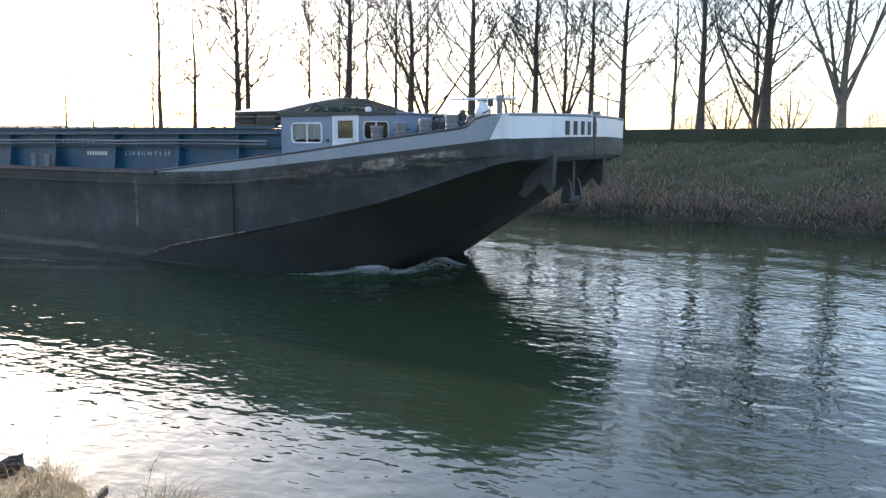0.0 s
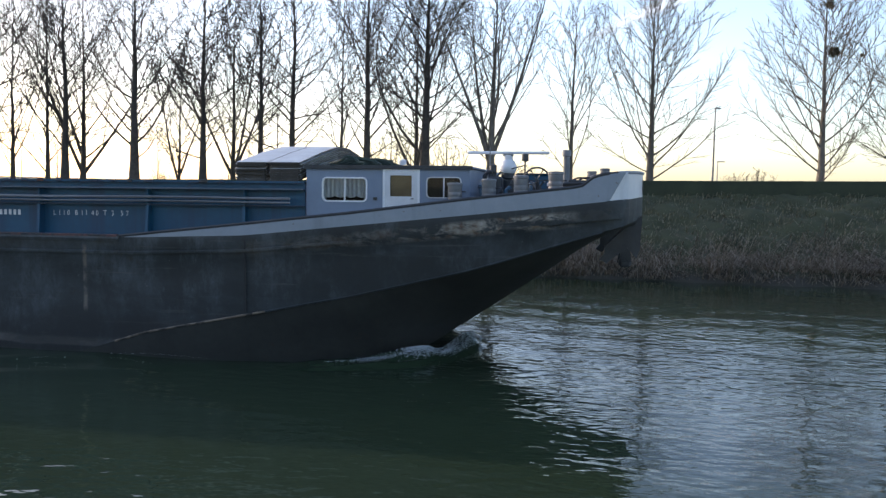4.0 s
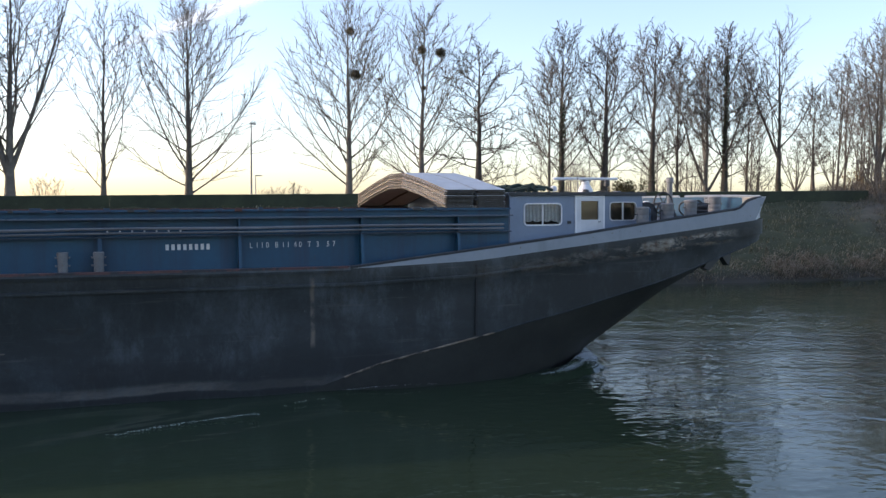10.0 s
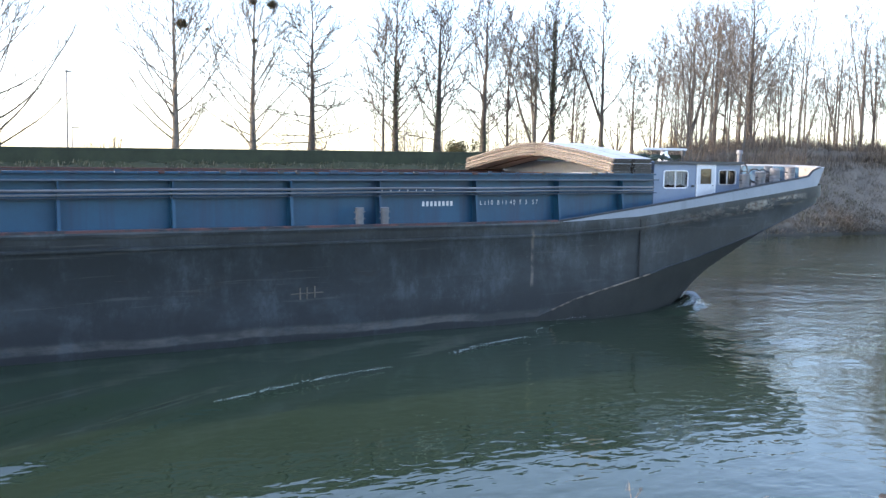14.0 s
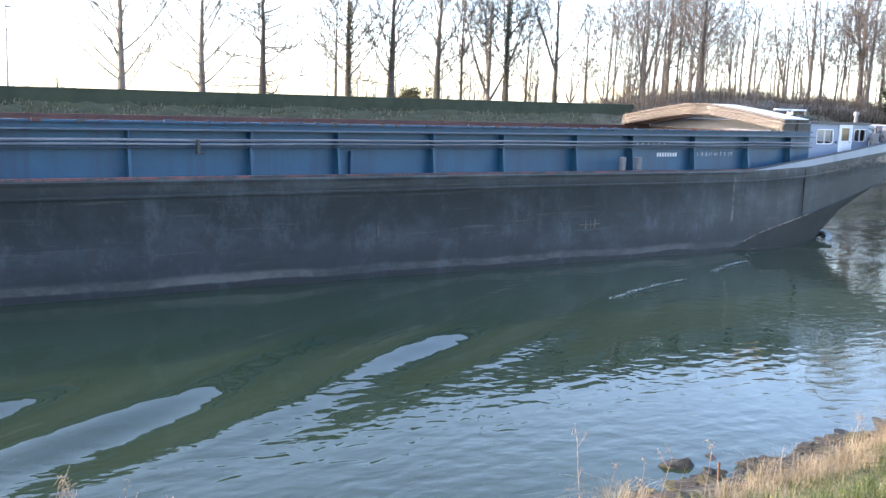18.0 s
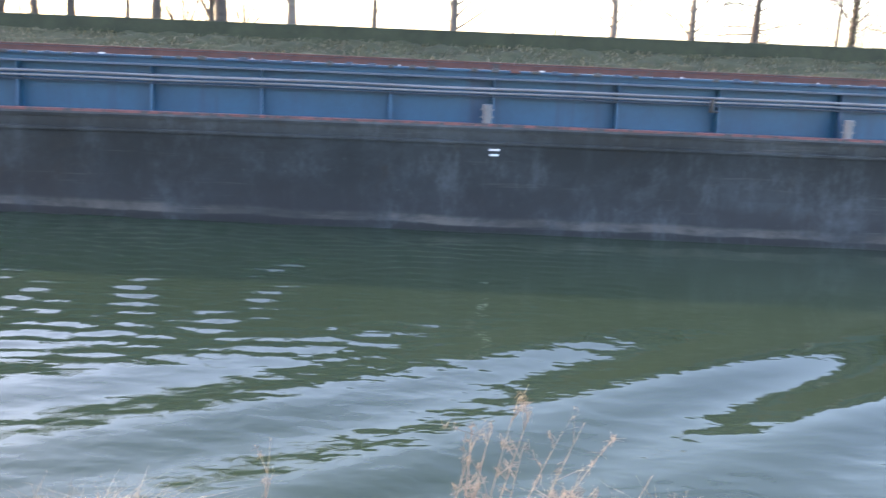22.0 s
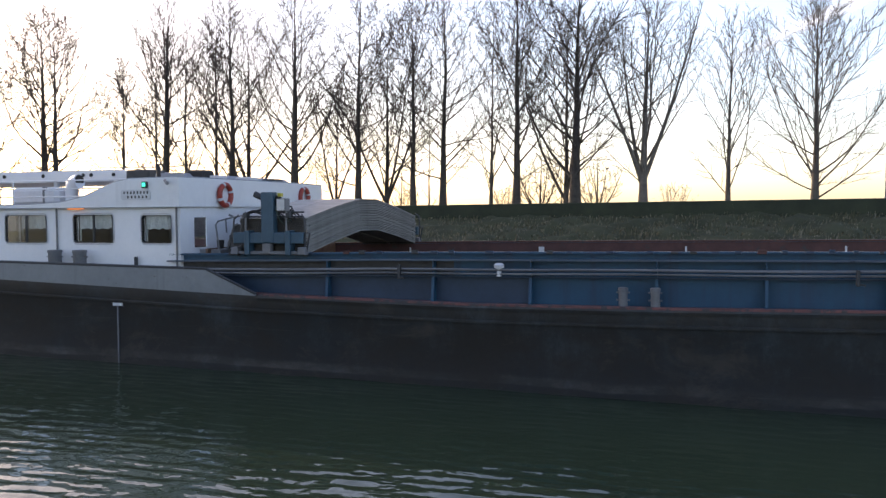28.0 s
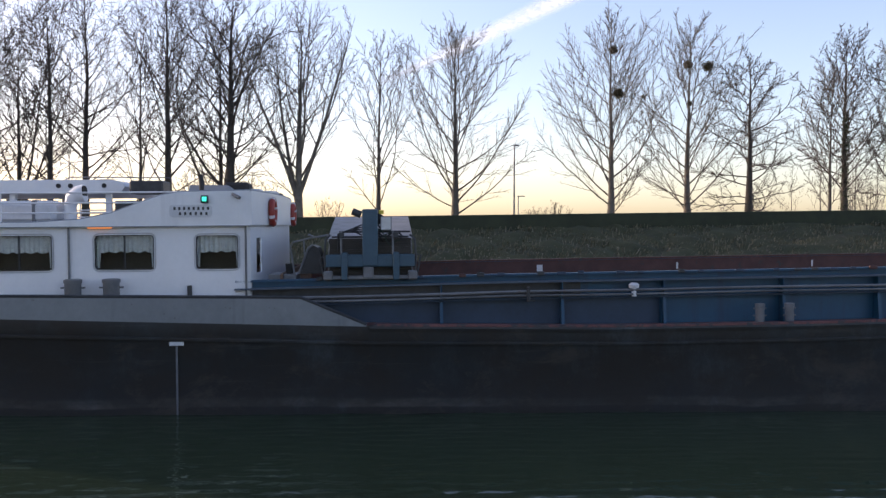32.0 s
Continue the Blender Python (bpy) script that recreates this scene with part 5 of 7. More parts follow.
# ---------------------------------------------------------------- vapour trail, very far away
def build_contrail():
    m = bpy.data.materials.new("vapour_trail")
    m.use_nodes = True
    nt = m.node_tree
    b = nt.nodes["Principled BSDF"]
    b.inputs["Base Color"].default_value, b.inputs["Roughness"].default_value = (0.9, 0.9, 0.92, 1), 1.0
    # emission stands in for sunlight scattered by the trail
    b.inputs["Emission Color"].default_value, b.inputs["Emission Strength"].default_value = (1, 0.97, 0.93, 1), 0.5
    uv = nt.nodes.new("ShaderNodeTexCoord").outputs["Generated"]
    sep = nt.nodes.new("ShaderNodeSeparateXYZ")
    nt.links.new(uv, sep.inputs[0])
    edge = nt.nodes.new("ShaderNodeAttribute")
    edge.attribute_name = "soft"
    n = noise_of(nt, uv, 26.0, 5, 0.6)
    nt.links.new(maths(nt, "MULTIPLY", edge.outputs["Fac"], ramp(nt, n, [(0.25, (0.25, 0.25, 0.25)), (0.6, (0.75, 0.75, 0.75))])), b.inputs["Alpha"])
    MAT["vapour"] = m
    R = 2900
    rows, soft = [], []
    k = 40
    for i in range(k + 1):
        u = i / k
        az, el = 2.5 + u * (-19.0 - 2.5), 8.0 + u * (17.6 - 8.0)
        w = 0.42 + 0.45 * u
        nrm = np.array([9.6, 21.5]) / 23.5
        for j in range(5):
            o = (j - 2) / 2 * w
            a, e = radians(az + o * nrm[0]), radians(el + o * nrm[1])
            rows.append((-R * math.sin(a) * math.cos(e), R * math.cos(a) * math.cos(e), 3.6 + R * math.sin(e)))
            soft.append((0, 0.55, 1, 0.55, 0)[j] * min(1, u * 3))
    faces = [(i * 5 + j, i * 5 + j + 1, i * 5 + j + 6, i * 5 + j + 5) for i in range(k) for j in range(4)]
    me = fast_mesh("vapour_trail", rows, faces, "vapour", True)
    me.attributes.new("soft", "FLOAT", "POINT").data.foreach_set("value", soft)
    tagged(new("vapour_trail", me), "soft white vapour trail across the sky", "vapour trail", kind="structure")


build_contrail()


# ---------------------------------------------------------------- the barge (its own space: x forward, y across, z up; near side at y = -4.17)
aboard, waves = [], []
HALF = 4.17


def along(table):
    xs, vs = zip(*table)
    return lambda x: float(np.interp(x, xs, vs))


deck_z = along([(-45, 2.62), (-37.8, 2.42), (-30.7, 2.17), (-26, 2.08), (-22, 2.09), (-18, 2.14), (-12, 2.165), (-6, 2.17), (0, 2.15), (5, 2.125), (15, 2.085), (22, 2.04), (25, 2.03), (27.4, 2.11), (29.5, 2.33), (32.2, 2.61), (34.6, 2.88), (35.4, 2.95)])
half_top = along([(-45, 2.6), (-44.5, 3.2), (-43, 3.85), (-40, 4.17), (33.0, 4.17), (34.3, 4.15), (34.62, 4.1), (34.78, 4.0), (34.87, 3.8), (34.95, 3.4), (35.08, 2.75), (35.225, 2.0), (35.30, 1.5), (35.35, 0.9), (35.38, 0.02)])
knuckle_z = along([(-45, 0.9), (-41, 0.0), (-36, -0.9), (22, -0.95), (24, -0.3), (25.3, 0.1), (29.5, 0.92), (32, 1.52), (34.2, 2.22), (34.9, 2.42), (35.38, 2.5)])
floor_z = along([(-45, 0.6), (-41, -0.4), (-36, -1.35), (27, -1.25), (29.3, -1.05), (30.6, -0.45), (32.3, 0.7), (33.5, 1.52), (34.1, 1.95), (34.7, 2.28), (35.38, 2.4)])
half_floor = along([(-45, 1.8), (-40, 3.6), (-36, 3.95), (26, 3.95), (28.5, 3.4), (31, 2.3), (33, 2.6), (34.4, 2.85), (34.9, 2.7), (35.1, 2.3), (35.25, 1.6), (35.35, 0.7), (35.38, 0.02)])
STATIONS = [-45, -44.5, -43.5, -42, -40, -38, -36, -33, -30, -26, -22, -18, -15, -12, -9, -6, -3, 0, 2.5, 5, 10, 15, 18, 20, 22, 24, 25.3, 27, 28.5, 29.5, 30.3, 31, 31.8, 32.5, 33.1, 33.6, 34.0, 34.25, 34.45, 34.62, 34.72, 34.78, 34.83, 34.87, 34.91, 34.95, 35.02, 35.1, 35.18, 35.25, 35.31, 35.35, 35.38]

barge = root("cargo_barge", "long empty cargo barge, black hull, blue open hold, under way", "barge")
aboard.append(barge)


def build_hull():
    g = Geo()
    rows = []
    for x in STATIONS:
        b, k, f, hb = half_top(x), knuckle_z(x), floor_z(x), half_floor(x)
        z = deck_z(x)
        kb = b * (0.995 if x < 28 else 0.97)
        side = [(b, z), (b, z - 0.34), (b - 0.012, z - 0.36), (0.5 * (b + kb), 0.5 * (z + k)), (kb, k), (0.5 * (kb + hb) * (1.0 if x > 26 else 1.02), 0.45 * k + 0.55 * f), (hb, f)]
        rows.append([(x, -p, q) for p, q in side] + [(x, p, q) for p, q in reversed(side)])
    g.skin([row[:5] for row in rows])
    g.skin([row[9:] for row in rows])
    g.add(rows[0], [tuple(range(len(rows[0])))])
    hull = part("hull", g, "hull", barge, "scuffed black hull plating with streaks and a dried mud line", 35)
    part("bottom_plating", Geo().skin([row[4:10] for row in rows]), "hullbottom", hull, "dull grey-olive plating under the raked bow", 35)
    # plate seam, draught streak and fender marks
    for x, w, z0, z1, mat, name in ((27.4, 0.035, 0.55, 2.02, "black", "weld_seam"), (-34.3, 0.035, 0.2, 1.85, "steel", "draught_gauge"), (-34.3, 0.26, 1.86, 1.93, "offwhite", "gauge_head"),
                                    (-4.9, 0.2, 1.70, 1.735, "lettering", "draught_mark"), (-4.9, 0.16, 1.60, 1.635, "lettering", "draught_mark")):
        y = -half_top(x) - 0.004
        part(name, Geo().box(x - w / 2, x + w / 2, y - 0.008, y + 0.02, z0, z1), mat, hull)
    for x, z in ((18.25, 0.72), (18.1, 0.72), (18.42, 0.74), (11.9, 0.87)):
        part("draught_mark", Geo().box(x - 0.012, x + 0.012, -HALF - 0.008, -HALF + 0.02, z - 0.12, z + 0.12), "barkpale", hull)
    part("draught_mark", Geo().box(17.9, 18.6, -HALF - 0.007, -HALF + 0.02, 0.71, 0.73), "barkpale", hull)
    return hull


hull = build_hull()


for s in (-1, 1):
    for xs, mat, label in (([24.6, 25.3, 26.2, 27, 27.8], "scuffed", "scuffed rusty bar along the chine"), ([27.804, 28.5, 29.5, 30.3, 31, 31.8, 32.5, 33.1, 33.6, 34.0, 34.4], "hull", "")):
        part("chine_bar", Geo().tube([(x, s * half_top(x) * (0.995 if x < 28 else 0.97) + s * 0.004, knuckle_z(x)) for x in xs], 0.022, 6), mat, hull, label, 50)


def edge_strip(name, x0, x1, mat, prof, label="", parent=None, sides=(-1, 1), step=0.5, smooth=30):
    """A strip that follows the deck edge; prof: rows of inset and height over the deck."""
    xs = [x for x in np.arange(x0, x1 + 1e-6, step)]
    xs = sorted({round(float(x), 3) for x in [*xs, x1, *[s for s in STATIONS if x0 < s < x1]]})
    for s in sides:
        g = Geo()
        g.skin([[(x, s * max(half_top(x) - i, 0.0), deck_z(x) + h) for i, h in prof] for x in xs], close=True)
        for x in (xs[0], xs[-1]):
            g.add([(x, s * max(half_top(x) - i, 0.0), deck_z(x) + h) for i, h in prof], [tuple(range(len(prof)))])
        part(name, g, mat, parent or barge, label, smooth)


def bulwark(name, x0, x1, mat, top, label):
    xs = sorted({x0, x1, *[s for s in STATIONS if x0 + 0.2 < s < x1 - 0.2 or s > 34.9 and x0 < s < x1], *[float(v) for v in np.linspace(x0, x1, 24) if x0 + 0.2 < v < x1 - 0.2], *[v for v in (33.85, 34.0, 34.2, 34.4) if x0 < v < x1]})
    for s in (-1, 1):
        g = Geo()
        rows = []
        for x in xs:
            b, z, t = half_top(x) + 0.004, deck_z(x), max(top(x), deck_z(x) + 0.012)
            k = 0.15 if 34.6 < x < 34.7 else 0.0          # the paint line between grey and white leans forward
            rows.append([(x - k, s * b, z - 0.01 - 0.1 * k), (x + k, s * b, t + 0.1 * k), (x + k, s * max(b - 0.05, 0.0), t + 0.1 * k), (x - k, s * max(b - 0.05, 0.0), z - 0.01 - 0.1 * k)])
        g.skin(rows, close=True)
        g.add(rows[0], [(0, 1, 2, 3)]).add(rows[-1], [(0, 1, 2, 3)])
        ob = part(name, g, mat, barge, label, 30)
        r = Geo().tube([(x, s * max(half_top(x) - 0.02, 0.0), max(top(x), deck_z(x) + 0.012)) for x in xs], 0.035, 6)
        part("rail_cap", r, "bulwark" if mat == "white" else "darksteel", ob, smooth=40)


fore_top = along([(24.74, 2.04), (27.1, 2.30), (29.6, 2.58), (31.85, 2.87), (33.85, 3.11), (34.0, 3.14), (34.2, 3.3), (34.4, 3.36), (35.1, 3.43), (35.4, 3.44)])
aft_top = along([(-45, 2.95), (-32, 2.73), (-30.76, 2.2), (-30.7, 2.2)])
bulwark("bulwark", 24.74, 34.655, "bulwark", fore_top, "grey-blue bulwark rising to the bow")
bulwark("bow_plate", 34.66, 35.375, "white", fore_top, "white-painted bow plate")
bulwark("bulwark", -44.9, -30.76, "bulwarkaft", aft_top, "grey bulwark beside the stern cabin")
edge_strip("gunwale", -30.7, 24.74, "hull", [(-0.03, -0.10), (-0.045, -0.04), (-0.03, 0.012), (0.05, 0.02), (0.05, -0.1)], "worn gunwale with traces of red paint")
edge_strip("deck_edge", -30.6, 9.0, "edgered", [(-0.034, -0.012), (-0.038, 0.03), (-0.02, 0.042), (0.07, 0.042), (0.07, 0.0)], "flaking red paint along the deck edge")
edge_strip("deck_edge", 9.004, 24.7, "edgeworn", [(-0.034, -0.012), (-0.038, 0.03), (-0.02, 0.042), (0.07, 0.042), (0.07, 0.0)], "worn dark red-brown deck edge")
edge_strip("rubbing_band", -40, 29.5, "hull", [(-0.02, -0.36), (-0.03, -0.34), (-0.03, -0.30), (0.01, -0.28), (0.01, -0.36)])
for y in (-1.7, -1.3, -0.9, -0.5, -0.1):                         # painted bow lettering, kept as bars
    xs = [35.38 - 0.155 * (v / 2.0) ** 2 + 0.012 for v in (y, y + 0.1, y + 0.22)]
    part("lettering_bar", Geo().skin([[(xs[0], y, z), (xs[1], y + 0.1, z), (xs[2], y + 0.22, z)] for z in (2.98, 3.3)]), "darksteel", barge)


def build_decks():
    g = Geo()
    for s in (-1, 1):
        xs = [x for x in STATIONS if -33 < x < 28.5] + [28.45]
        g.skin([[(x, s * (half_top(x) - 0.04), deck_z(x) - 0.012), (x, s * 3.46, deck_z(x) - 0.012), (x, s * 3.46, deck_z(x) - 0.05), (x, s * (half_top(x) - 0.04), deck_z(x) - 0.05)] for x in [-33.0, *xs]], close=True)
    part("side_deck", g, "deckred", barge, "red-oxide side decks")
    g = Geo()
    xs = [28.45] + [x for x in STATIONS if x > 28.5]
    g.skin([[(x, y * (half_top(x) - 0.03), deck_z(x) - 0.08) for y in (-1, -0.4, 0.4, 1)] for x in xs])
    part("fore_deck", g, "steel", barge)
    g = Geo()
    xs = [x for x in STATIONS if x <= -33]
    g.skin([[(x, y * (half_top(x) - 0.03), deck_z(x) - 0.05) for y in (-1, -0.4, 0.4, 1)] for x in [*xs, -32.4]])
    part("aft_deck", g, "steel", barge)
    # hold
    g = Geo().box(-32.4, 28.4, -3.44, 3.44, -0.75, -0.70)
    part("hold_floor", g, "rust", barge, "rusty hold floor")
    for x in (-32.45, 28.4):
        part("hold_bulkhead", Geo().box(x, x + 0.05, -3.44, 3.44, -0.7, 3.14), "rust", barge)


build_decks()
RIBS = [-29.3, -26.9, -24.85, -22.4, -20.42, -18.37, -15.92, -13.86, -11.41, -9.37, -6.9, -4.9, -2.45, -0.4, 2.1, 4.35, 6.71, 9.16, 11.16, 13.64, 15.7, 18.11, 20.17, 22.68, 25.11, 27.2]


sag = along([(-34, -0.17), (-28, -0.085), (-18, -0.015), (-10, 0.01), (0, 0.005), (10, 0.0), (28.5, 0.0)])          # the coaming drops a little towards the stern


def long_bar(x0, x1, y0, y1, z0, z1, foot=False):
    """A bar along the coaming that follows its drop; foot: the lower edge stays level."""
    g, rows = Geo(), []
    for x in [x0, *[v for v in (-28.0, -23.0, -18.0, -10.0) if x0 < v < x1], x1]:
        d = sag(x)
        e = 0.0 if foot else d
        rows.append([(x, y0, z0 + e), (x, y1, z0 + e), (x, y1, z1 + d), (x, y0, z1 + d)])
    g.skin(rows, close=True)
    return g.add(rows[0], [(0, 1, 2, 3)]).add(rows[-1], [(0, 1, 2, 3)])


def letter(ch, x, y, z, size, parent):
    """One painted character, upright on a plate that faces -y."""
    cu = bpy.data.curves.new("letter", "FONT")
    cu.body, cu.size, cu.align_x, cu.resolution_u = ch, size, "CENTER", 3
    tmp = bpy.data.objects.new("letter", cu)
    me = bpy.data.meshes.new_from_object(tmp)
    bpy.data.objects.remove(tmp)
    me.transform(pose(x, y, z, 90, 0, 0) @ Matrix.Diagonal((0.8, 1, 1, 1)))
    me.materials.clear()
    me.materials.append(MAT["lettering"])
    new("letter", me).parent = parent


def build_coaming():
    for s, label in ((-1, "blue hatch coaming with ribs and two pipes along it"), (1, "far hatch coaming, rusty red on its inner side")):
        co = part("coaming", long_bar(-33.3, 28.44, *sorted((s * 3.47, s * 3.50)), 1.99, 3.14, True), "blue", barge, label)
        part("inner_lining", long_bar(-32.4, 28.39, *sorted((s * 3.445, s * 3.467)), -0.7, 3.13, True), "maroon", co, "flaking maroon inner lining")
        part("top_flange", long_bar(-33.3, 28.44, *sorted((s * 3.43, s * 3.60)), 3.142, 3.185), "blue" if s < 0 else "maroon", co)
        part("ledge", long_bar(-33.3, 28.44, *sorted((s * 3.502, s * 3.72)), 3.005, 3.035), "bluegrey", co)
        part("lower_ledge", long_bar(-33.3, 28.44, *sorted((s * 3.502, s * 3.64)), 2.665, 2.69), "navy", co)
        for x in RIBS:
            d = sag(x)
            g = Geo().slab([(s * 3.5, 2.02), (s * 3.74, 2.02), (s * 3.66, 2.66 + d), (s * 3.5, 2.66 + d)], "x", x - 0.014, x + 0.014)
            g.slab([(s * 3.5, 2.70 + d), (s * 3.69, 2.70 + d), (s * 3.69, 3.0 + d), (s * 3.5, 3.0 + d)], "x", x - 0.014, x + 0.014)
            part("rib", g, "blue", co)
            if s < 0:
                part("rib_flange", Geo().slab([(-3.742, 2.02), (-3.765, 2.02), (-3.685, 2.66 + d), (-3.662, 2.66 + d)], "x", x - 0.03, x + 0.03), "blue", co)
        if s < 0:
            r = random.Random(2)
            for z, rad in ((2.835, 0.028), (2.755, 0.022)):
                part("pipe", Geo().tube([(x, -3.765, z + sag(x) + 0.006 * math.sin(x * 1.3)) for x in np.linspace(-33.2, 28.2, 60)], rad, 6), "steel", co, "grey pipe along the coaming", 60)
            for x in (-0.6, 8.0, -18.9, -27.6):
                part("valve", Geo().box(x - 0.03, x + 0.03, -3.86, -3.74, 2.56, 2.85, 0.01).tube([(x, -3.83, 2.6), (x + 0.12, -3.86, 2.58)], 0.02, 6), "darksteel", co)
            for x in (-25.48, -14.93):
                part("vent_head", Geo().lathe(x, -3.74, [(r0, z + sag(x)) for r0, z in ((0.05, 2.7), (0.05, 2.86), (0.10, 2.87), (0.11, 2.93), (0.06, 2.97))], 12), "offwhite", co, "white vent head", 40)
            # thin dark and navy sheets laid over the coaming near the stern
            part("aft_strake", long_bar(-33.3, -26.5, -3.506, -3.502, 2.70, 3.0), "darksteel", co, "dark overlay on the upper coaming near the stern")
            part("aft_strake", long_bar(-33.3, -24.9, -3.506, -3.502, 2.03, 2.66), "navy", co, "darker blue plating near the stern")
            part("ladder_plate", Geo().box(11.5, 11.56, -3.6, -3.5, 2.05, 2.6, 0.005), "blue", co)
            # flaked lashing lugs along the upper edge
            for x in np.arange(-32.5, 26.8, 0.40):
                if r.random() < 0.85:
                    part("lug", Geo().box(x - r.uniform(0.03, 0.10), x + r.uniform(0.03, 0.10), -3.635, -3.602, 3.145 + sag(x), 3.19 + sag(x) + r.uniform(0, 0.04), 0.006), "navy" if r.random() < 0.6 else "darksteel" if r.random() < 0.85 else "maroon", co)
            # stencilled rows, kept as plain bars
            for x in np.linspace(21.35, 22.1, 8):
                part("stencil_bar", Geo().box(x - 0.025, x + 0.035, -3.504, -3.5015, 2.42, 2.53), "lettering", co)
            for ch, x in (("L", 22.92), ("1", 23.04), ("1", 23.14), ("0", 23.24), ("B", 23.42), ("1", 23.55), ("1", 23.65), ("4", 23.79), ("0", 23.89), ("T", 24.07), ("3", 24.24), ("5", 24.45), ("7", 24.57)):
                letter(ch, x, -3.5035, 2.43, 0.155, co)
            for x in np.linspace(20.3, 21.6, 7):
                part("stencil_bar", Geo().box(x - 0.012, x + 0.02, -3.504, -3.5015, 2.74, 2.83), "lettering", co)
        else:
            for k, x in enumerate(np.arange(-30.0, 27, 3.9)):
                w = 0.16 if k % 3 == 1 else 0.05
                part("tally_bar", Geo().box(x - w / 2, x + w / 2, 3.438, 3.4445, 2.84 + sag(x), 3.02 + sag(x)), "lettering", co)
    return co


build_coaming()


def bollard(x, y, z, r=0.13, h=0.5, mat="steel", pins=True, name="bollard"):
    ob = part(name, Geo().lathe(x, y, [(r * 1.25, z), (r * 1.25, z + 0.03), (r, z + 0.05), (r, z + h - 0.08), (r * 1.12, z + h - 0.05), (r * 1.12, z + h), (r * 0.9, z + h + 0.01)], 18), mat, barge, "grey-white mooring bollard", 40)
    if pins:
        for dz in (0.42, 0.78):
            part("pin", Geo().tube([(x - r * 1.5, y, z + h * dz), (x + r * 1.5, y, z + h * dz)], 0.018, 6), mat, ob)
    return ob


for x in (19.55, 20.15, -23.0, -22.4, -5.05, 2.17):
    bollard(x, -3.93, deck_z(x) - 0.02, 0.085, 0.40)
for x in (-36.27, -35.56):
    bollard(x, -3.88, 2.4, 0.15, 0.70, "steel")
def ribbed_bollard(x, y, z, top, r):
    h = top - z
    prof = [(r * 1.15, z), (r * 1.15, z + 0.04), (r, z + 0.06)]
    for k in range(5):
        u = z + h * (0.2 + 0.13 * k)
        prof += [(r, u), (r * 0.95, u + 0.012), (r * 0.95, u + 0.03), (r, u + 0.042)]
    prof += [(r, top - 0.06), (r * 1.08, top - 0.05), (r * 1.08, top - 0.015), (r * 0.97, top), (r * 0.5, top + 0.006)]
    ob = part("foredeck_bollard", Geo().lathe(x, y, prof, 20), "steel", barge, "grey-white ribbed steel bollard", 40)
    part("cross_pin", Geo().tube([(x - r * 1.5, y, top - 0.17), (x + r * 1.5, y, top - 0.17)], 0.014, 6), "darksteel", ob)


for x, top in ((31.56, 3.18), (32.22, 3.26), (32.84, 3.33), (33.5, 3.41)):
    ribbed_bollard(x, -3.88, deck_z(x) - 0.08, top, 0.14)
    ribbed_bollard(x, 3.75, deck_z(x) - 0.08, top, 0.15)


def rounded(x0, x1, z0, z1, r, n=4):
    pts = []
    for cx, cz, a0 in ((x1 - r, z1 - r, 0), (x0 + r, z1 - r, 90), (x0 + r, z0 + r, 180), (x1 - r, z0 + r, 270)):
        pts += [(cx + r * math.cos(radians(a0 + 90 * i / n)), cz + r * math.sin(radians(a0 + 90 * i / n))) for i in range(n + 1)]
    return pts


def wall_with_holes(x0, x1, z0, z1, y0, y1, holes):
    """One upright wall along x with square openings right through it."""
    xs = sorted({x0, x1, *[h[0] for h in holes], *[h[1] for h in holes]})
    zs = sorted({z0, z1, *[h[2] for h in holes], *[h[3] for h in holes]})

    def solid(i, j):
        if not (0 <= i < len(xs) - 1 and 0 <= j < len(zs) - 1):
            return False
        return not any(h[0] <= xs[i] and xs[i + 1] <= h[1] and h[2] <= zs[j] and zs[j + 1] <= h[3] for h in holes)

    g = Geo()
    n, m = len(xs), len(zs)
    g.v = [(x, y, z) for y in (y0, y1) for x in xs for z in zs]
    at = lambda i, j, k: k * n * m + i * m + j
    for i in range(n - 1):
        for j in range(m - 1):
            if not solid(i, j):
                continue
            g.f += [tuple(at(a, c, k) for a, c in ((i, j), (i + 1, j), (i + 1, j + 1), (i, j + 1))) for k in (0, 1)]
            for (di, dj), (a, c) in (((-1, 0), ((i, j), (i, j + 1))), ((1, 0), ((i + 1, j), (i + 1, j + 1))), ((0, -1), ((i, j), (i + 1, j))), ((0, 1), ((i, j + 1), (i + 1, j + 1)))):
                if not solid(i + di, j + dj):
                    g.f.append((at(*a, 0), at(*c, 0), at(*c, 1), at(*a, 1)))
    return g


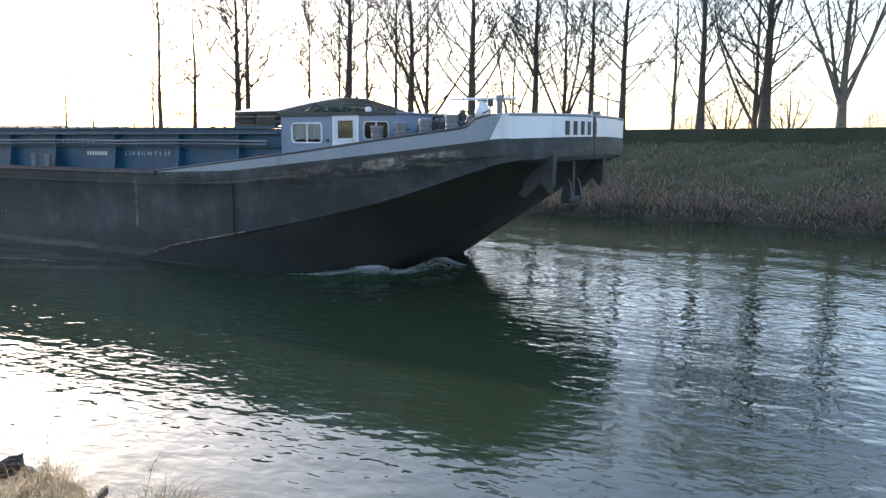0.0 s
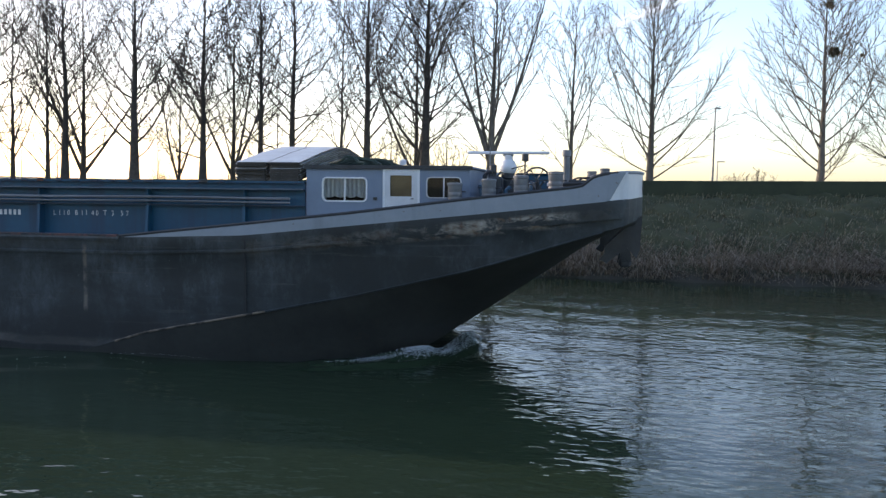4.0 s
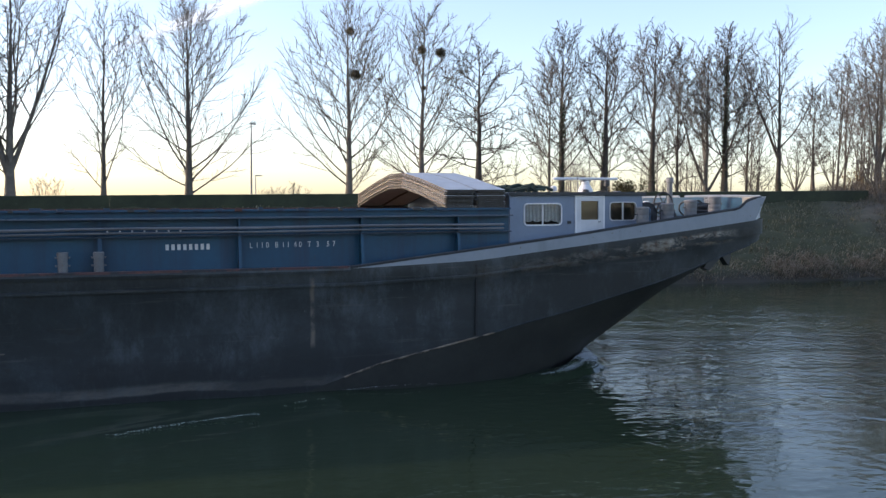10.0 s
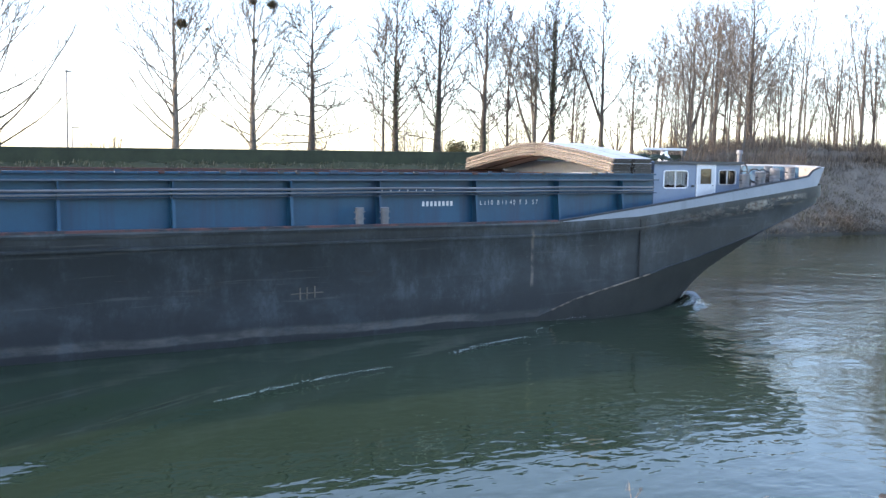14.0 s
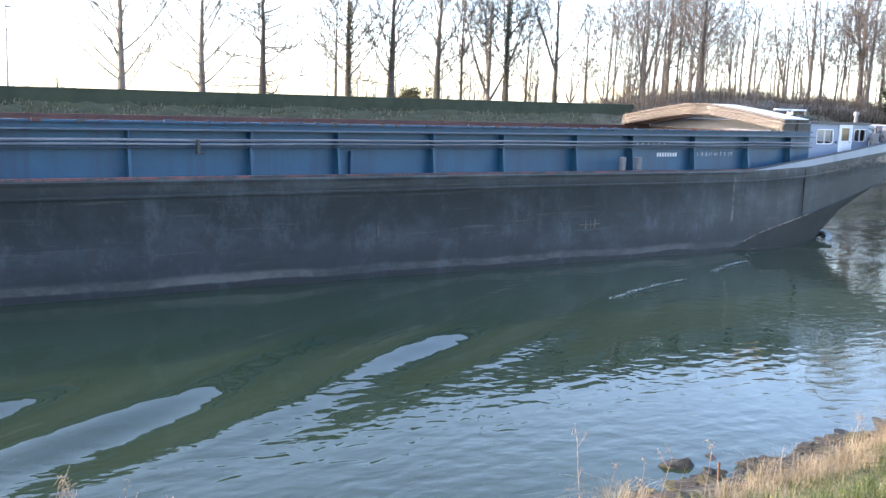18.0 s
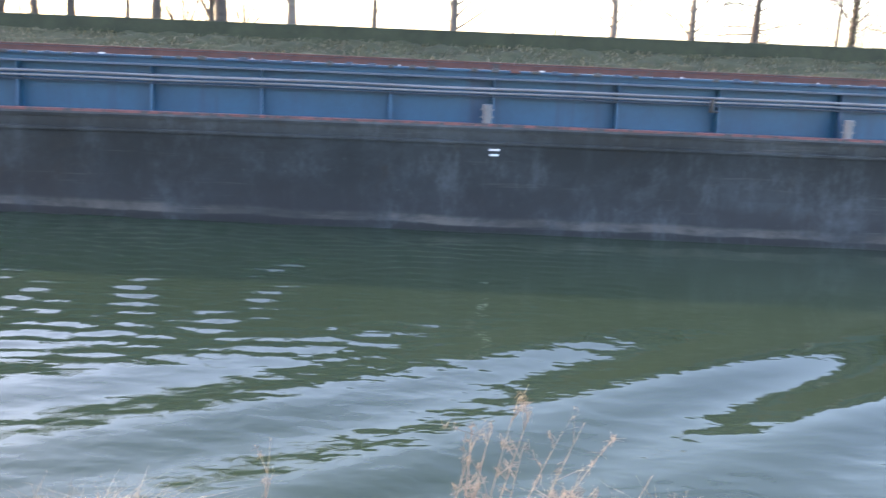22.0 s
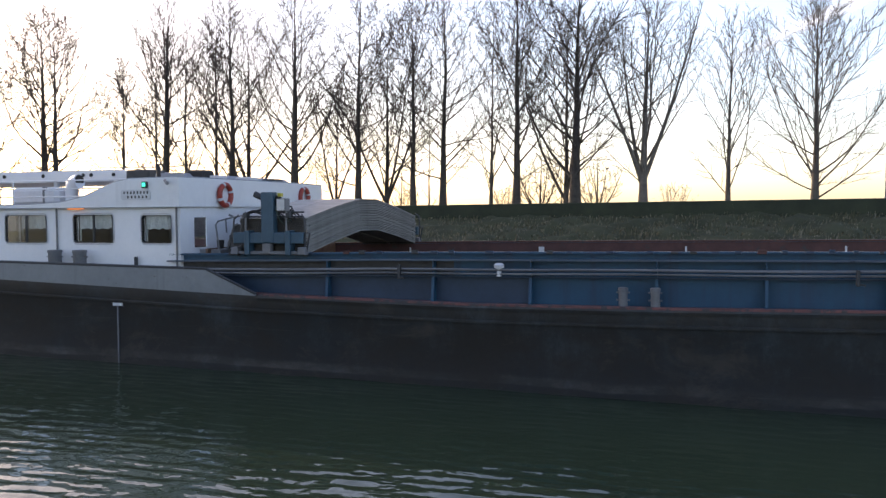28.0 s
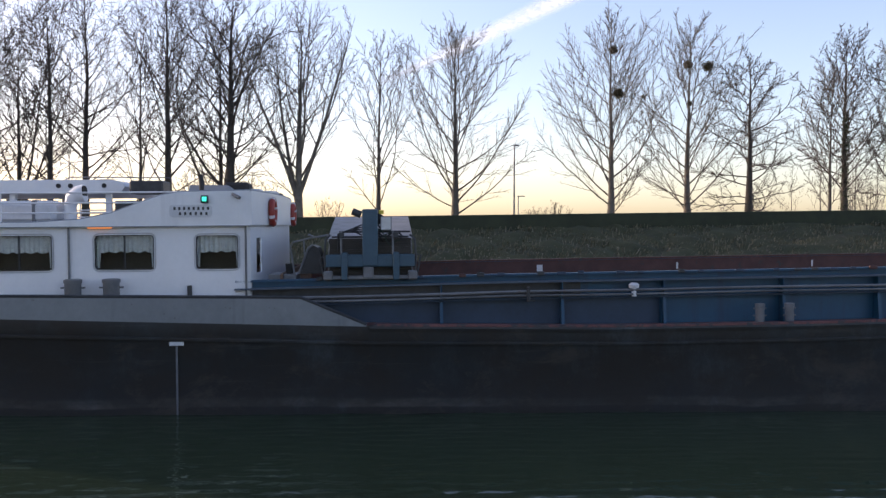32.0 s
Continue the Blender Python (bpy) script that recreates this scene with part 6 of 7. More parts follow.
def window(parent, x0, x1, z0, z1, y, frame_mat, split=True, curtain=None, rim=0.03, r=0.07, room="interior"):
    """A framed window in a wall that faces -y: frame, panes, a lace curtain behind, and a dark room."""
    out, inn = rounded(x0 - rim, x1 + rim, z0 - rim, z1 + rim, r + rim), rounded(x0, x1, z0, z1, r)
    g = Geo()
    rows = [[(p[0], y - 0.022, p[1]) for p in out], [(p[0], y - 0.022, p[1]) for p in inn], [(p[0], y + 0.05, p[1]) for p in inn], [(p[0], y - 0.002, p[1]) for p in out]]
    rows.append(rows[0])
    g.skin(rows, close=True)
    win = part("window", g, frame_mat, parent)
    g = Geo().add([(p[0], y + 0.02, p[1]) for p in inn], [tuple(range(len(inn)))])
    pane = part("pane", g, "glass", win)
    pane.visible_shadow = False
    if split:
        part("mullion", Geo().box((x0 + x1) / 2 - 0.012, (x0 + x1) / 2 + 0.012, y - 0.012, y + 0.03, z0, z1), frame_mat, win)
    part("room", Geo().add([(x0 - .1, y + 0.55, z0 - .1), (x1 + .1, y + 0.55, z0 - .1), (x1 + .1, y + 0.55, z1 + .1), (x0 - .1, y + 0.55, z1 + .1), (x0 - .1, y + 0.06, z0 - .1), (x1 + .1, y + 0.06, z0 - .1), (x1 + .1, y + 0.06, z1 + .1), (x0 - .1, y + 0.06, z1 + .1)],
                           [(0, 1, 2, 3), (0, 4, 5, 1), (3, 2, 6, 7), (0, 3, 7, 4), (1, 5, 6, 2)]), room, win)
    if curtain:
        drop, sides = curtain
        n = 60
        g = Geo()
        top, bot = [], []
        for i in range(n + 1):
            u = i / n
            x = x0 + u * (x1 - x0)
            yy = y + 0.075 + 0.012 * math.sin(u * (x1 - x0) * 70)
            d = drop * (z1 - z0) + 0.035 * abs(math.sin(u * (x1 - x0) * 14))
            if sides and abs(u - 0.5) > 0.44:
                d = 0.95 * (z1 - z0)
            top.append((x, yy, z1))
            bot.append((x, yy, max(z0, z1 - d)))
        g.skin([top, bot])
        part("curtain", g, "curtain", win, "white lace curtain")
    return win


def build_fore_house():
    holes = [(28.82, 29.7, 2.81, 3.25), (30.95, 31.62, 2.89, 3.28), (30.2, 30.64, 2.9, 3.32)]
    ho = part("fore_house", wall_with_holes(28.46, 31.8, 2.0, 3.46, -3.5, -3.44, holes), "house", barge, "grey-blue forward deckhouse")
    part("rear_wall", Geo().box(28.46, 28.52, -3.44, 3.5, 2.0, 3.46), "house", ho)
    part("front_wall", Geo().box(31.74, 31.8, -3.44, 3.5, 2.0, 3.46), "house", ho)
    part("far_wall", Geo().box(28.52, 31.74, 3.44, 3.5, 2.0, 3.46), "house", ho)
    part("roof", Geo().box(28.42, 31.86, -3.54, 3.54, 3.462, 3.51, 0.012), "house", ho)
    part("roof_trim", Geo().box(28.42, 31.86, -3.56, -3.542, 3.44, 3.52, 0.005), "darksteel", ho)
    window(ho, 28.82, 29.7, 2.81, 3.25, -3.5, "white", True, (0.8, True))
    window(ho, 30.95, 31.62, 2.89, 3.28, -3.5, "offwhite", True, None, 0.018)
    door = part("door", wall_with_holes(30.09, 30.76, 2.3, 3.41, -3.525, -3.502, [(30.2, 30.64, 2.9, 3.32)]), "offwhite", ho, "white cabin door with a square light")
    part("door_frame", Geo().box(30.05, 30.088, -3.53, -3.502, 2.3, 3.44).box(30.762, 30.80, -3.53, -3.502, 2.3, 3.44).box(30.05, 30.80, -3.53, -3.502, 3.412, 3.45), "white", door)
    p = part("door_pane", Geo().add([(a, -3.512, b) for a, b in rounded(30.2, 30.64, 2.9, 3.32, 0.04)], [tuple(range(20))]), "glass", door)
    p.visible_shadow = False
    part("blind", Geo().box(30.18, 30.66, -3.46, -3.45, 2.88, 3.34), "ochre", door, "ochre blind behind the door light")
    part("door_handle", Geo().tube([(30.68, -3.53, 2.86), (30.68, -3.56, 2.86), (30.62, -3.56, 2.85)], 0.012, 6), "steel", door)
    part("cleat", Geo().box(29.86, 29.94, -3.56, -3.5, 2.82, 2.88, 0.01), "darksteel", ho)
    part("search_lamp", Geo().lathe(30.2, -2.2, [(0.03, 3.51), (0.03, 3.56), (0.08, 3.57), (0.08, 3.66), (0.02, 3.69)], 12), "offwhite", ho, "", 40)
    # heap of nets and tarpaulin
    r = random.Random(8)
    for k in range(24):
        heap = Geo()
        x0, y0 = r.uniform(28.5, 29.3), r.uniform(-3.1, -1.0)
        pts = [(x0 + 0.12 * i + r.uniform(-.06, .06), y0 + r.uniform(-.1, .1), 3.54 + 0.17 * math.sin(math.pi * min(1, (i + .5) / 7)) * r.uniform(0.4, 1)) for i in range(7)]
        heap.tube(pts, r.uniform(0.02, 0.05), 5)
        part("rope", heap, "net", ho, "dark green tarpaulin rope", 60)
    return ho


build_fore_house()


def build_foredeck():
    # radar on its pedestal before the house, with lamps
    ra = part("radar", Geo().lathe(32.3, 0.0, [(0.14, 3.44), (0.15, 3.45), (0.20, 3.52), (0.20, 3.62), (0.15, 3.72), (0.11, 3.76), (0.11, 3.86), (0.05, 3.89)], 18), "white", barge, "white radar with a long scanner bar on a dark pedestal", 40)
    part("pedestal", Geo().lathe(32.3, 0.0, [(0.17, 2.45), (0.17, 2.5), (0.11, 2.55), (0.11, 3.30), (0.16, 3.33), (0.16, 3.437)], 18), "darksteel", ra, "dark steel pedestal", 40)
    for x, y, z0, z1 in ((31.98, -0.5, 3.28, 3.52), (32.12, -0.62, 3.05, 3.3), (32.62, -0.5, 3.3, 3.44)):
        part("junction_box", Geo().box(x - 0.09, x + 0.09, y - 0.06, y + 0.06, z0, z1, 0.015), "darksteel", ra)
        part("cable", Geo().tube([(x, y, z0), (x + 0.04, y - 0.05, z0 - 0.2), (x - 0.03, y, z0 - 0.5), (x, y, 2.6)], 0.016, 6), "black", ra, "", 50)
    part("whip_aerial", Geo().tube([(31.9, -0.3, 2.6), (31.9, -0.3, 4.02)], 0.012, 6), "steel", ra, "", 50)
    part("scanner_bar", Geo().box(31.33, 33.27, -0.06, 0.06, 3.885, 3.955, 0.02), "white", ra)
    part("scanner_foot", Geo().box(32.18, 32.42, -0.09, 0.09, 3.84, 3.89, 0.01), "steel", ra)
    for x, y, z in ((32.0, -0.55, 3.46), (32.72, -0.4, 3.72)):
        lamp = part("deck_lamp", Geo().lathe(x, y, [(0.02, 2.5), (0.02, z - 0.02), (0.08, z), (0.08, z + 0.15), (0.05, z + 0.17)], 12), "darksteel", barge, "", 40)
        part("lamp_arm", Geo().tube([(x, y, z - 0.1), (32.3, -0.1, z - 0.2)], 0.015, 6), "darksteel", lamp)
    gear = part("anchor_winch", Geo().box(32.2, 33.6, -2.3, -0.5, 2.5, 2.66, 0.02), "darksteel", barge, "dark greasy anchor winch on the foredeck")
    for y in (-2.2, -1.75, -1.15, -0.6):
        part("drum_flange", Geo().tube([(32.75, y - 0.025, 2.98), (32.75, y + 0.025, 2.98)], 0.31, 24), "darksteel" if y < -2 else "steel", gear, "", 40)
    part("drum", Geo().tube([(32.75, -2.2, 2.98), (32.75, -0.6, 2.98)], 0.16, 18), "darksteel", gear, "", 40)
    part("gear_case", Geo().box(32.05, 32.35, -2.35, -1.95, 2.6, 3.33, 0.04), "darksteel", gear)
    for x, y0, y1, z in ((32.2, -2.2, -1.6, 3.42), (32.5, -2.2, -1.7, 3.28), (33.1, -2.1, -1.8, 3.22)):
        part("brake_lever", Geo().tube([(x, y0, 2.7), (x + 0.04, y0, z - 0.08), (x + 0.1, y0, z), (x + 0.12, y1, z)], 0.022, 6), "darksteel", gear, "", 50)
    wheel = Geo().tube([(33.08 + 0.27 * math.cos(a), -2.45, 3.25 + 0.27 * math.sin(a)) for a in np.linspace(0, 2 * math.pi, 28)], 0.02, 6, False)
    for a in np.linspace(0, math.pi, 4)[:3]:
        wheel.tube([(33.08 - 0.27 * math.cos(a), -2.45, 3.25 - 0.27 * math.sin(a)), (33.08 + 0.27 * math.cos(a), -2.45, 3.25 + 0.27 * math.sin(a))], 0.013, 5)
    part("hand_wheel", wheel, "darksteel", gear, "dark spoked hand wheel", 50)
    part("wheel_hub", Geo().tube([(33.08, -2.5, 3.25), (33.08, -2.0, 3.25), (33.08, -2.0, 2.6)], 0.04, 8), "darksteel", gear, "", 50)
    r = random.Random(3)
    for k in range(9):
        x, y = 31.95 + 0.17 * k, -2.7 + 0.1 * r.uniform(-1, 1)
        part("pipe_stub", Geo().tube([(x, y, 2.5), (x, y, 2.85 + r.uniform(0, 0.3)), (x + r.uniform(-.1, .1), y + 0.1, 2.95 + r.uniform(0, 0.3))], r.uniform(0.02, 0.05), 7), "darksteel" if k % 3 else "cranblue", gear, "", 50)
    lk = part("deck_locker", Geo().box(32.55, 33.6, 0.4, 1.3, 2.5, 3.42, 0.04), "blue", barge, "blue steel locker on the foredeck")
    part("lid", Geo().box(32.52, 33.63, 0.37, 1.33, 3.422, 3.45, 0.012), "blue", lk)
    mast = part("fore_mast", Geo().tube([(33.68, -1.85, 2.55), (33.68, -1.85, 3.80)], 0.07, 12), "steel", barge, "stubby grey-brown mast pipe on the foredeck", 40)
    part("mast_cap", Geo().lathe(33.68, -1.85, [(0.07, 3.77), (0.095, 3.78), (0.095, 3.89), (0.08, 3.91)], 14), "steel", mast, "", 40)
    for k, (x, y, h) in enumerate(((31.95, -2.0, 0.85), (33.3, -1.2, 0.7), (34.0, -1.2, 0.65))):
        part("vent_pipe", Geo().tube([(x, y, 2.5), (x, y, 2.5 + h), (x + 0.07, y, 2.58 + h), (x + 0.16, y, 2.58 + h)], 0.045, 8), "offwhite" if k % 2 else "darksteel", barge, "", 50)
    part("hose_coil", Geo().tube([(33.95 + 0.26 * math.cos(a) + 0.02 * a, -2.3 + 0.15 * math.sin(a * 0.5), 3.12 + 0.2 * math.sin(a)) for a in np.linspace(0, 11, 50)], 0.02, 6), "black", barge, "", 60)
    part("rope_heap", Geo().tube([(33.9 + 0.35 * math.cos(1.7 * a), -2.9 + 0.2 * math.sin(1.3 * a), 2.85 + 0.025 * a) for a in np.linspace(0, 16, 90)], 0.03, 6), "darksteel", barge, "", 60)
    # paint on the inner face of the far bulwark and of the blunt bow: blue, then bare cream towards the near corner
    stem = np.linspace(34.62, 35.38, 200)
    half = np.array([half_top(float(x)) for x in stem])

    def bow_face(y):
        return float(np.interp(-abs(y), -half, stem)) - 0.09

    far = [(float(x), half_top(float(x)) - 0.09) for x in np.linspace(31.9, 34.5, 8)]
    front = [(bow_face(y), 0.975 * y) for y in np.linspace(4.05, -3.2, 44)]
    corner = [(bow_face(y), 0.975 * y) for y in np.linspace(-3.2, -4.05, 12)]
    for line, mat, label in ((far + front, "blue", "blue paint inside the bulwark"), (corner, "cream", "worn cream paint inside the bow plate")):
        part("bulwark_lining", Geo().skin([[(x, y, deck_z(x) - 0.05), (x, y, fore_top(x) - 0.02)] for x, y in line]), mat, barge, label)
    for x, y, h in ((34.3, -2.7, 0.46), (34.62, -2.2, 0.52), (34.3, 2.7, 0.66), (34.62, 2.2, 0.72)):
        ribbed_bollard(x, y, 2.74, 2.9 + h, 0.12)
    # anchor fairings under the bow and the anchor between them
    for y in (-2.2, 1.2):
        g = Geo().slab([(34.5, 1.9), (35.0, 2.4), (35.25, 2.55), (35.22, 1.85), (35.15, 1.66), (34.95, 1.9), (34.75, 1.72), (34.55, 1.55), (34.4, 1.62), (34.5, 1.75)], "y", y - 0.11, y + 0.11)
        part("anchor_fairing", g, "darksteel", barge, "dark steel fin under the bow")
    an = part("anchor", Geo().box(34.95, 35.07, -0.56, -0.44, 1.45, 2.4, 0.02), "darksteel", barge, "dark stockless anchor hung under the bow")
    for s in (-1, 1):
        part("fluke", Geo().slab([(34.86, 1.4), (35.16, 1.4), (35.09, 1.85), (35.01, 1.95), (34.93, 1.85)], "y", -0.5 + s * 0.28, -0.5 + s * 0.36), "darksteel", an)
    part("crown_bar", Geo().box(34.89, 35.13, -0.9, -0.1, 1.36, 1.5, 0.03), "darksteel", an)


build_foredeck()


def bent_profile(lift):
    return [(-3.5, 0.0 + lift), (-1.9, 0.27 + lift), (-0.55, 0.45 + lift), (0.55, 0.45 + lift), (1.9, 0.27 + lift), (3.5, 0.0 + lift)]


def hatch_cover(label, length, thick, rim, sheet="alu"):
    """One folded sheet hatch cover: a bent panel, a stiffening edge on each end, and a rim along each side."""
    ob = root("hatch_cover", label, "hatch cover", "stacked hatch covers")
    top, low = bent_profile(thick), bent_profile(thick - 0.012)
    part("panel", Geo().slab(top + low[::-1], "x", 0.0, length), sheet, ob)
    up, dn = bent_profile(thick - 0.001), bent_profile(0.015)
    for x0, x1 in ((-0.004, 0.02), (length - 0.02, length + 0.004)):
        part("end_edge", Geo().slab(up + dn[::-1], "x", x0, x1), rim, ob)
    for s in (-1, 1):
        part("side_rim", Geo().box(0.024, length - 0.024, *sorted((s * 3.40, s * 3.535)), -0.004, thick + 0.002 - 0.006, 0.004), "coverdark", ob)
    return ob


def stack(first, x, z, count, step, spread):
    r = random.Random(int(x * 10))
    for k in range(count):
        ob = copy_thing(first, pose(x + r.uniform(-1, 1) * spread, r.uniform(-1, 1) * spread * 1.5, z + k * step, 0, 0, r.uniform(-0.12, 0.12)))
        aboard.append(ob)


fore_cover = hatch_cover("weathered aluminium hatch cover with worn edge toned for sunlight, stacked on coaming", 0.66, 0.042, "coveredge")
fore_cover.matrix_basis = pose(26.97, 0, 3.187)
stack(fore_cover, 26.97, 3.187 + 0.043, 8, 0.043, 0.028)
stack(fore_cover, 27.68, 3.187, 9, 0.043, 0.02)
aft_cover = hatch_cover("aluminium hatch cover toned dull grey for shade, stacked under the gantry", 0.80, 0.042, "coverend", "coverend")
aft_cover.matrix_basis = pose(-31.50, 0, 3.01)
stack(aft_cover, -31.50, 3.01 + 0.043, 18, 0.043, 0.012)
stack(aft_cover, -30.66, 3.015, 19, 0.043, 0.012)
aboard += [fore_cover, aft_cover]


def build_gantry():
    """Low travelling gantry that lifts the hatch covers; it rolls on the coamings."""
    ga = root("hatch_gantry", "teal-blue hatch-lifting gantry standing over stacked covers", "gantry crane")
    ga.matrix_basis = pose(-30.68, 0, 2.995)
    for s in (-1, 1):
        y0, y1 = sorted((s * 3.58, s * 3.78))
        post = part("post", Geo().box(-0.15, 0.15, y0, y1, 0.3, 1.40 if s < 0 else 1.05, 0.015), "cranblue", ga)
        for x in (-0.86, 0.86):
            part("hook_arm", Geo().tube([(x, s * 3.7, 0.06), (x + 0.03 * x, s * 3.7, 0.5), (x, s * 3.7, 0.82), (0.9 * x, s * 3.64, 0.9)], 0.022, 6), "darksteel", ga, "", 50)
        part("lifting_beam", Geo().box(-0.86, 0.86, y0 + 0.02, y1 - 0.02, 0.28, 0.52, 0.015), "cranblue", ga)
        for x in (-0.5, 0.5):
            part("leg", Geo().box(x - 0.06, x + 0.06, y0 - 0.03, y1 + 0.03, 0.03, 0.56, 0.012), "cranblue", ga)
            part("lift_rod", Geo().tube([(x - 0.06, s * 3.72, 0.5), (x - 0.06, s * 3.72, 0.98)], 0.022, 6), "steel", ga)
        part("sole_bar", Geo().box(-0.84, 0.84, y0 + 0.04, y1 - 0.04, 0.04, 0.11, 0.01), "steel", ga)
        for x in (-0.82, 0.82):
            box = part("wheel_box", Geo().box(x - 0.09, x + 0.09, y0 - 0.02, y1, 0.03, 0.20, 0.02), "steel", ga)
            part("wheel", Geo().tube([(x, s * 3.6 - 0.03, 0.06), (x, s * 3.6 + 0.03, 0.06)], 0.06, 14), "darksteel", box, "", 40)
        part("battery_box", Geo().box(-0.14, 0.06, *sorted((s * 3.60, s * 3.76)), 0.06, 0.28, 0.015), "steel", ga)
        part("guide_arm", Geo().tube([(-0.9, s * 3.68, 0.1), (-0.98, s * 3.68, 0.45), (-0.86, s * 3.68, 0.5)], 0.02, 6), "darksteel", ga)
        part("guide_arm", Geo().tube([(0.9, s * 3.68, 0.1), (0.98, s * 3.68, 0.5), (0.86, s * 3.68, 0.52)], 0.02, 6), "darksteel", ga)
    part("tie_bar", Geo().tube([(0.0, y, 0.50 + 0.46 * (1 - abs(y) / 3.6)) for y in np.linspace(-3.56, 3.56, 9)], 0.05, 8), "cranblue", ga, "", 50)
    part("control_box", Geo().box(0.2, 0.42, -3.72, -3.5, 0.98, 1.26, 0.015), "steel", ga, "grey control box with cables")
    part("box_lid", Geo().box(0.22, 0.40, -3.735, -3.722, 1.0, 1.24), "alu", ga)
    part("motor", Geo().tube([(0.12, -3.6, 1.12), (0.2, -3.6, 1.3)], 0.075, 12), "black", ga, "", 40)
    part("lamp_head", Geo().tube([(-0.34, -3.68, 1.36), (-0.17, -3.68, 1.29)], 0.07, 10), "darksteel", ga, "", 40)
    part("marker", Geo().box(0.17, 0.27, -3.62, -3.52, 1.3, 1.38, 0.01), "yellow", ga, "small yellow marker box")
    r = random.Random(4)
    for k in range(9):
        y, x1 = -3.74 + 0.11 * k, r.uniform(0.5, 0.85)
        pts = [(0.1 + (x1 - 0.1) * i / 9, y + 0.05 * math.sin(1.3 * i + k), 0.96 + 0.10 * math.sin(0.9 * i + k) - 0.03 * i + (0.06 if k % 2 else 0.0)) for i in range(10)]
        part("hose", Geo().tube(pts, r.uniform(0.011, 0.02), 6), "black" if k % 4 else "net", ga, "", 60)
    for k in range(5):
        y = -3.70 + 0.06 * k
        part("hose", Geo().tube([(-0.16, y, 0.9 + 0.05 * k), (-0.4, y, 1.0), (-0.62, y, 0.92), (-0.62, y - 0.02, 0.6)], 0.014, 6), "black", ga, "", 60)
    for z, x0, x1 in ((0.86, -0.75, 0.75), (0.96, -0.6, 0.78)):
        part("pipe", Geo().tube([(x0, -3.55, z), (x1, -3.55, z)], 0.02, 6), "darksteel", ga, "", 50)
    for x in (-0.55, 0.5):
        part("valve_block", Geo().box(x - 0.05, x + 0.05, -3.78, -3.68, 0.84, 0.95, 0.01), "darksteel", ga)
    aboard.append(ga)


build_gantry()


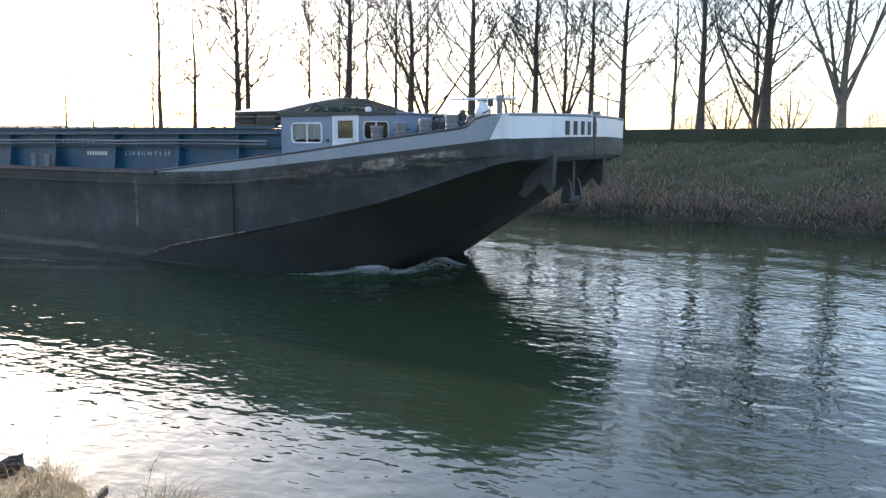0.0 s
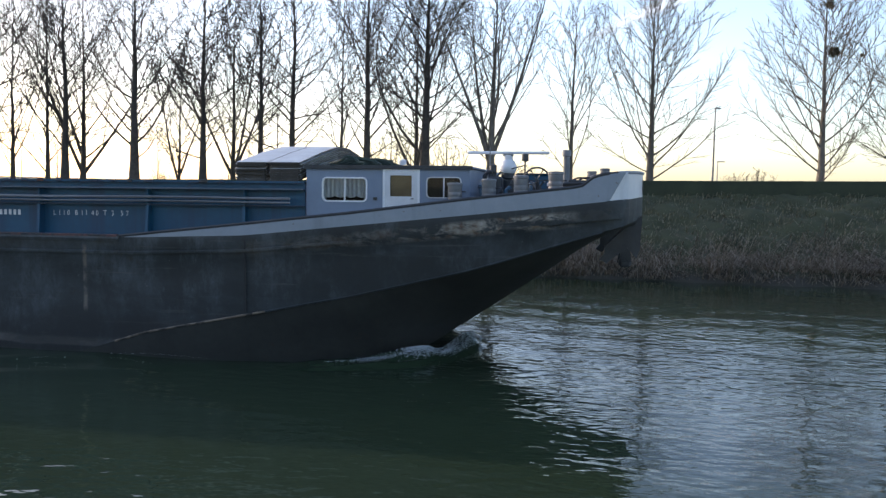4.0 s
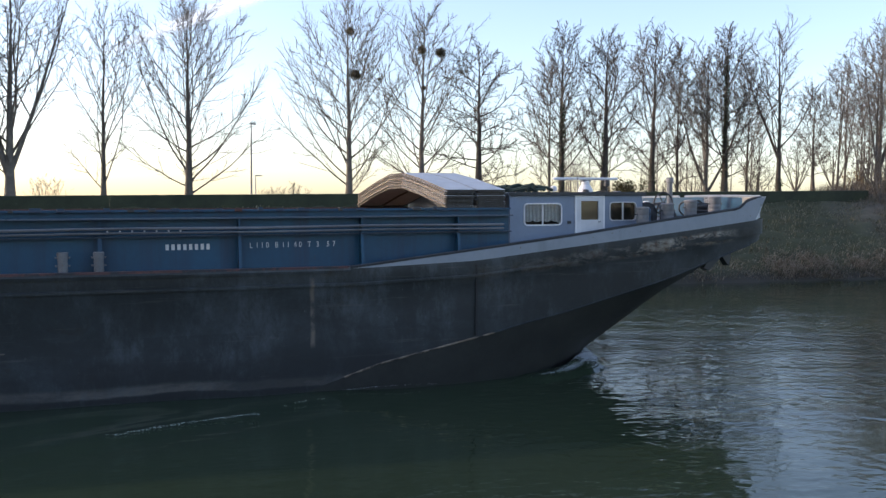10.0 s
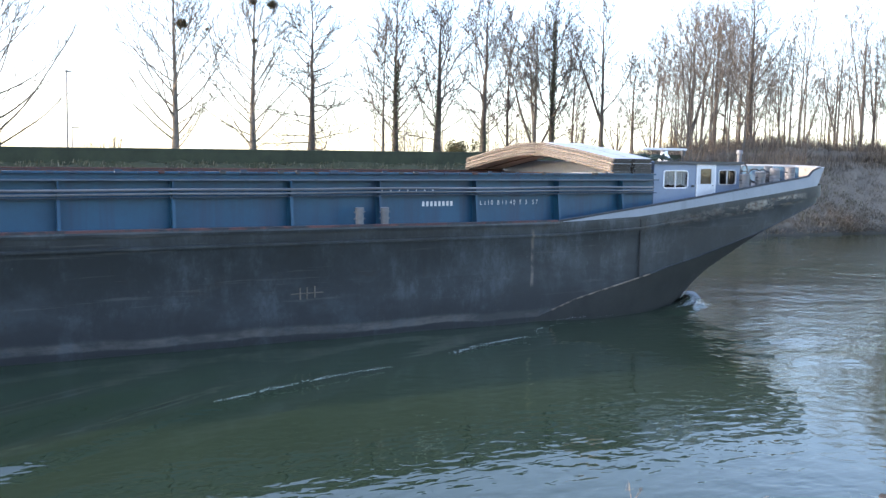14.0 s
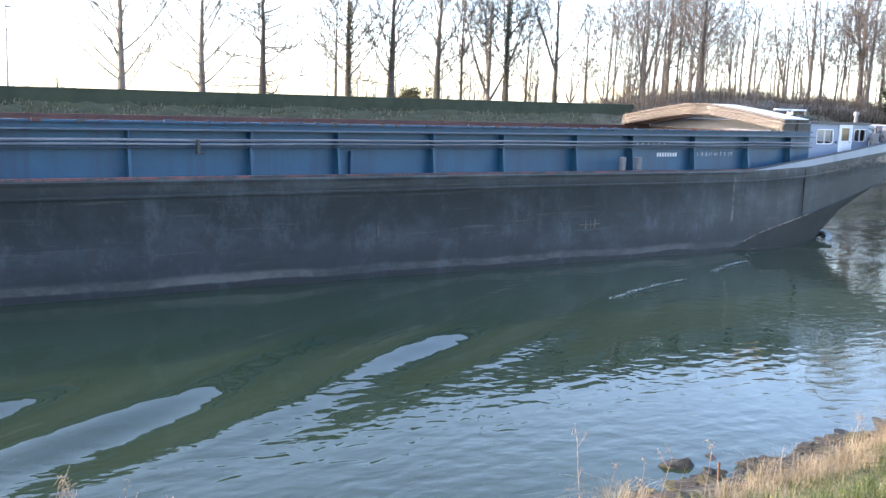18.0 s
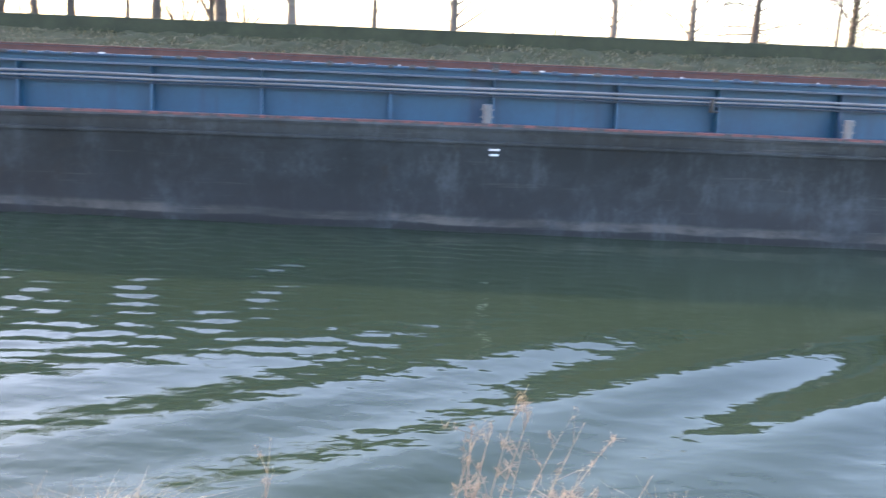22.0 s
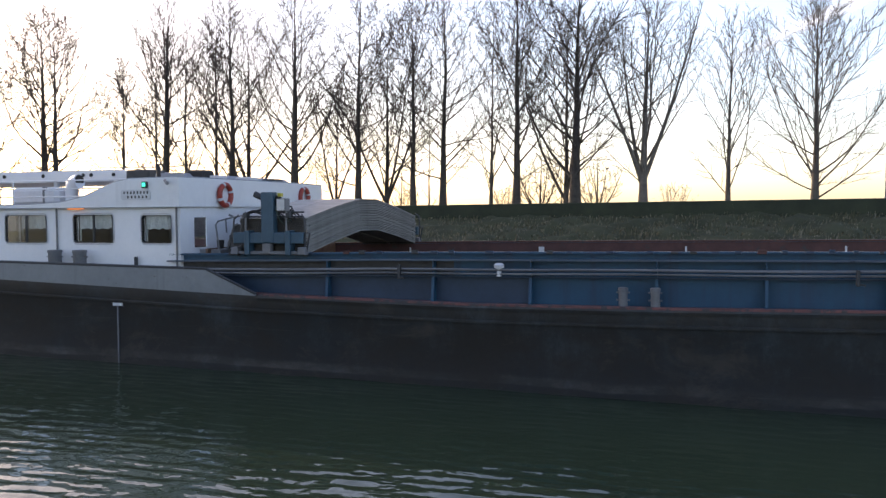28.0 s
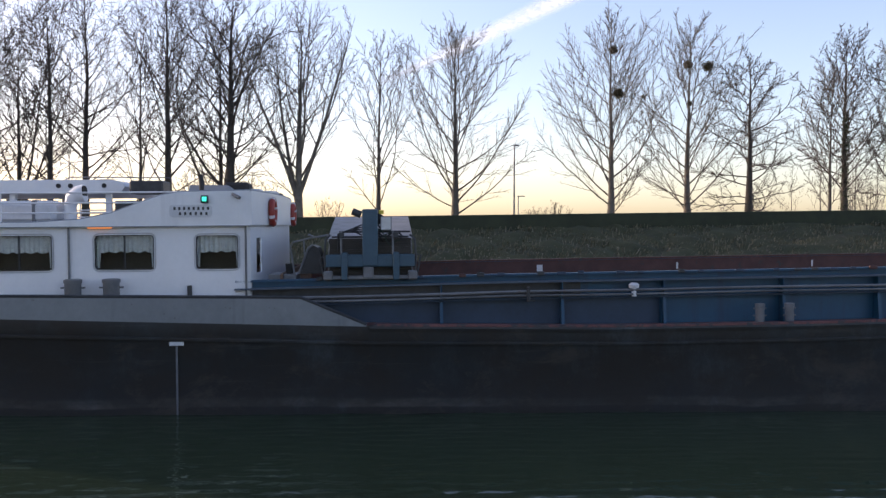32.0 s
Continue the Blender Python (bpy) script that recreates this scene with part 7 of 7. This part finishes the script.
# ---------------------------------------------------------------- stern cabin
def build_stern():
    wins = [(-34.02, -33.24, 3.27, 3.90), (-35.93, -34.84, 3.27, 3.92), (-37.96, -36.75, 3.27, 3.92), (-40.3, -39.1, 3.27, 3.92)]
    ca = part("stern_cabin", wall_with_holes(-44.0, -33.0, 2.35, 4.10, -3.6, -3.54, wins), "white", barge, "white stern cabin with lace-curtained windows")
    for w in wins:
        window(ca, *w, -3.6, "darksteel", w[1] - w[0] > 1, (0.46, True), 0.011, room="cabin")
        part("window_trim", Geo().skin([[(p[0], -3.603, p[1]) for p in rounded(w[0] - .028, w[1] + .028, w[2] - .028, w[3] + .028, .1)], [(p[0], -3.612, p[1]) for p in rounded(w[0] - .05, w[1] + .05, w[2] - .05, w[3] + .05, .12)]], True), "alu", ca)
    part("far_wall", Geo().box(-44, -33, 3.54, 3.6, 2.35, 4.10), "white", ca)
    part("rear_wall", Geo().box(-44.05, -44.0, -3.6, 3.6, 2.35, 4.10), "white", ca)
    # curved front with a doorway and a window
    arc = [(-33.0 + 0.22 * (1 - (y / 3.6) ** 2), y) for y in np.linspace(-3.57, 3.57, 17)]
    for i, ((xa, ya), (xb, yb)) in enumerate(zip(arc, arc[1:])):
        gap = (0.55, 1.25) if i in (1, 14) else None
        spans = [(2.35, 4.10)] if not gap else [(2.35, 3.15), (3.85, 4.10)]
        for z0, z1 in spans:
            g = Geo().add([(xa, ya, z0), (xb, yb, z0), (xb, yb, z1), (xa, ya, z1), (xa - .05, ya, z0), (xb - .05, yb, z0), (xb - .05, yb, z1), (xa - .05, ya, z1)],
                  [(0, 1, 2, 3), (4, 7, 6, 5), (0, 4, 5, 1), (3, 2, 6, 7), (0, 3, 7, 4), (1, 5, 6, 2)])
            part("front_panel", g, "white", ca)
        if gap:
            part("front_pane", Geo().add([(xa - .02, ya, 3.15), (xb - .02, yb, 3.15), (xb - .02, yb, 3.85), (xa - .02, ya, 3.85)], [(0, 1, 2, 3)]), "glass", ca).visible_shadow = False
            # flat dark sheet in place of the unlit room
            part("front_recess", Geo().add([(xa - .3, ya, 3.1), (xb - .3, yb, 3.1), (xb - .3, yb, 3.9), (xa - .3, ya, 3.9)], [(0, 1, 2, 3)]), "interior", ca)
    part("roof_deck", Geo().slab([(-44.1, -3.66), (-33.0, -3.66), *[(x + .06, y) for x, y in arc], (-33.0, 3.66), (-44.1, 3.66)], "z", 4.102, 4.14), "bulwark", ca)
    # parapet round the roof, high at the front and swept down to a rail
    side = [(-32.95, 4.10), (-32.95, 4.77), (-34.3, 4.75), (-34.66, 4.69), (-35.0, 4.57), (-35.6, 4.35), (-36.2, 4.23), (-37.1, 4.18), (-44.1, 4.15), (-44.1, 4.10)]
    for s in (-1, 1):
        pa = part("parapet", Geo().slab(side, "y", *sorted((s * 3.64, s * 3.70))), "white", ca, "white swept parapet")
        part("parapet_cap", Geo().tube([(x, s * 3.67, z) for x, z in side[1:9]], 0.022, 6), "bulwark", pa, "", 50)
        for z, x1 in ((4.36, -35.6), (4.55, -35.0), (4.745, -34.3)):
            part("rail", Geo().tube([(-44, s * 3.67, z), (x1, s * 3.67, z)], 0.018, 6), "white", ca, "", 60)
        for x in (-37.65, -38.6, -39.9, -41.2, -42.5, -43.8):
            part("rail_post", Geo().tube([(x, s * 3.67, 4.13), (x, s * 3.67, 4.745)], 0.02, 6), "white", ca, "", 60)
    g = Geo()
    out = [(-32.95, -3.70), *[(x + 0.06, y * 1.02) for x, y in arc], (-32.95, 3.70)]
    g.skin([[(x, y, 4.10) for x, y in out], [(x, y, 4.77) for x, y in out], [(x - .05, y * .99, 4.77) for x, y in out], [(x - .05, y * .99, 4.10) for x, y in out]])
    part("front_parapet", g, "white", ca, "white curved front parapet", 40)
    part("front_cap", Geo().tube([(x - .02, y, 4.77) for x, y in out], 0.022, 6), "bulwark", ca, "", 50)
    # drip rails and down pipes
    # short glowing amber strip above the second window
    part("awning_lamp", Geo().box(-36.05, -35.6, -3.69, -3.64, 4.055, 4.083, 0.008), "amber", ca, "glowing amber strip under the drip rail")
    part("drip_rail", Geo().box(-44, -32.98, -3.70, -3.602, 4.085, 4.10), "bulwark", ca)
    for x in (-36.42, -33.08):
        part("down_pipe", Geo().tube([(x, -3.625, 4.08), (x, -3.625, 2.5)], 0.022, 6), "steel", ca, "", 60)
    # name board, unreadable at this distance: bars on a white board
    nb = part("name_board", Geo().slab(rounded(-34.5, -33.7, 4.26, 4.50, 0.07), "y", -3.725, -3.702), "offwhite", ca, "white name board with two rows of dark bars")
    for z, n in ((4.43, 8), (4.33, 6)):
        for k in range(n):
            x = -34.42 + (0.09 * k if n == 8 else 0.1 * k + 0.1)
            part("board_bar", Geo().box(x, x + 0.04, -3.731, -3.7255, z - 0.03, z + 0.03), "darksteel", nb)
    gl = part("side_light", Geo().box(-33.9, -33.76, -3.78, -3.702, 4.53, 4.68, 0.015), "darksteel", ca, "lit green side light")
    part("lens", Geo().lathe(-33.83, -3.775, [(0.045, 4.565), (0.045, 4.65)], 12), "greenlamp", gl, "", 40)
    part("deck_lamp", Geo().tube([(-33.3, -3.72, 4.70), (-33.22, -3.80, 4.66), (-33.15, -3.84, 4.62)], 0.035, 8), "steel", ca, "", 50)
    # roof gear: long white casing with portholes, cowl, boat tank, funnel, grey covers
    cs = part("engine_casing", Geo().slab([(-44, 4.80), (-36.2, 4.80), (-36.0, 4.84), (-35.92, 4.95), (-36.0, 5.06), (-36.2, 5.10), (-44, 5.10)], "y", -1.6, 1.8), "white", ca, "long white roof casing with portholes")
    for x in (-36.3, -38.3, -40.3, -42.3):
        part("casing_leg", Geo().box(x - 0.06, x + 0.06, -1.5, -1.4, 4.14, 4.80), "white", cs)
        part("casing_leg", Geo().box(x - 0.06, x + 0.06, 1.6, 1.7, 4.14, 4.80), "white", cs)
    for x in (-36.35, -37.05, -37.3, -38.6, -39.9):
        part("porthole", Geo().tube([(x, -1.605, 4.97), (x, -1.625, 4.97)], 0.05, 14), "black", cs, "", 40)
    part("casing_rail", Geo().tube([(-37.2, -1.5, 5.10), (-37.1, -1.5, 5.16), (-35.0, -1.5, 5.14), (-34.9, -1.5, 4.9)], 0.014, 6), "steel", cs, "", 60)
    part("cowl", Geo().tube([(-36.62, -2.9, 4.14), (-36.62, -2.9, 4.5), (-36.58, -2.9, 4.66), (-36.46, -2.9, 4.74), (-36.34, -2.9, 4.76)], [0.12, 0.12, 0.14, 0.17, 0.185], 16), "white", ca, "white cowl ventilator", 50)
    # dark disc drawn for the shade inside the cowl
    part("cowl_mouth", Geo().tube([(-36.36, -2.9, 4.76), (-36.332, -2.9, 4.76)], 0.155, 16), "interior", ca)
    tk = part("tank", Geo().box(-38.3, -36.85, -3.1, -2.5, 4.16, 4.62, 0.10), "offwhite", ca, "white rounded tank on the roof")
    part("tank_band", Geo().box(-37.3, -37.22, -3.112, -2.49, 4.15, 4.63, 0.02), "steel", tk)
    part("tank_feet", Geo().box(-38.2, -37.9, -3.0, -2.6, 4.14, 4.165), "steel", tk)
    part("skylight", Geo().box(-35.85, -34.95, -2.6, -1.9, 4.14, 4.62, 0.02), "darksteel", ca)
    part("hood", Geo().box(-35.75, -35.05, -1.9, -1.2, 4.78, 5.06, 0.03), "darksteel", ca, "dark companion hood on the roof")
    # plain dark box for an unidentified roof fixture
    part("fender_heap", Geo().box(-33.72, -33.2, -2.3, -1.8, 4.74, 5.0, 0.05), "black", ca, "dark rounded box on the roof")
    part("grey_cover", Geo().slab([(-34.5, 4.14), (-34.35, 4.93), (-33.6, 4.92), (-33.35, 4.72), (-33.3, 4.14)], "y", -2.6, 2.6), "bulwark", ca, "grey roof cover")
    part("funnel", Geo().tube([(-34.05, -2.9, 4.14), (-34.05, -2.9, 5.0), (-34.08, -2.9, 5.12)], 0.05, 8), "black", ca, "", 50)
    for x, y in ((-33.2, -1.8), (-33.0, -0.6), (-33.05, 0.8)):
        part("roof_box", Geo().box(x - 0.2, x + 0.2, y - 0.25, y + 0.25, 4.7, 4.87, 0.03), "offwhite" if y < 0 else "darksteel", ca)
    # landing, handrail and a folded ramp before the cabin
    st = part("cabin_landing", Geo().box(-32.75, -31.75, -3.4, -1.8, 2.86, 2.92, 0.01), "darksteel", barge, "dark steel landing with a handrail before the cabin")
    part("step", Geo().box(-32.7, -32.15, -3.3, -2.4, 2.92, 3.12, 0.012), "steel", st)
    part("landing_leg", Geo().box(-32.7, -32.6, -3.35, -3.25, 2.3, 2.86), "darksteel", st)
    part("landing_leg", Geo().box(-31.9, -31.8, -3.35, -3.25, 2.3, 2.86), "darksteel", st)
    part("handrail", Geo().tube([(-32.18, -3.3, 3.1), (-32.26, -3.3, 3.68), (-32.2, -3.3, 3.76), (-31.85, -3.3, 3.84), (-31.48, -3.3, 3.90)], 0.02, 8), "steel", st, "", 60)
    part("rail_brace", Geo().tube([(-32.0, -3.3, 3.82), (-31.98, -3.3, 3.5)], 0.018, 6), "steel", st, "", 60)
    part("rail_cap", Geo().tube([(-31.9, -3.33, 3.91), (-31.82, -3.27, 3.86)], 0.025, 8), "steel", st, "", 50)
    part("ramp", Geo().slab([(-32.1, 3.12), (-31.93, 3.6), (-31.84, 3.69), (-31.74, 3.64), (-31.68, 3.5), (-31.66, 3.12)], "y", -3.05, -2.2), "darksteel", st, "folded dark steel ramp")
    part("ramp_edge", Geo().tube([(-32.12, -3.06, 3.12), (-31.94, -3.06, 3.61), (-31.84, -3.06, 3.70)], 0.025, 6), "steel", st, "", 50)
    part("buckets", Geo().lathe(-32.3, -3.05, [(0.07, 3.125), (0.09, 3.32), (0.085, 3.325), (0.0, 3.3)], 12), "black", barge, "", 40)
    part("gas_bottle", Geo().lathe(-32.2, -3.2, [(0.1, 2.42), (0.13, 2.46), (0.13, 2.72), (0.09, 2.8), (0.04, 2.84)], 14), "darksteel", barge, "", 40)
    part("drain_stub", Geo().tube([(-34.15, -3.68, 2.6), (-34.15, -3.68, 2.95)], 0.045, 8), "darksteel", barge, "", 40)
    for y in (-2.1, 2.1):
        lb = root("lifebuoy", "red lifebuoy with white bands hung on the cabin front", "lifebuoy", "lifebuoys")
        lb.matrix_basis = pose(-32.735, y, 4.38, 0, 90, 0)
        for k in range(8):
            a0, a1 = 2 * math.pi * k / 8, 2 * math.pi * (k + 1) / 8
            band = k % 2 == 0
            pts = [(0.25 * math.cos(a), 0.25 * math.sin(a), 0) for a in (np.linspace(a0 + 0.28, a1 - 0.28, 4) if band else np.linspace(a0 - 0.28, a1 + 0.28, 12))]
            part("ring_band" if band else "ring_segment", Geo().tube(pts, 0.068 if band else 0.065, 12), "offwhite" if band else "red", lb, "", 60)
        aboard.append(lb)


build_stern()


# ---------------------------------------------------------------- waves that travel with the barge
def build_wake():
    """Diverging ship waves between the hull and the near bank, as one rigid sheet that glides with the barge."""
    xs = np.concatenate([np.arange(-58, -14, 0.24), np.arange(-14, 30.0, 0.13)])
    ys = np.arange(5.0, 17.01, 0.08)
    X, Y = np.meshgrid(xs, ys, indexing="ij")
    cusp = 17.0 - 0.285 * (28.6 - X)
    d = Y - cusp
    th = radians(32)
    lam = 1.65
    wob = 0.35 * np.sin(0.5 * X + 0.3 * Y) + 0.2 * np.sin(1.3 * Y - 0.4 * X)
    ph = 2 * np.pi / lam * ((X - 7.7) * math.sin(th) - (Y - 11.1) * math.cos(th)) + wob
    env = np.exp(-np.where(d > 0, d / 2.5, d / 1.5) ** 2) * np.clip((30 - X) / 6, 0, 1)
    inner = 0.07 * np.clip(d / 4, 0, 1) * np.clip((20 - X) / 10, 0, 1)
    late = np.clip((-2 - X) / 9, 0, 1)
    near = np.clip((Y - 3.5) / 7.5, 0.4, 1)
    h = 0.064 * near * (1 + 0.25 * np.clip((X - 4) / 6, 0, 1)) * (1 - 0.65 * np.clip((X - 12) / 5, 0, 1)) * (env + inner) * np.sin(ph) * (0.75 + 0.25 * np.sin(0.8 * X + 1.1 * Y))
    r = np.random.default_rng(9)
    for _ in range(40):
        l2 = r.uniform(0.17, 0.44)
        a = r.normal(1.48, 0.26)
        h = h + (0.0006 + 0.0064 * late) * l2 * np.sin(2 * np.pi / l2 * (math.cos(a) * X + math.sin(a) * Y) + r.uniform(0, 6.3)) * (0.55 + 0.45 * np.sin(0.21 * X + 9 * l2) * np.sin(0.4 * Y + 5 * l2))
    # a slight rise of water beside the shoulder
    h = h + 0.035 * np.exp(-((X - 26) / 4) ** 2 - ((Y - 16.6) / 0.7) ** 2)
    front = np.clip((29.9 - X) / 9.0, 0, 1)
    rim = np.clip((X + 58) / 6, 0, 1) * front * front * (3 - 2 * front)
    Z = -0.09 + rim * 0.10 + np.clip((29.8 - X) / 3.0, 0, 1) * np.clip((X + 58) / 6, 0, 1) * h
    n = len(ys)
    i, j = np.meshgrid(np.arange(len(xs) - 1), np.arange(n - 1), indexing="ij")
    a = (i * n + j).ravel()
    me = fast_mesh("wake", np.stack([X, Y, Z], -1).reshape(-1, 3), np.stack([a, a + n, a + n + 1, a + 1], 1), "calm", True)
    waves.append(tagged(new("wake", me), "smooth ship waves spreading from the barge", "wake", kind="stuff"))


build_wake()


def build_bow_wave():
    """Water heaped up round the stem with broken foam along it; pale dabs mimic glints on outer crests."""
    us, ks = np.linspace(0, 1, 60), np.linspace(-1.4, 1.7, 40)
    U, K = np.meshgrid(us, ks, indexing="ij")
    path = ((27.6, 16.75), (28.7, 17.1), (29.5, 17.45), (30.15, 17.8), (30.75, 18.3), (31.12, 18.95), (31.35, 19.8), (31.55, 20.7), (31.8, 21.7))
    px, py = np.array(path).T
    w = np.linspace(0, 1, len(px))
    X = np.interp(U, w, px) + 0.30 * K * np.clip(U * 1.5, 0, 1)
    Y = np.interp(U, w, py) - 0.42 * K
    rim = np.clip(np.minimum(U, 1 - U) * 7, 0, 1) * np.clip((1.7 - K) * 1.2, 0, 1) * np.clip((K + 1.4) * 2, 0, 1)
    hump = 0.20 * np.exp(-(np.where(U < 0.5, U - 0.5, 2.2 * (U - 0.5)) / 0.17) ** 2) + 0.20 * np.exp(-((U - 0.82) / 0.13) ** 2) + 0.05
    Z = -0.11 + rim * (0.115 + hump * np.exp(-(np.abs(K) / 0.55) ** 1.6) + 0.012 * np.sin(9 * K + 5 * U) * np.sin(22 * U + 2 * K))
    n = len(ks)
    i, j = np.meshgrid(np.arange(len(us) - 1), np.arange(n - 1), indexing="ij")
    q = (i * n + j).ravel()
    ob = root("bow_wave", "small bow wave with white foam at the stem", "bow wave")
    wave = new("wave", fast_mesh("wave", np.stack([X, Y, Z], -1).reshape(-1, 3), np.stack([q, q + n, q + n + 1, q + 1], 1), "water", True))
    wave.parent = ob
    r = np.random.default_rng(12)
    v, f, n = [], [], 0

    def dab(x, y, z, s, flat=0.35):
        nonlocal n
        k = 7
        a = np.linspace(0, 2 * np.pi, k, endpoint=False) + r.uniform(0, 1)
        rad = s * r.uniform(0.5, 1.2, k)
        ring = np.stack([x + 1.4 * rad * np.cos(a), y + 1.9 * rad * np.sin(a), np.full(k, z)], 1)
        v.append(np.vstack([ring, [[x, y, z + s * flat]]]))
        f.append(np.array([[n + i, n + (i + 1) % k, n + k] for i in range(k)]))
        n += k + 1

    def over(u, k):
        a, b = min(max(u * 59, 0), 58.99), min(max((k + 1.4) / 3.1 * 39, 0), 38.99)
        i, j = int(a), int(b)
        a, b = a - i, b - j
        return [(1 - a) * ((1 - b) * Q[i, j] + b * Q[i, j + 1]) + a * ((1 - b) * Q[i + 1, j] + b * Q[i + 1, j + 1]) for Q in (X, Y, Z)]

    for u0, su, k0, sk, count, big in ((0.49, 0.035, 0.16, 0.18, 1800, 0.017), (0.36, 0.08, 0.28, 0.08, 900, 0.012), (0.70, 0.09, 0.22, 0.22, 1500, 0.014), (0.86, 0.04, 0.1, 0.3, 900, 0.018), (0.56, 0.08, 0.3, 0.25, 500, 0.010)):
        for _ in range(count):
            x, y, z = over(np.clip(r.normal(u0, su), 0.03, 0.97), np.clip(r.normal(k0, sk), -1.1, 1.4))
            dab(x + r.normal(0, 0.03), y + r.normal(0, 0.03), z + 0.004, big * r.uniform(0.25, 1.0), 0.2)
    # white dabs stand in for sky glints along the wave crests
    for x0, y0, x1, y1, c in ((24.4, 16.75, 26.6, 16.8, 90), (23.2, 15.7, 24.0, 16.1, 24), (20.3, 14.5, 22.7, 15.3, 230), (15.2, 12.95, 18.6, 13.95, 240)):
        for _ in range(c):
            u = r.uniform(0, 1)
            dab(x0 + u * (x1 - x0) + r.normal(0, 0.06), y0 + u * (y1 - y0) + 0.12 * math.sin(3.1 * u) + r.normal(0, 0.03), 0.055, r.uniform(0.002, 0.009), 0.15)
    fm = new("foam", fast_mesh("foam", np.concatenate(v), np.concatenate(f), "foam"))
    fm.parent = ob
    tagged(fm, kind="stuff")
    waves.append(ob)


build_bow_wave()


# ---------------------------------------------------------------- what moves
def ship_pose(x):
    return pose(PLAN * x, PLAN * 21.1, 0, 0, -TRIM, 0)


SHIP_ROWS = [(0.0, -42.86), (2.0, -38.32), (4.0, -33.81), (6.5, -28.21), (8.0, -24.82), (10.0, -20.3), (12.0, -15.79), (14.0, -11.21), (16.5, -5.49),
             (18.0, -2.05), (20.0, 2.6), (22.0, 7.22), (24.0, 11.74), (25.5, 15.17), (27.5, 19.89), (30.0, 25.8), (32.0, 30.48)]


def full_size():
    """Bring all that is laid out in plan units to metres."""
    for ob in list(scene.objects):
        if ob.parent is None and ob.type in ("MESH", "EMPTY"):
            ob.location = ob.location * PLAN
            ob.scale = ob.scale * PLAN


full_size()


def motions():
    """The barge and all that lies on it glide along the canal; its waves go with it."""
    for thing in aboard:
        own = thing.matrix_basis.copy()
        walk(thing, [(t, ship_pose(x) @ own) for t, x in SHIP_ROWS])
    for thing in waves:
        walk(thing, [(t, pose(PLAN * x, 0, 0)) for t, x in SHIP_ROWS])


motions()
